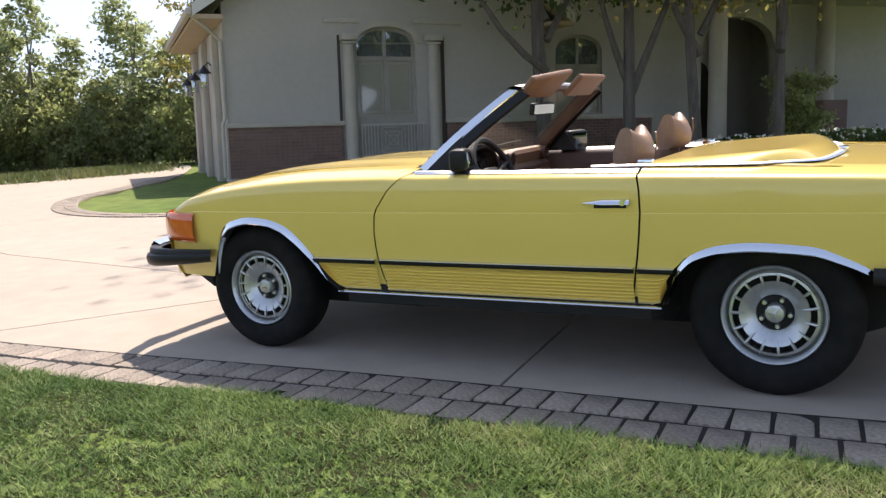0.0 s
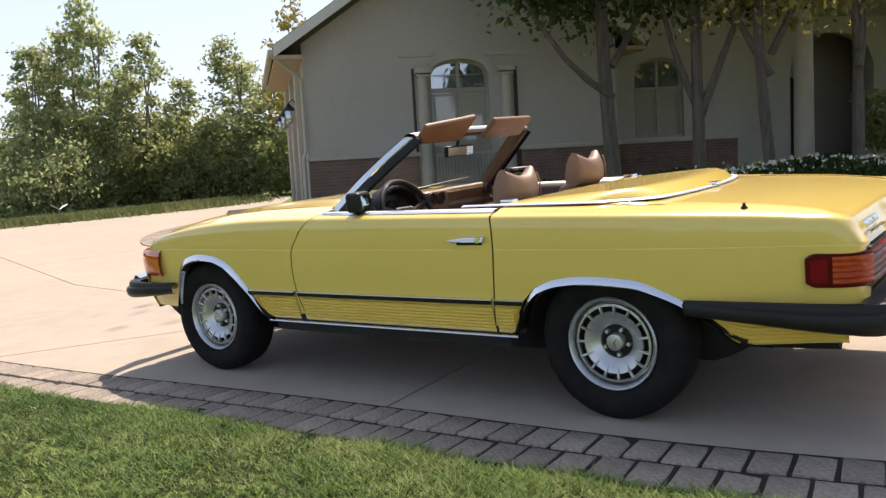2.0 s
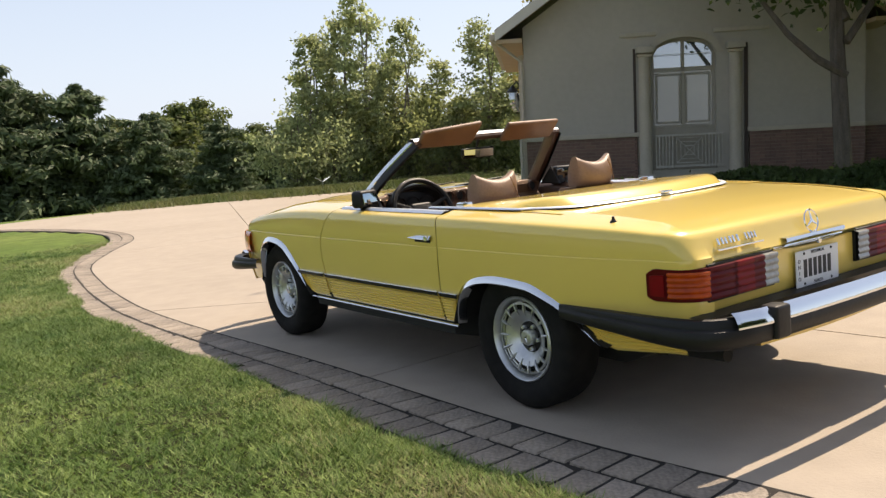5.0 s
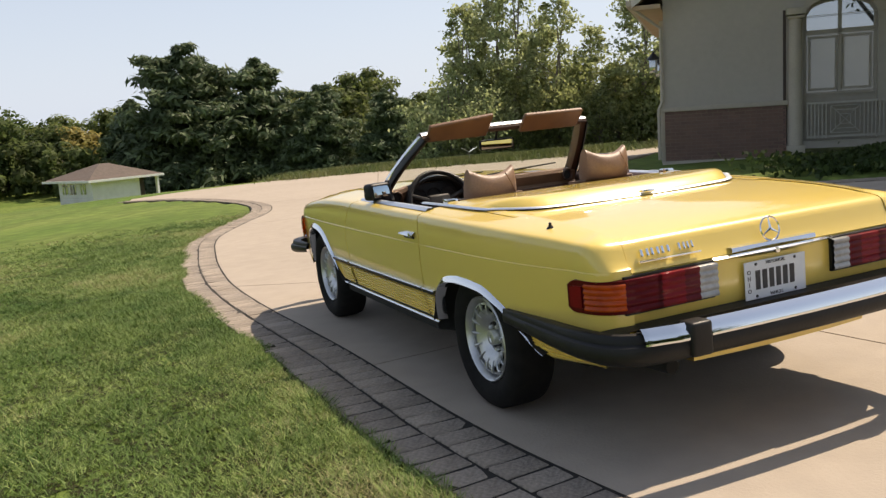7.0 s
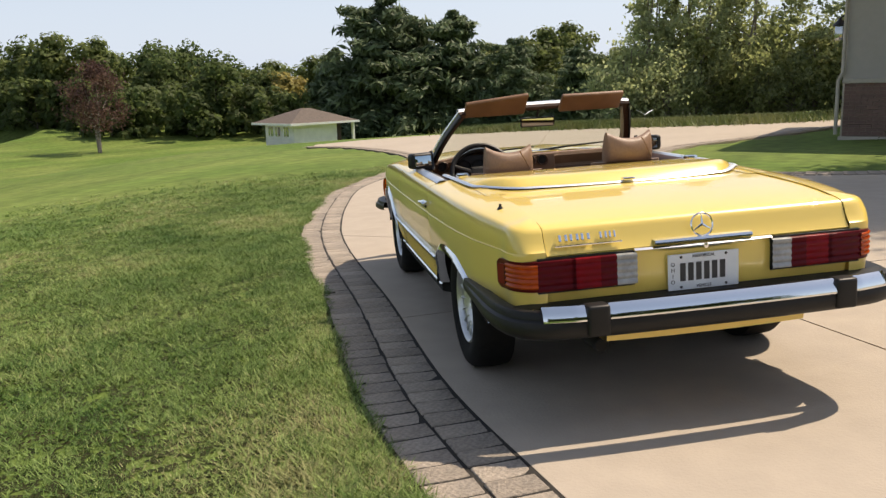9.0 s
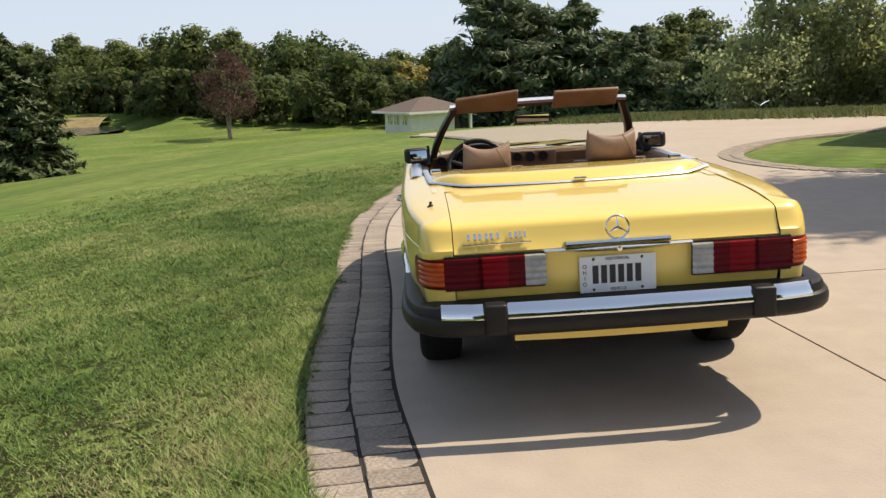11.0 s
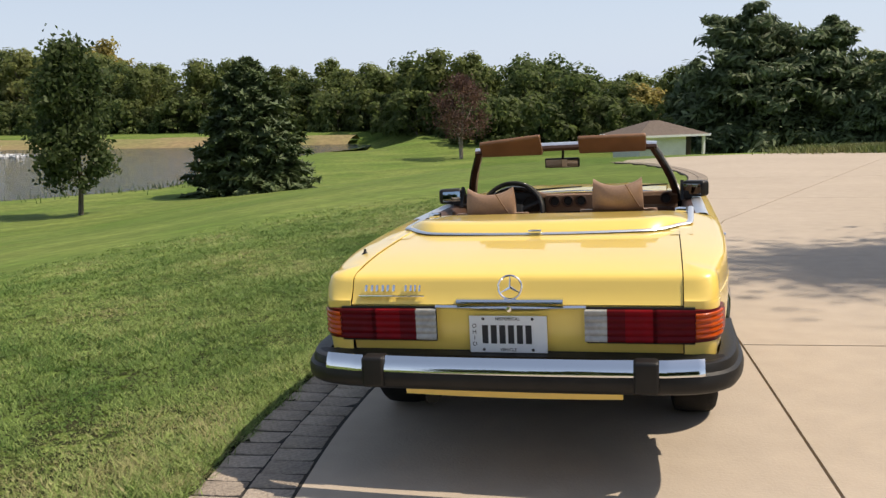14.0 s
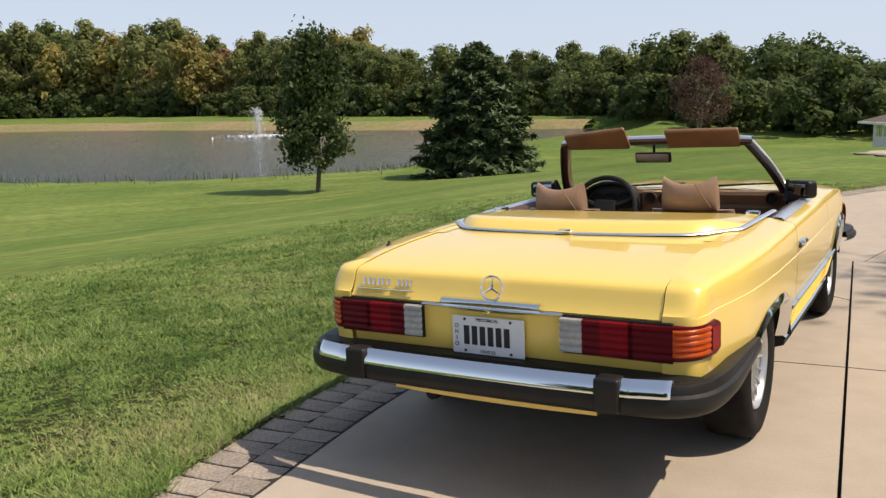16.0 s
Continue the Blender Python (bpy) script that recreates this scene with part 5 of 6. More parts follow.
# recessed entry
part("entry_wall", box_bm(12.0, 17.0, 3.6, 3.8, -0.4, 5.2), M["stucco"], house, smooth=0)
part("entry_wall", box_bm(12.0, 12.2, 1.5, 3.6, -0.4, 5.2), M["stucco"], house, smooth=0)
part("entry_wall", box_bm(16.8, 17.0, 1.5, 3.6, -0.4, 5.2), M["stucco"], house, smooth=0)
part("entry_ceiling", box_bm(12.0, 17.0, 1.5, 3.8, 4.2, 4.4), M["stucco"], house, smooth=0)
d = part("door", prism_bm(arch_ring(13.5, 15.1, 0.1, 2.4, 0.5), 0, 0.08, Matrix.Translation((0, 3.58, 0)) @ Matrix.Rotation(radians(90), 4, 'X')), M["wood"], house, "dark arched wooden front door", smooth=0)
# wainscot cap
for x0, x1, y in ((-0.05, 2.55, 0.0), (4.92, 7.5, 0.0), (7.4, 11.4, WS)):
    part("cap", box_bm(x0, x1, y - 0.09, y + 0.02, 1.14, 1.24, 0.015), M["trim"], house, "cast stone ledge")
# brickwork: backing and courses
def bricks(x0, x1, y, z0, z1):
    part("brick_backing", box_bm(x0, x1, y - 0.02, y + 0.28, z0, z1), M["mortar"], house, smooth=0)
    bm = bmesh.new()
    k, z = 0, z0 + 0.005
    while z + 0.06 < z1 + 0.005:
        x = x0 - (0.11 if k % 2 else 0.0)
        while x < x1:
            a, b = max(x, x0), min(x + 0.212, x1)
            if b - a > 0.03:
                r = bmesh.ops.create_cube(bm, size=1)
                bmesh.ops.scale(bm, vec=(b - a, 0.03, 0.064), verts=r["verts"])
                bmesh.ops.translate(bm, vec=((a + b) / 2, y - 0.027 + random.uniform(-0.002, 0.002), z + 0.032), verts=r["verts"])
            x += 0.224
        z += 0.0762
        k += 1
    ob = part("brickwork", bm, M["brick"], house, "brown brick courses", smooth=0)
    ob["kind"] = "stuff"


bricks(0.0, 2.50, 0.0, -0.3, 1.14)
bricks(4.97, 7.44, 0.0, -0.3, 1.14)
bricks(7.47, 11.38, WS, -0.3, 1.14)
# plinth ledge
part("plinth", box_bm(-0.07, 2.5, -0.1, 0.0, -0.3, 0.06, 0.01), M["trim"], house)


def window(x0, x1, z0, zs, rise, y, sill, mull):
    """Arched window: frame, mullions and panes set back in its opening."""
    w = empty("window", parent=house)
    w["label"] = "arched window with pale blinds behind dark glass"
    ring_o, ring_i = arch_ring(x0, x1, z0, zs, rise), arch_ring(x0 + 0.07, x1 - 0.07, z0 + 0.07, zs, rise - 0.07)
    part("window_frame", wall_bm(ring_o, [ring_i], y + 0.10, y + 0.17), M["frame"], w, smooth=0)
    part("transom", box_bm(x0 + 0.06, x1 - 0.06, y + 0.09, y + 0.17, sill - 0.04, sill + 0.05), M["frame"], w)
    for m in mull:
        part("mullion", box_bm(m - 0.035, m + 0.035, y + 0.09, y + 0.17, z0 + 0.06, zs + rise - 0.04), M["frame"], w)
    xs = [x0 + 0.06] + list(mull) + [x1 - 0.06]
    for a, b in zip(xs, xs[1:]):
        part("pane", box_bm(a, b, y + 0.13, y + 0.145, z0 + 0.05, sill), M["blind"], w, smooth=0)
        part("sash", wall_bm([(a + 0.04, z0 + 0.1), (b - 0.04, z0 + 0.1), (b - 0.04, sill - 0.08), (a + 0.04, sill - 0.08)], [[(a + 0.09, z0 + 0.15), (b - 0.09, z0 + 0.15), (b - 0.09, sill - 0.13), (a + 0.09, sill - 0.13)]], y + 0.11, y + 0.128), M["frame"], w, smooth=0)
    part("fanlight", wall_bm(arch_ring(x0 + 0.06, x1 - 0.06, sill, zs, rise - 0.06), [], y + 0.13, y + 0.145), M["pane"], w, smooth=0)
    return w


window(2.84, 4.26, 1.3, 2.95, 0.34, 0.0, 2.6, [3.55])
window(8.47, 9.86, 1.28, 2.95, 0.36, WS, 2.52, [9.165])
# blank panel and iron grille below the main window
part("spandrel", box_bm(2.84, 4.26, 0.12, 0.2, 0.3, 1.3), M["frame"], house)
grille = empty("window_grille", HM, "pale wrought-iron guard of upright bars below the window", "window guard")
for z in (0.44, 1.14):
    part("rail", box_bm(2.9, 4.38, -0.11, -0.08, z - 0.02, z + 0.02), M["iron"], grille)
for k in range(21):
    x = 2.91 + k * 0.0725
    if abs(k - 10) > 4:
        part("bar", tube_bm([(x, -0.095, 0.4), (x, -0.095, 1.16)], 0.013, 5), M["iron"], grille)
for s in (0.28, 0.19, 0.1):
    bm = bmesh.new()
    for a, b in (((-s, -s), (s, -s)), ((s, -s), (s, s)), ((s, s), (-s, s)), ((-s, s), (-s, -s)), ((-s, -s), (s, s)), ((-s, s), (s, -s))):
        join_bm(bm, tube_bm([(3.64 + a[0], -0.095, 0.79 + a[1]), (3.64 + b[0], -0.095, 0.79 + b[1])], 0.008, 5))
    part("panel", bm, M["iron"], grille)
# columns and arch surround of the main window
for xc in (2.68, 4.66):
    c = part("column", tube_bm([(xc, -0.06, 0.15), (xc, -0.06, 0.35), (xc, -0.06, 2.9)], [0.15, 0.14, 0.125], 20), M["trim"], house, "round stucco half column")
    part("capital", box_bm(xc - 0.19, xc + 0.19, -0.24, 0.02, 2.98, 3.12, 0.02), M["trim"], c)
    part("neck", box_bm(xc - 0.155, xc + 0.155, -0.2, 0.02, 2.9, 2.96, 0.02), M["trim"], c)
    part("foot", box_bm(xc - 0.18, xc + 0.18, -0.22, 0.02, 0.1, 0.28, 0.02), M["trim"], c)
# dark strips beside the columns: their shadow put in as colour
for x0, x1 in ((2.44, 2.50), (4.86, 4.94)):
    part("shadow_reveal", box_bm(x0, x1, -0.03, 0.03, 0.15, 3.1), M["wood"], house)
part("hood_mould", wall_bm(arch_ring(2.72, 4.40, 2.93, 2.94, 0.50), [arch_ring(2.86, 4.24, 2.935, 2.95, 0.345)], -0.07, 0.0), M["trim"], house, smooth=0)
for x0, x1 in ((2.15, 2.95), (4.2, 5.4)):
    part("lintel", box_bm(x0, x1, -0.05, 0.0, 3.36, 3.45, 0.012), M["trim"], house)
# gable roof with deep rakes
SL = (6.2 - 3.72) / 3.72
for s in (1, -1):
    xa, xb = (-0.62, 3.72) if s == 1 else (8.06, 3.72)
    za = 3.72 + 0.18 - 0.62 * SL
    zb = 6.2 + 0.18
    q = [(xa, za), (xb, zb), (xb, zb + 0.16), (xa, za + 0.16)]
    part("roof", wall_bm(q if s == 1 else q[::-1], [], -0.5, 7.7), M["roof"], house, "brown shingle roof", smooth=0)
    qf = [(xa, za - 0.1), (xb, zb - 0.1), (xb, zb + 0.14), (xa, za + 0.14)]
    part("fascia", wall_bm(qf if s == 1 else qf[::-1], [], -0.56, -0.503), M["fascia"], house, "pale painted fascia", smooth=0)
    qs = [(xa + s * 0.03, za - 0.03), (xb, zb - 0.03), (xb, zb - 0.004), (xa + s * 0.03, za - 0.004)]
    part("soffit", wall_bm(qs if s == 1 else qs[::-1], [], -0.5, 0.0), M["soffit"], house, "warm painted soffit", smooth=0)
part("eave_box", box_bm(-0.6, -0.02, -0.5, 7.6, 3.34, 3.43), M["soffit"], house, smooth=0)
part("eave_box", box_bm(7.46, 8.05, -0.5, WS, 3.34, 3.43), M["soffit"], house, smooth=0)
gut = part("gutter", box_bm(-0.74, -0.62, -0.5, 7.7, 3.42, 3.56, 0.03), M["trim"], house, "pale metal gutter")
part("downpipe", tube_bm([(-0.66, -0.42, 3.42), (-0.5, -0.35, 3.3), (-0.05, -0.05, 2.95), (-0.05, -0.05, 1.36), (-0.12, -0.1, 1.2), (-0.12, -0.1, 0.1)], 0.04, 8), M["trim"], gut)
part("wing_roof", wall_bm([(7.2, 5.5), (24, 5.5), (24, 5.75), (7.2, 5.75)], [], 0.6, 9), M["roof"], house, smooth=0)
part("back_roof", grid_bm([[(3.8, 6, 4.0), (24, 6, 4.0)], [(3.8, 0.7, 5.7), (24, 0.7, 5.7)], [(3.8, 6, 8.4), (24, 6, 8.4)]]), M["roof"], house, smooth=0)
part("porch_roof", box_bm(11.6, 24, -1.2, 1.2, 4.25, 5.3), M["stucco"], house, "deep stucco porch canopy", smooth=0)
part("porch_column", tube_bm([(11.9, -0.9, -0.3), (11.9, -0.9, 4.3)], [0.24, 0.21], 18), M["trim"], house)
part("porch_column", tube_bm([(16.8, 0.6, 1.5), (16.8, 0.6, 4.9)], [0.27, 0.23], 18), M["trim"], house)
part("porch_pier", box_bm(16.35, 17.25, 0.15, 1.05, -0.4, 1.5, 0.02), M["brick"], house)
part("interior_screen", box_bm(7.5, 11.4, WS + 0.6, WS + 0.65, 0.6, 3.6), M["wood"], house, smooth=0)
part("interior_screen", box_bm(2.6, 4.6, 0.6, 0.65, 0.3, 3.6), M["wood"], house, smooth=0)
# garage side: pilasters, lanterns
for y in (1.2, 3.6, 6.0):
    part("pilaster", box_bm(-0.14, 0.0, y - 0.28, y + 0.28, -0.5, 3.2, 0.02), M["trim"], house)
    lamp = empty("wall_lantern", HM @ pose(-0.3, y, 2.05), "dark metal wall lantern on the garage side", "wall lamp", "lanterns on the garage side")
    part("cage", box_bm(-0.09, 0.09, -0.09, 0.09, 0, 0.32, 0.02), M["pane"], lamp)
    part("cap", lathe_bm([(0.001, 0.5), (0.05, 0.44), (0.15, 0.33), (0.15, 0.31), (0.001, 0.31)], 8), M["ink"], lamp).matrix_local = Matrix.Rotation(radians(-90), 4, 'Y')
    part("arm", tube_bm([(0.0, 0, 0.46), (0.1, 0, 0.56), (0.18, 0, 0.45)], 0.015, 6), M["ink"], lamp)

# ---- small shed by the drive ----
SHM = Matrix.Translation((0.1, 61.6, -3.42)) @ Matrix.Rotation(radians(34), 4, 'Z') @ Matrix.Scale(0.93, 4)
shed = empty("shed", SHM, "small white pump house with a hipped brown roof", "shed")
part("wall", box_bm(-2.7, 1.5, -2.0, 2.0, -0.6, 2.25), M["white"], shed, "white boarded walls", smooth=0)
for k in range(11):
    z = 0.05 + k * 0.2
    part("board", box_bm(-2.72, 1.52, -2.035, -2.0, z, z + 0.185), M["white"], shed, smooth=0)
    part("board", box_bm(-2.735, -2.70, -2.0, 2.0, z, z + 0.185), M["white"], shed, smooth=0)
part("roof", grid_bm([[(-3.5, -2.8, 2.25), (3.3, -2.8, 2.25), (3.3, 2.8, 2.25), (-3.5, 2.8, 2.25)], [(-0.5, -0.1, 3.35), (0.3, -0.1, 3.35), (0.3, 0.1, 3.35), (-0.5, 0.1, 3.35)]], closed_v=True), M["roof"], shed, smooth=0)
part("fascia", box_bm(-3.52, 3.32, -2.82, 2.82, 2.1, 2.27), M["white"], shed, smooth=0)
part("post", box_bm(2.9, 3.1, -2.4, -2.2, -0.4, 2.2), M["white"], shed, smooth=0)
# the open store's shade is drawn as a solid dark block
part("recess", box_bm(1.52, 2.6, -1.2, 1.9, -0.4, 2.1), M["wood"], shed, "solid dark block standing in for the shaded open store", smooth=0)
for y in (-1.0, 0.2, 1.2):
    wdw = part("window", box_bm(-2.76, -2.74, y - 0.33, y + 0.33, 1.2, 1.95), M["pane"], shed, smooth=0)
    part("frame", box_bm(-2.79, -2.765, y - 0.04, y + 0.04, 1.2, 1.95), M["white"], wdw, smooth=0)


# ---- trees and plants ----
def limb_bm(bm, a, b, r0, r1, bend, rng, n=7):
    a, b = Vector(a), Vector(b)
    pts = []
    off = Vector(rng.normal(size=3)) * bend
    for k in range(5):
        t = k / 4
        pts.append(a.lerp(b, t) + off * math.sin(math.pi * t) * (b - a).length)
    return join_bm(bm, tube_bm(pts, [r0 + (r1 - r0) * k / 4 for k in range(5)], n)), pts


def broadleaf(name, h, w, clear, leaves, size, leaf_mat, bark, seed, label, category="tree", clumps=42, trunk=None, lean=0.02, stems=1, open_=0.0, shape=0.55, shift=(0, 0), forks=(), clump=0.0):
    """A tree with tapered trunk and limbs and a crown of leaf clumps with gaps; built at the origin."""
    rng = np.random.default_rng(seed)
    tree = empty(name)
    tagged(tree, label, category)
    bm = bmesh.new()
    tr = trunk or h * 0.022
    ends = []
    for s in range(stems):
        dx, dy = (rng.normal(size=2) * lean * h) + (rng.normal(size=2) * 0.06 * h if stems > 1 else 0)
        bm, pts = limb_bm(bm, (0, 0, -0.3), (dx, dy, h * 0.86), tr, tr * 0.2, 0.02, rng)
        for k in range(max(5, 11 // stems)):
            z = clear + (h * 0.8 - clear) * (k + rng.uniform(0, 0.8)) / 11
            base = Vector((dx, dy, 0)) * (z / (h * 0.86)) + Vector((0, 0, z))
            a = float(rng.uniform(0, 2 * math.pi))
            prof = math.sin(math.pi * min(1, max(0.08, ((z - clear) / (h - clear)) ** shape))) ** 0.7
            reach = w * 0.5 * (0.55 + 0.4 * prof) * rng.uniform(0.7, 1.0)
            tip = base + Vector((math.cos(a) * reach, math.sin(a) * reach, reach * rng.uniform(0.35, 0.9)))
            if tip.z > h:
                tip.z = h * 0.97
            bm, _ = limb_bm(bm, base, tip, tr * 0.42 * (1 - 0.5 * z / h), tr * 0.08, 0.06, rng, 5)
            ends.append(tip)
    for z, az, up, length, r in forks:
        a_ = Vector((0, 0, z))
        d_ = Vector((math.cos(az) * math.cos(up), math.sin(az) * math.cos(up), math.sin(up)))
        bm, _ = limb_bm(bm, a_, a_ + d_ * length, r, r * 0.35, 0.05, rng)
        ends.append(a_ + d_ * length)
    part("trunk", bm, bark, tree)
    cen = []
    while len(cen) < clumps:
        t = rng.uniform(0, 1) ** 0.85
        z = clear + (h - clear) * t
        prof = math.sin(math.pi * min(0.985, max(0.06, t ** shape))) ** 0.75
        r = w / 2 * prof * math.sqrt(rng.uniform(0.05, 1)) * rng.uniform(0.75, 1.08)
        a = rng.uniform(0, 2 * math.pi)
        cen.append((r * math.cos(a) + shift[0] * z / h, r * math.sin(a) + shift[1] * z / h, z))
    cen += [tuple(e) for e in ends]
    cen = np.array(cen)
    k = rng.integers(0, len(cen), leaves)
    spread = w * 0.085 * (1 - open_ * 0.5) * rng.uniform(0.6, 1.5, len(cen))
    pos = cen[k] + rng.normal(size=(leaves, 3)) * spread[k][:, None] * (1, 1, 0.75)
    facing = None
    if clump:
        way = rng.normal(size=(leaves, 3))
        way /= np.linalg.norm(way, axis=1, keepdims=True)
        rad = clump * w * rng.uniform(0.6, 1.35, len(cen))
        pos = cen[k] + way * (rad[k] * rng.uniform(0.35, 1.1, leaves) ** 0.6)[:, None] * (1, 1, 0.78)
        facing = way * 0.8 + np.array([0, 0, 0.15])
    ok = pos[:, 2] > clear * 0.75
    cards("crown", pos[ok], size, leaf_mat, tree, seed=seed, facing=None if facing is None else facing[ok])
    return tree


def conifer(name, h, w, leaves, size, leaf_mat, seed, label, tiers=16, droop=-0.12, bare=0.03, ragged=0.25, power=0.85, pads=0):
    """A conifer of whorled boughs set with sprays of needles."""
    rng = np.random.default_rng(seed)
    tree = empty(name)
    tagged(tree, label, "conifer tree")
    bm = tube_bm([(0, 0, -0.3), (0, 0, h * 0.5), (0, 0, h * 0.98)], [h * 0.02, h * 0.013, 0.02], 7)
    pos, face = [], []
    for k in range(tiers):
        t = k / (tiers - 1)
        z = h * (bare + (0.97 - bare) * t)
        R = w / 2 * ((1 - t) ** power) + 0.12
        nb = max(4, int(12 * (1 - t) + 4))
        for b in range(nb):
            a = 2 * math.pi * (b + rng.uniform(-0.3, 0.3)) / nb + k * 0.7
            z = h * (bare + (0.97 - bare) * min(1.0, max(0.0, t + (rng.uniform(-0.6, 0.6) / tiers if pads else 0.0))))
            L = R * rng.uniform(1 - ragged, 1 + ragged * 0.45)
            up = droop * (1 - t) + 0.35 * t + rng.uniform(-0.06, 0.06)
            tip = (math.cos(a) * L, math.sin(a) * L, z + L * up)
            if b % 2 == 0:
                join_bm(bm, tube_bm([(0, 0, z), tip], [0.03, 0.008], 4, caps=False))
            n = int(leaves / tiers / nb * (0.35 + 1.3 * (1 - t)))
            if pads:                     # flat pads of needles, thicker towards the tip
                f = rng.uniform(0.3, 1.0, pads)[rng.integers(0, pads, n)]
                way = rng.normal(size=(n, 3))
                way /= np.linalg.norm(way, axis=1, keepdims=True)
                q = f[:, None] * np.array((tip[0], tip[1], tip[2] - z)) + (0, 0, z) + way * (0.24 * L + 0.25) * (1, 1, 0.46) * rng.uniform(0.3, 1.15, (n, 1))
                face.append(way * 0.8 + (0, 0, 0.15))
            else:
                s = rng.uniform(0.15, 1.0, n) ** 0.7
                q = np.outer(s, (tip[0], tip[1], tip[2] - z)) + (0, 0, z)
                q += rng.normal(size=(n, 3)) * (0.22 * L * (1.1 - s)[:, None] + 0.06) * (0.55, 0.55, 0.28)
                face.append(np.stack([0 * s + math.cos(a) * 0.3, 0 * s + math.sin(a) * 0.3, 0 * s + 0.5], 1))
            pos.append(q)
    part("trunk", bm, M["bark"], tree)
    cards("crown", np.concatenate(pos), size, leaf_mat, tree, up=0.6, aspect=3.4, seed=seed, facing=np.concatenate(face), loose=0.8)
    return tree


def put(tree, x, y, s=1.0, turn=0.0, sink=0.0, first=False, wide=None):
    wide = wide or s
    m = Matrix.Translation((x, y, float(ground_z(x, y)) - sink)) @ Matrix.Rotation(turn, 4, 'Z')
    if first:
        tree.matrix_world = m @ Matrix.Diagonal((wide, wide, s, 1))
        return tree
    c = copy_thing(tree, m)
    c.scale = (wide, wide, s)
    return c


# single trees on the lawn
put(conifer("spruce_tree", 6.9, 6.6, 26000, 0.20, M["needle"], 3, "dense dark spruce standing on the lawn by the pond", tiers=24, ragged=0.3, power=0.62), -20.1, 35.3, first=True)
put(broadleaf("pear_tree", 6.9, 3.2, 1.25, 13000, 0.15, M["leaf_pear"], M["bark"], 4, "young upright dark green tree on the lawn near the pond", clumps=80, trunk=0.12, shape=0.44), -23.3, 25.6, first=True)
put(broadleaf("plum_tree", 6.9, 5.6, 2.0, 4000, 0.15, M["leaf_red"], M["pale_bark"], 6, "thin purple-leaved ornamental tree with a bare pale stem", clumps=60, trunk=0.15, open_=0.3, stems=2, shape=0.5), -16.0, 65.8, first=True)

# tall pines beyond the shed
pines = [conifer("pine_tree", 12.6, 11.0, 22000, 0.26, M["pine"], 8, "tall dark green pine behind the shed", tiers=14, droop=-0.02, ragged=0.6, power=0.45, pads=4, bare=0.05),
         conifer("pine_tree", 12.0, 9.5, 20000, 0.26, M["pine"], 9, "broad dark pine with layered boughs", tiers=13, droop=0.06, ragged=0.65, power=0.5, pads=4, bare=0.05)]
for k, (x, y, s, t) in enumerate(((7.6, 74, 0.98, 0.0), (14.2, 74, 0.92, 1.0), (10.6, 79, 0.84, 2.1), (3.6, 78, 0.64, 5.0), (18.6, 70, 0.60, 0.6), (23.5, 66, 0.55, 3.0), (28, 60, 0.5, 4.0), (33, 56, 0.5, 1.9))):
    put(pines[k % 2], x, y, s, t, first=k < 2, wide=s * 1.08)
# woods round the lawn and the pond
far = [broadleaf("woodland_tree", 12, 10.5, 1.2, 4300, 0.44, M["leaf_far"], M["bark"], 11, "full green tree at the edge of the woods", clumps=46, shape=0.5, clump=0.15),
       broadleaf("woodland_tree", 11, 9.0, 0.8, 4100, 0.42, M["leaf_deep"], M["bark"], 12, "dark green tree at the edge of the woods", clumps=46, shape=0.5, clump=0.15),
       broadleaf("woodland_tree", 12.5, 9.0, 1.0, 3900, 0.44, M["leaf_gold"], M["bark"], 13, "yellowing tree at the edge of the woods", clumps=40, shape=0.52, clump=0.15),
       broadleaf("woodland_tree", 13.5, 8.5, 2.0, 3800, 0.42, M["leaf_wood"], M["pale_bark"], 14, "tall pale green tree in the woods", clumps=40, shape=0.6, clump=0.15),
       broadleaf("woodland_tree", 11, 8.5, 0.6, 3600, 0.42, M["leaf_russet"], M["bark"], 15, "russet-brown tree at the edge of the woods", clumps=38, shape=0.5, clump=0.15)]
line = smooth_path([(-215, 62), (-185, 92), (-150, 112), (-112, 112), (-80, 108), (-52, 108), (-34, 102), (-20, 88), (-6, 79), (10, 82), (26, 76), (40, 64), (52, 50)], 6.6)
rng = np.random.default_rng(21)
used = set()
for k, (x, y) in enumerate(line):
    d_ = line[min(k + 1, len(line) - 1)] - line[max(k - 1, 0)]
    out = np.array([-d_[1], d_[0]]) / np.linalg.norm(d_)
    if out @ np.array([x, y - 40]) < 0:
        out = -out
    az = math.degrees(math.atan2(x, y + 5))
    rise = np.interp(az, [-60, -54, -47, -41, -36, -33, -22, -14, -8, -3, 1, 13, 16, 20, 40], [3.9, 3.9, 3.8, 3.8, 3.1, 2.5, 2.4, 2.7, 2.3, 1.5, 1.5, 2.2, 3.2, 1.9, 1.9])
    tall = 1.4 + math.hypot(x, y + 5) * math.tan(radians(float(rise))) - float(ground_z(x, y))
    for row in range(3):
        kind = rng.choice(5, p=[0.20, 0.08, 0.18, 0.46, 0.08] if x < -90 else [0.50, 0.32, 0.07, 0.08, 0.03])
        q = np.array([x, y]) + out * (row * 7 + rng.uniform(-2.5, 2.5)) + rng.uniform(-1.5, 1.5, 2)
        s = tall / (12, 11, 12.5, 13.5, 15)[kind] * rng.uniform(0.78, 1.10) * (1.0 + 0.05 * row)
        put(far[kind], q[0], q[1], s, rng.uniform(0, 6.28), sink=0.3, first=kind not in used, wide=max(s, 0.72) * rng.uniform(0.85, 1.1))
        used.add(kind)
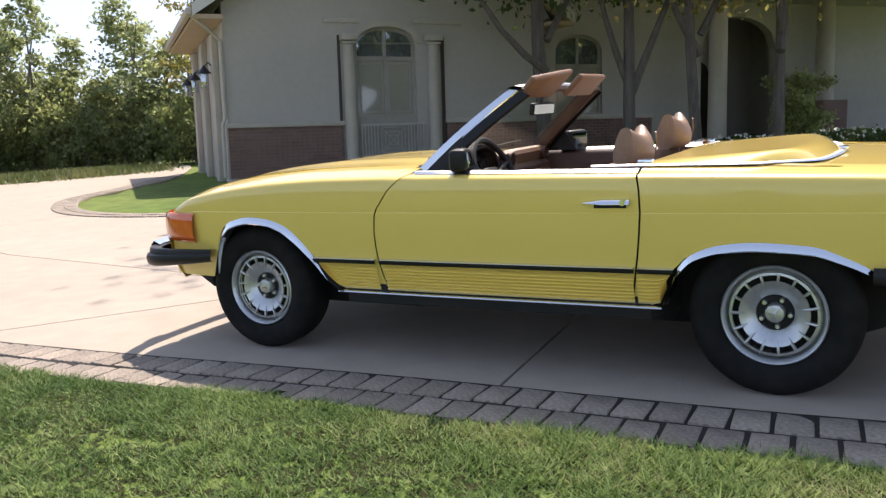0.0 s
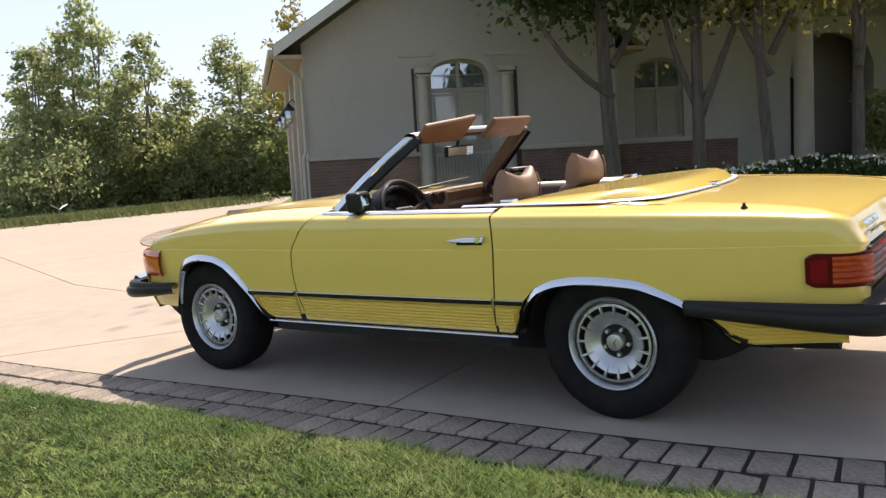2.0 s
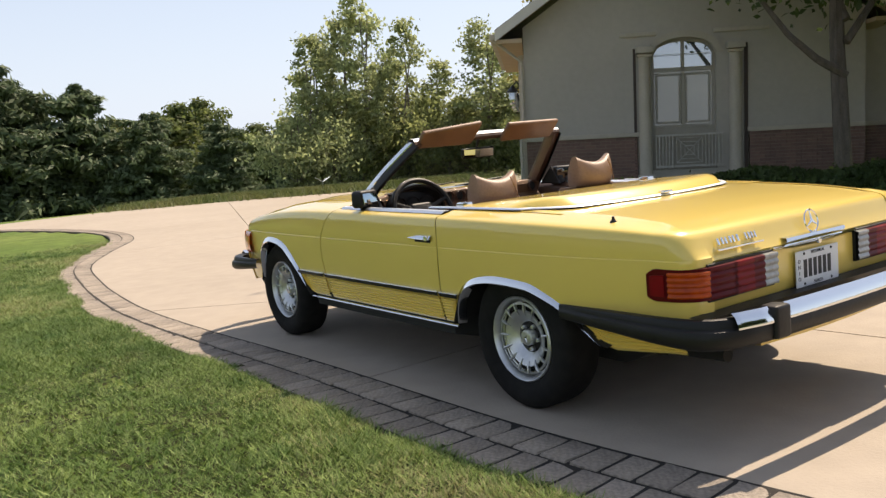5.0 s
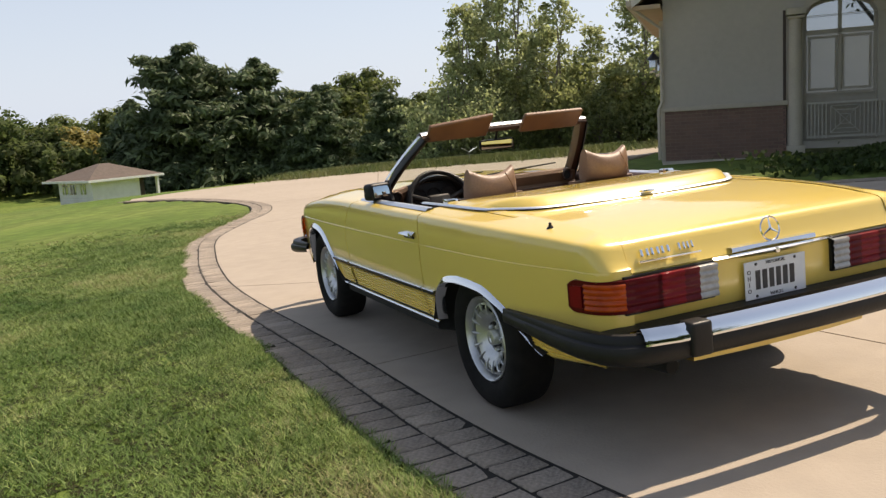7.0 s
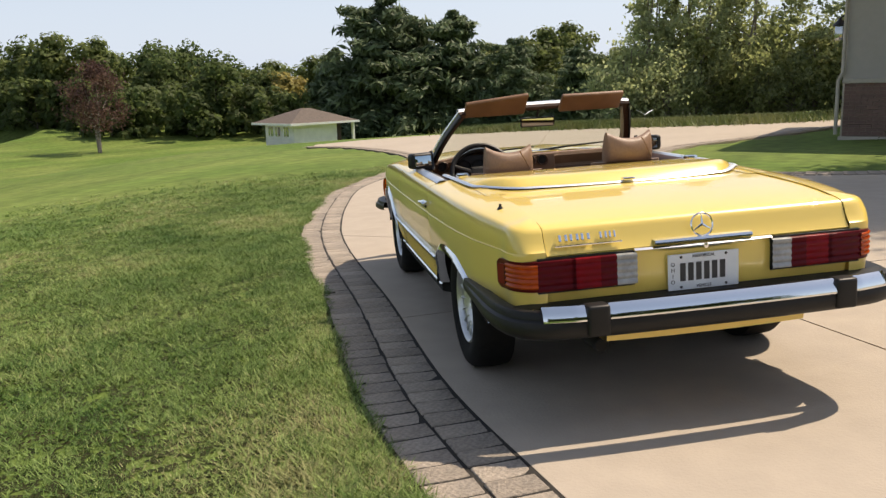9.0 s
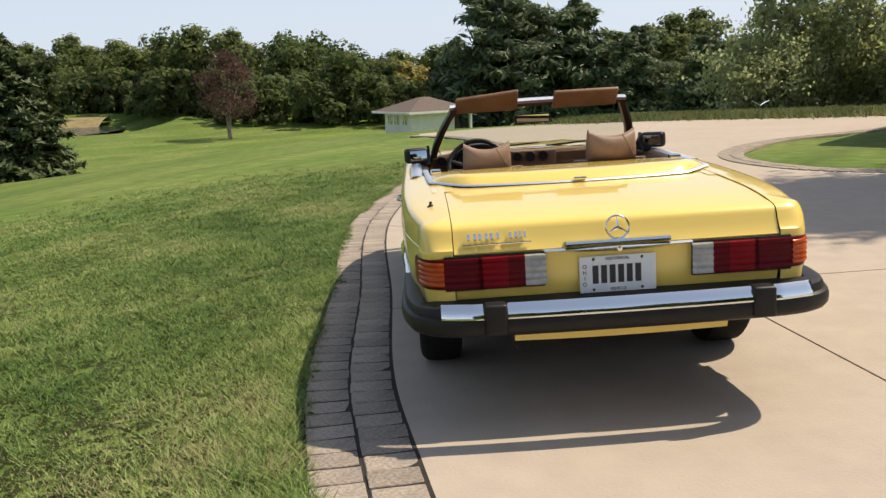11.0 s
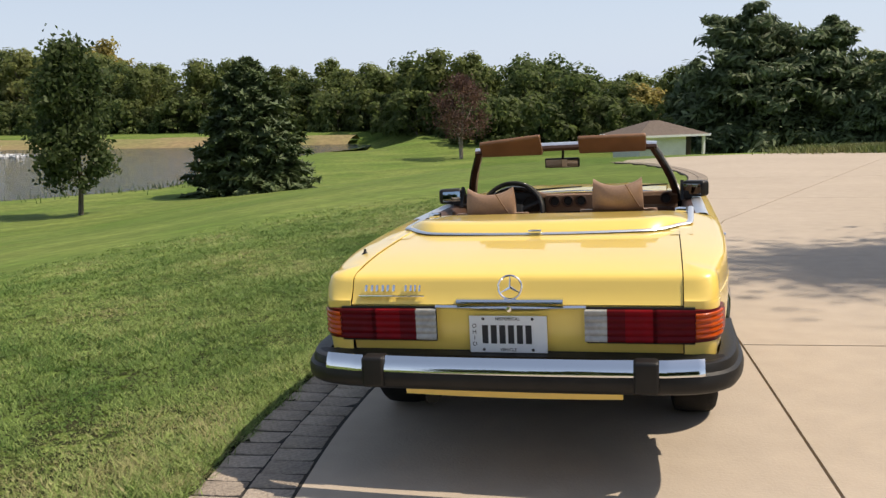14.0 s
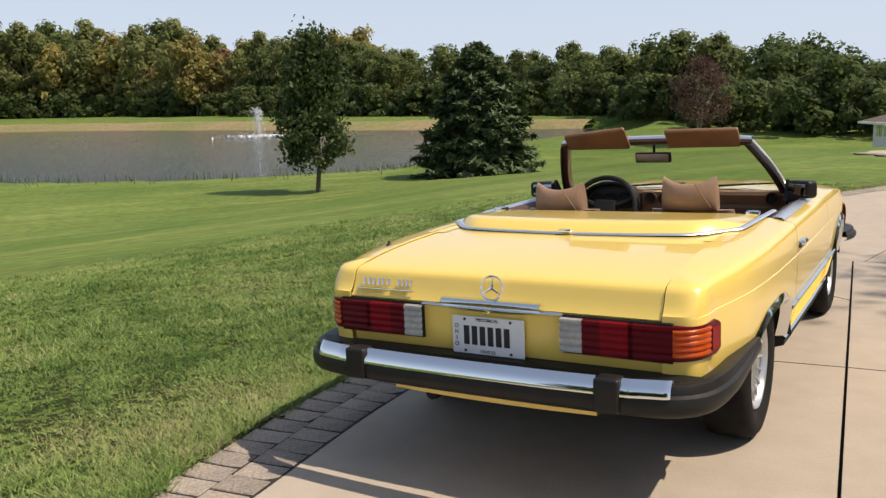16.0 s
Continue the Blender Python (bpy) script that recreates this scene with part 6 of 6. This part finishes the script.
# understorey along the foot of the woods
shrub = broadleaf("shrub", 4.2, 6.5, 0.0, 1500, 0.38, M["leaf_deep"], M["bark"], 31, "dark shrubs filling the edge of the woods", "shrub", clumps=26, shape=0.4, clump=0.12)
f_ = True
for k, (x, y) in enumerate(line):
    for j in range(2):
        put(shrub, x + rng.uniform(-3, 3), y - 3.2 + rng.uniform(-2, 1.5), rng.uniform(0.7, 1.15), rng.uniform(0, 6.28), first=f_)
        f_ = False

# birches and brush on the far side of the drive
bir = [broadleaf("birch_tree", 8.0, 3.5, 1.8, 3300, 0.125, M["leaf_pale"], M["pale_bark"], 41, "slender grey-green birch with thin crown", clumps=50, trunk=0.09, stems=2, open_=0.75, shape=0.6),
       broadleaf("birch_tree", 7.0, 3.2, 1.4, 2900, 0.125, M["leaf_pale"], M["pale_bark"], 42, "thin-leaved birch at the drive's far edge", clumps=42, trunk=0.08, stems=2, open_=0.75, shape=0.55),
       broadleaf("birch_tree", 8.2, 3.0, 2.4, 1150, 0.12, M["leaf_gold"], M["pale_bark"], 45, "half-bare birch with yellowing leaves", clumps=30, trunk=0.09, stems=3, open_=0.7, shape=0.6)]
brush = broadleaf("brush", 3.7, 4.2, 0.1, 3800, 0.12, M["leaf"], M["pale_bark"], 43, "leggy yellow-green brush below the birches", "shrub", clumps=60, trunk=0.05, stems=5, open_=0.5, shape=0.45)
brush2 = broadleaf("brush", 3.4, 3.9, 0.1, 3400, 0.12, M["leaf_pale"], M["pale_bark"], 44, "pale grey-green brush below the birches", "shrub", clumps=52, trunk=0.05, stems=5, open_=0.5, shape=0.45)
used = set()
for k, (az, d, kind, tall) in enumerate(((27.9, 36, 1, 6.4), (28.6, 38, 0, 6.6), (31.2, 36, 0, 8.0), (30.2, 37, 1, 7.2), (34.3, 35.5, 1, 6.6), (33.0, 38, 0, 5.6), (36.6, 36, 1, 4.9), (39.4, 35, 0, 6.1), (40.6, 37, 1, 5.5), (43.6, 34, 2, 7.3), (44.4, 36, 2, 6.2), (42.2, 36, 1, 4.8), (47.5, 35, 0, 7.0), (51, 35, 1, 6.6))):
    s = tall / (8.0, 7.0, 8.2)[kind]
    put(bir[kind], -3.6 + d * math.sin(radians(az)), -3.4 + d * math.cos(radians(az)), s, k * 1.3, first=kind not in used, wide=1.0)
    used.add(kind)
for k in range(20):
    az, d = radians(27.2 + 1.25 * k + rng.uniform(-0.4, 0.4)), 34.5 + rng.uniform(-1.2, 2.2)
    put(brush if k % 2 else brush2, -3.6 + d * math.sin(az), -3.4 + d * math.cos(az), rng.uniform(0.62, 1.0), k * 0.9, first=k in (0, 1))

# shade trees before the house
sh1 = broadleaf("shade_tree", 12.8, 5.8, 3.9, 38000, 0.11, M["leaf_dark"], M["bark"], 51, "grey-barked shade tree with a low leaning branch before the house", clumps=95, trunk=0.17, shape=0.5, shift=(-1.6, 0.7),
                forks=((1.9, radians(140), radians(48), 3.0, 0.085), (2.5, radians(-30), radians(58), 2.4, 0.08), (2.9, radians(100), radians(62), 2.6, 0.08)))
put(sh1, 12.24, 4.63, 1.0, 0.0, first=True)
sh = broadleaf("shade_tree", 12.0, 6.4, 3.7, 28000, 0.11, M["leaf_dark"], M["bark"], 52, "grey-barked forked shade tree before the house front", clumps=80, trunk=0.14, shape=0.5,
               forks=((1.3, radians(-45), radians(66), 3.0, 0.10), (1.5, radians(135), radians(72), 3.0, 0.09), (2.6, radians(40), radians(60), 2.2, 0.07)))
put(sh, 12.95, 3.13, 0.98, 0.0, first=True)
put(sh, 17.8, -3.0, 0.98, 5.0)
sh3 = broadleaf("shade_tree", 11.5, 6.6, 3.6, 25000, 0.105, M["leaf_gold"], M["bark"], 53, "shade tree with yellowing leaves before the porch", clumps=80, trunk=0.125, shape=0.5,
                forks=((2.0, radians(-50), radians(60), 2.6, 0.09), (2.4, radians(120), radians(65), 2.4, 0.08)))
put(sh3, 13.34, 1.84, 1.0, 3.3, first=True)
put(sh3, 14.15, 0.45, 1.0, 1.1)

# woods behind the camera, seen only in reflections
for k in range(18):
    a = radians(100 + k * 13.8)
    r_ = 62 + rng.uniform(-6, 10)
    if -160 < (math.degrees(a + 1.2) + 180) % 360 - 180 < -8:
        continue
    put(far[k % 4], -5 + r_ * math.cos(a + 1.2), -8 + r_ * math.sin(a + 1.2), rng.uniform(0.7, 1.0), k)


# unseen trees added behind the camera to darken what the driver's mirror reflects
back_tree = broadleaf("woodland_tree", 12, 10, 0.3, 2600, 0.7, M["leaf_dark"], M["bark"], 16, "dense dark unseen tree behind the camera, added for the mirror reflection", clumps=46, shape=0.45, clump=0.15)
for k in range(9):
    a = radians(-90 - 14 + 5.4 * k)
    r_ = 44 + 6 * (k % 2)
    put(back_tree, r_ * math.cos(a), -4 + r_ * math.sin(a), rng.uniform(1.25, 1.5), k * 1.7, first=k == 0, wide=1.1)


# ---- border plants, fountain, ornament ----
rng = np.random.default_rng(77)


def band_points(path, width, n, h):
    path = np.array(path, float)
    s = np.r_[0, np.cumsum(np.linalg.norm(np.diff(path, axis=0), axis=1))]
    q = rng.uniform(0, s[-1], n)
    x = np.interp(q, s, path[:, 0]) + rng.normal(size=n) * width * 0.4
    y = np.interp(q, s, path[:, 1]) + rng.normal(size=n) * width * 0.4
    lump = 0.65 + 0.35 * np.sin(x * 2.1 + 0.5) * np.sin(y * 1.7)
    z = ground_z(x, y) + h * lump * rng.uniform(0.05, 1, n) ** 0.6
    return np.stack([x, y, z], 1)


bed = [(8.6, 5.6), (9.6, 4.6), (11.6, 2.6), (13.6, 0.0), (15.8, -3.2), (18, -6)]
gc = cards("ground_cover", band_points(bed, 1.5, 26000, 0.42), 0.075, M["leaf_dark"], seed=7)
tagged(gc, "low dark green ground cover along the house bed", "ground cover", kind="stuff")
fl = cards("flowers", band_points([(11.4, 2.7), (13.6, 0.0), (15.8, -3.2)], 1.3, 1100, 0.36) + (0, 0, 0.12), 0.07, M["flower"], seed=8, aspect=1.1)
tagged(fl, "small white flowers among the ground cover", "flowers", kind="stuff")
sh2 = broadleaf("bush", 1.7, 1.7, 0.0, 5200, 0.075, M["leaf"], M["bark"], 61, "rounded green bush by the porch pier", "bush", clumps=30, shape=0.4)
put(sh2, 18.6, 0.4, 0.9, first=True)

# coarse grass strip beyond the drive
strip_path = [(5.6, 26.8), (7.6, 26.2), (10.9, 23.6), (12.6, 21.4), (15.2, 20.0)]
n = 42000
base = band_points(strip_path, 1.7, n, 0.0)
ang = rng.uniform(0, 6.28, n)
hgt = rng.uniform(0.10, 0.30, n)
out = rng.uniform(0.05, 0.3, n)
tip = base + np.stack([np.cos(ang) * out, np.sin(ang) * out, hgt], 1)
wd = np.stack([-np.sin(ang), np.cos(ang), 0 * ang], 1) * 0.018
v = np.stack([base - wd, base + wd, tip], 1).reshape(-1, 3)


def tri_mesh(name, v, material):
    n = len(v) // 3
    me = bpy.data.meshes.new(name)
    me.vertices.add(3 * n)
    me.vertices.foreach_set("co", np.ascontiguousarray(v).ravel())
    me.loops.add(3 * n)
    me.loops.foreach_set("vertex_index", np.arange(3 * n, dtype=np.int32))
    me.polygons.add(n)
    me.polygons.foreach_set("loop_start", np.arange(0, 3 * n, 3, dtype=np.int32))
    me.update()
    me.validate()
    me.materials.append(material)
    return new(name, me)


tagged(tri_mesh("border_grass", v, M["rough_grass"]), "strip of tall coarse grass edging the drive", "grass", kind="stuff")

# fountain
fx, fy = -67.5, 70.0
pts = []
for k in range(46):
    a = rng.uniform(0, 6.28)
    vx, vz = rng.uniform(0.02, 0.85), rng.uniform(6.2, 8.1)
    for t in np.linspace(0, 2 * vz / 9.8, 70):
        pts.append((fx + math.cos(a) * vx * t, fy + math.sin(a) * vx * t, POND_Z + vz * t - 4.9 * t * t))
pts = np.array(pts) + rng.normal(size=(len(pts), 3)) * 0.03
tagged(cards("fountain", pts, 0.05, M["spray"], seed=9, aspect=2.0, up=1.0), "tall white fountain spray rising from the pond", "fountain")
foam = np.stack([fx + rng.normal(size=700) * 1.7, fy + rng.normal(size=700) * 1.7, np.full(700, POND_Z + 0.02)], 1)
tagged(cards("foam", foam, 0.16, M["spray"], seed=10, up=3.0), "pale ring of splashes on the water", "splash", kind="stuff")

# shore weeds
v = []
for x, y in POND:
    if y < 44 and x > -60:
        for k in range(26):
            bx, by = x + rng.normal() * 0.9, y + rng.normal() * 0.9
            bz = float(ground_z(bx, by))
            if bz < POND_Z - 0.1:
                continue
            a = rng.uniform(0, 6.28)
            h = rng.uniform(0.15, 0.6)
            v += [(bx - 0.03, by, bz), (bx + 0.03, by, bz), (bx + 0.12 * math.cos(a), by + 0.12 * math.sin(a), bz + h)]
tagged(tri_mesh("shore_weeds", np.array(v), M["blade"]), "weeds along the near shore of the pond", "weeds", kind="stuff")

# white garden ornament on the strip
orn = empty("garden_ornament", Matrix.Translation((10.6, 22.6, float(ground_z(10.6, 22.6)))), "small white winged garden ornament on a stake", "ornament")
part("stake", tube_bm([(0, 0, -0.1), (0, 0, 0.42)], 0.012, 6), M["iron"], orn)
for sg in (-1, 1):
    part("wing", grid_bm([[(0, 0.03 * t, 0.40), (sg * 0.16, 0.08 * t, 0.50), (sg * 0.30, 0.02 * t, 0.56)] for t in (-1, 0, 1)], thick=0.008), M["spray"], orn)

# ---- lawn blades near the drive: tufts of leaning blades ----
rng = np.random.default_rng(99)
order = np.argsort(edge_in[:, 1])


def waves(x, y, f, seed):
    """A smooth uneven field between 0 and 1."""
    r = np.random.default_rng(seed)
    v = 0
    for k in range(7):
        a, g, ph = r.uniform(0, 6.28), f * r.uniform(0.5, 1.7), r.uniform(0, 6.28)
        v = v + np.sin((x * math.cos(a) + y * math.sin(a)) * g + ph)
    return np.clip(0.5 + v / 7.5, 0, 1)


per = 14
n_t = 105000
dx = 7.5 * rng.uniform(0, 1, n_t) ** 1.7
y = -7.6 + 20.0 * rng.uniform(0, 1, n_t) ** 1.15
keep = rng.uniform(0, 1, n_t) < np.clip((7.5 - dx) / 6.0, 0, 1) ** 1.2 * np.clip((12.5 - y) / 10, 0, 1) ** 1.2
dx, y = dx[keep], y[keep]
x = np.interp(y, edge_in[order, 1], edge_in[order, 0]) - 0.475 - dx + 0.11 * waves(0 * y, y, 4.0, 6) * waves(0 * y, y, 23.0, 7) ** 0.5 * (dx < 0.5)
grow = 1 + np.clip(dx - 1.0, 0, 14) * 0.10 + np.clip(y - 3, 0, 20) * 0.05
lush = waves(x, y, 2.6, 1) * 0.6 + waves(x, y, 9.0, 2) * 0.4
dry = waves(x, y, 3.2, 3) * 0.65 + waves(x, y, 12.0, 4) * 0.35
head = rng.uniform(0, 6.28, len(x))
T = lambda v: np.repeat(v, per)
n = len(x) * per
size = T(rng.uniform(0.7, 1.35, len(x)) * (0.40 + 1.0 * lush) * (1 + 0.35 * (grow - 1)))
ang = T(head) + rng.normal(size=n) * 1.25
length = size * rng.uniform(0.026, 0.066, n)
lift = np.clip(rng.normal(0.80, 0.34, n), 0.12, 1.4)
bx = T(x) + rng.normal(size=n) * 0.028 * T(grow)
by = T(y) + rng.normal(size=n) * 0.028 * T(grow)
bz = ground_z(bx, by) - 0.003
root = np.stack([bx, by, bz], 1)
flat = np.stack([np.cos(ang), np.sin(ang), 0 * ang], 1)
tip = root + flat * (length * np.cos(lift * 0.6))[:, None] + np.array([0, 0, 1]) * (length * np.sin(lift) * 0.78)[:, None]
turn_ = ang + rng.normal(size=n) * 0.5
w = (0.0030 * T(grow) * rng.uniform(0.7, 1.35, n))[:, None]
side_ = np.stack([-np.sin(turn_), np.cos(turn_), 0.25 * rng.normal(size=n)], 1) * w
tri = np.stack([root - side_, root + side_, tip], 1)


# flecks of thatch between the tufts, the shade at the roots put into their colour
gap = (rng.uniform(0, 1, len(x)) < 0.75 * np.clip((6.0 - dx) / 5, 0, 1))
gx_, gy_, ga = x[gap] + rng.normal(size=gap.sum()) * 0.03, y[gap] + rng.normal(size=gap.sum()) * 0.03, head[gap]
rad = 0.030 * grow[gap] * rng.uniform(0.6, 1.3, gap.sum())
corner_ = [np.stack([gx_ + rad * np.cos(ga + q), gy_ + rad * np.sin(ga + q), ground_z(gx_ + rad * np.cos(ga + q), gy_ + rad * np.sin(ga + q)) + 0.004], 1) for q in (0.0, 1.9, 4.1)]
tagged(tri_mesh("thatch", np.stack(corner_, 1).reshape(-1, 3), M["thatch"]), "thatch flecks darkened to stand in for shade between the tufts", "thatch", kind="stuff")

mix_ = rng.uniform(0, 1, n) * 0.42 + T(dry) * 1.0 + T(rng.uniform(-0.14, 0.14, len(x)))
for pick, mt, lab in ((mix_ < 0.77, M["blade"], "dense tufts of dark green lawn grass"), ((mix_ >= 0.77) & (mix_ < 1.08), M["blade_light"], "paler leaning blades in the lawn"), (mix_ >= 1.08, M["straw"], "dry straw-coloured blades in the lawn")):
    tagged(tri_mesh("grass", tri[pick].reshape(-1, 3), mt), lab, "grass", kind="stuff")

# ---- paver border: two courses along the lawn edge, one round the house lawn ----
border = empty("paver_border", label="double course of weathered tan and grey concrete pavers", category="paving", kind="structure")
tang = np.gradient(edge_in, axis=0)
tang /= np.linalg.norm(tang, axis=1, keepdims=True)
left = np.stack([-tang[:, 1], tang[:, 0]], 1)
bed_rows = []
for p, l in zip(edge_in, left):
    bed_rows.append([(p[0] + l[0] * o, p[1] + l[1] * o, drive_z(p[0] + l[0] * o, p[1] + l[1] * o) - 0.0012) for o in (0.0, 0.2, 0.435)])
part("bedding", grid_bm(bed_rows), M["sand"], border, "dark sand in the joints")


def paver_mesh(seed):
    r = np.random.default_rng(seed)
    bm = box_bm(-0.0622, 0.0622, -0.0970, 0.0970, -0.05, 0.0, 0.006, 2)
    for v in bm.verts:
        v.co += Vector(r.normal(size=3)) * 0.0013
    me = bpy.data.meshes.new("paver")
    bm.to_mesh(me)
    bm.free()
    me.polygons.foreach_set("use_smooth", [True] * len(me.polygons))
    me.set_sharp_from_angle(angle=radians(50))
    me.materials.append(M["paver"])
    return me


paver_kinds = [paver_mesh(k) for k in range(5)]
rr_ = random.Random(3)


def lay(p, t, l, o, parent):
    x, y = p[0] + l[0] * o, p[1] + l[1] * o
    ob = new("paver", rr_.choice(paver_kinds))
    ob.parent = parent
    a = math.atan2(t[1], t[0]) + rr_.uniform(-0.025, 0.025)
    ob.matrix_local = Matrix.Translation((x + rr_.uniform(-0.003, 0.003), y, drive_z(x, y) + 0.004 + rr_.uniform(-0.0012, 0.0012))) @ Matrix.Rotation(a, 4, 'Z') @ Matrix.Rotation(rr_.uniform(-0.004, 0.004), 4, 'X')


for course, o in ((0, 0.113), (1, 0.319)):
    for k in range(len(edge_in)):
        if -6.6 < edge_in[k][1] < 13.2:
            lay(edge_in[k] + tang[k] * (0.07 if course else 0.0), tang[k], left[k], o, border)
hb = smooth_path(HOUSE_SIDE[1:10], 0.152)
tg = np.gradient(hb, axis=0)
tg /= np.linalg.norm(tg, axis=1, keepdims=True)
lf = np.stack([-tg[:, 1], tg[:, 0]], 1)
bm = bmesh.new()
for k in range(len(hb)):
    for o in (-0.114, -0.318):
        x, y = hb[k] + lf[k] * o
        r = bmesh.ops.create_cube(bm, size=1)
        bmesh.ops.scale(bm, vec=(0.143, 0.196, 0.05), verts=r["verts"])
        bmesh.ops.transform(bm, matrix=Matrix.Translation((x, y, drive_z(x, y) - 0.012 + rr_.uniform(-0.002, 0.003))) @ Matrix.Rotation(math.atan2(tg[k][1], tg[k][0]), 4, 'Z'), verts=r["verts"])
far_border = part("island_border", bm, M["paver"], smooth=0)
bm = bmesh.new()
for k in range(len(edge_in)):
    if -6.6 < edge_in[k][1] < 13.2:
        continue
    for o in (0.108, 0.315):
        x, y = edge_in[k] + left[k] * o
        r = bmesh.ops.create_cube(bm, size=1)
        bmesh.ops.scale(bm, vec=(0.128, 0.196, 0.05), verts=r["verts"])
        bmesh.ops.transform(bm, matrix=Matrix.Translation((x, y, drive_z(x, y) - 0.019 + rr_.uniform(-0.003, 0.003))) @ Matrix.Rotation(math.atan2(tang[k][1], tang[k][0]), 4, 'Z'), verts=r["verts"])
edge_border = part("border_ends", bm, M["paver"], smooth=0)
tagged(edge_border, "pavers running on along the curved lawn edge", "paving", kind="stuff")
tagged(far_border, "curved course of tan pavers round the house lawn", "paving", kind="stuff")
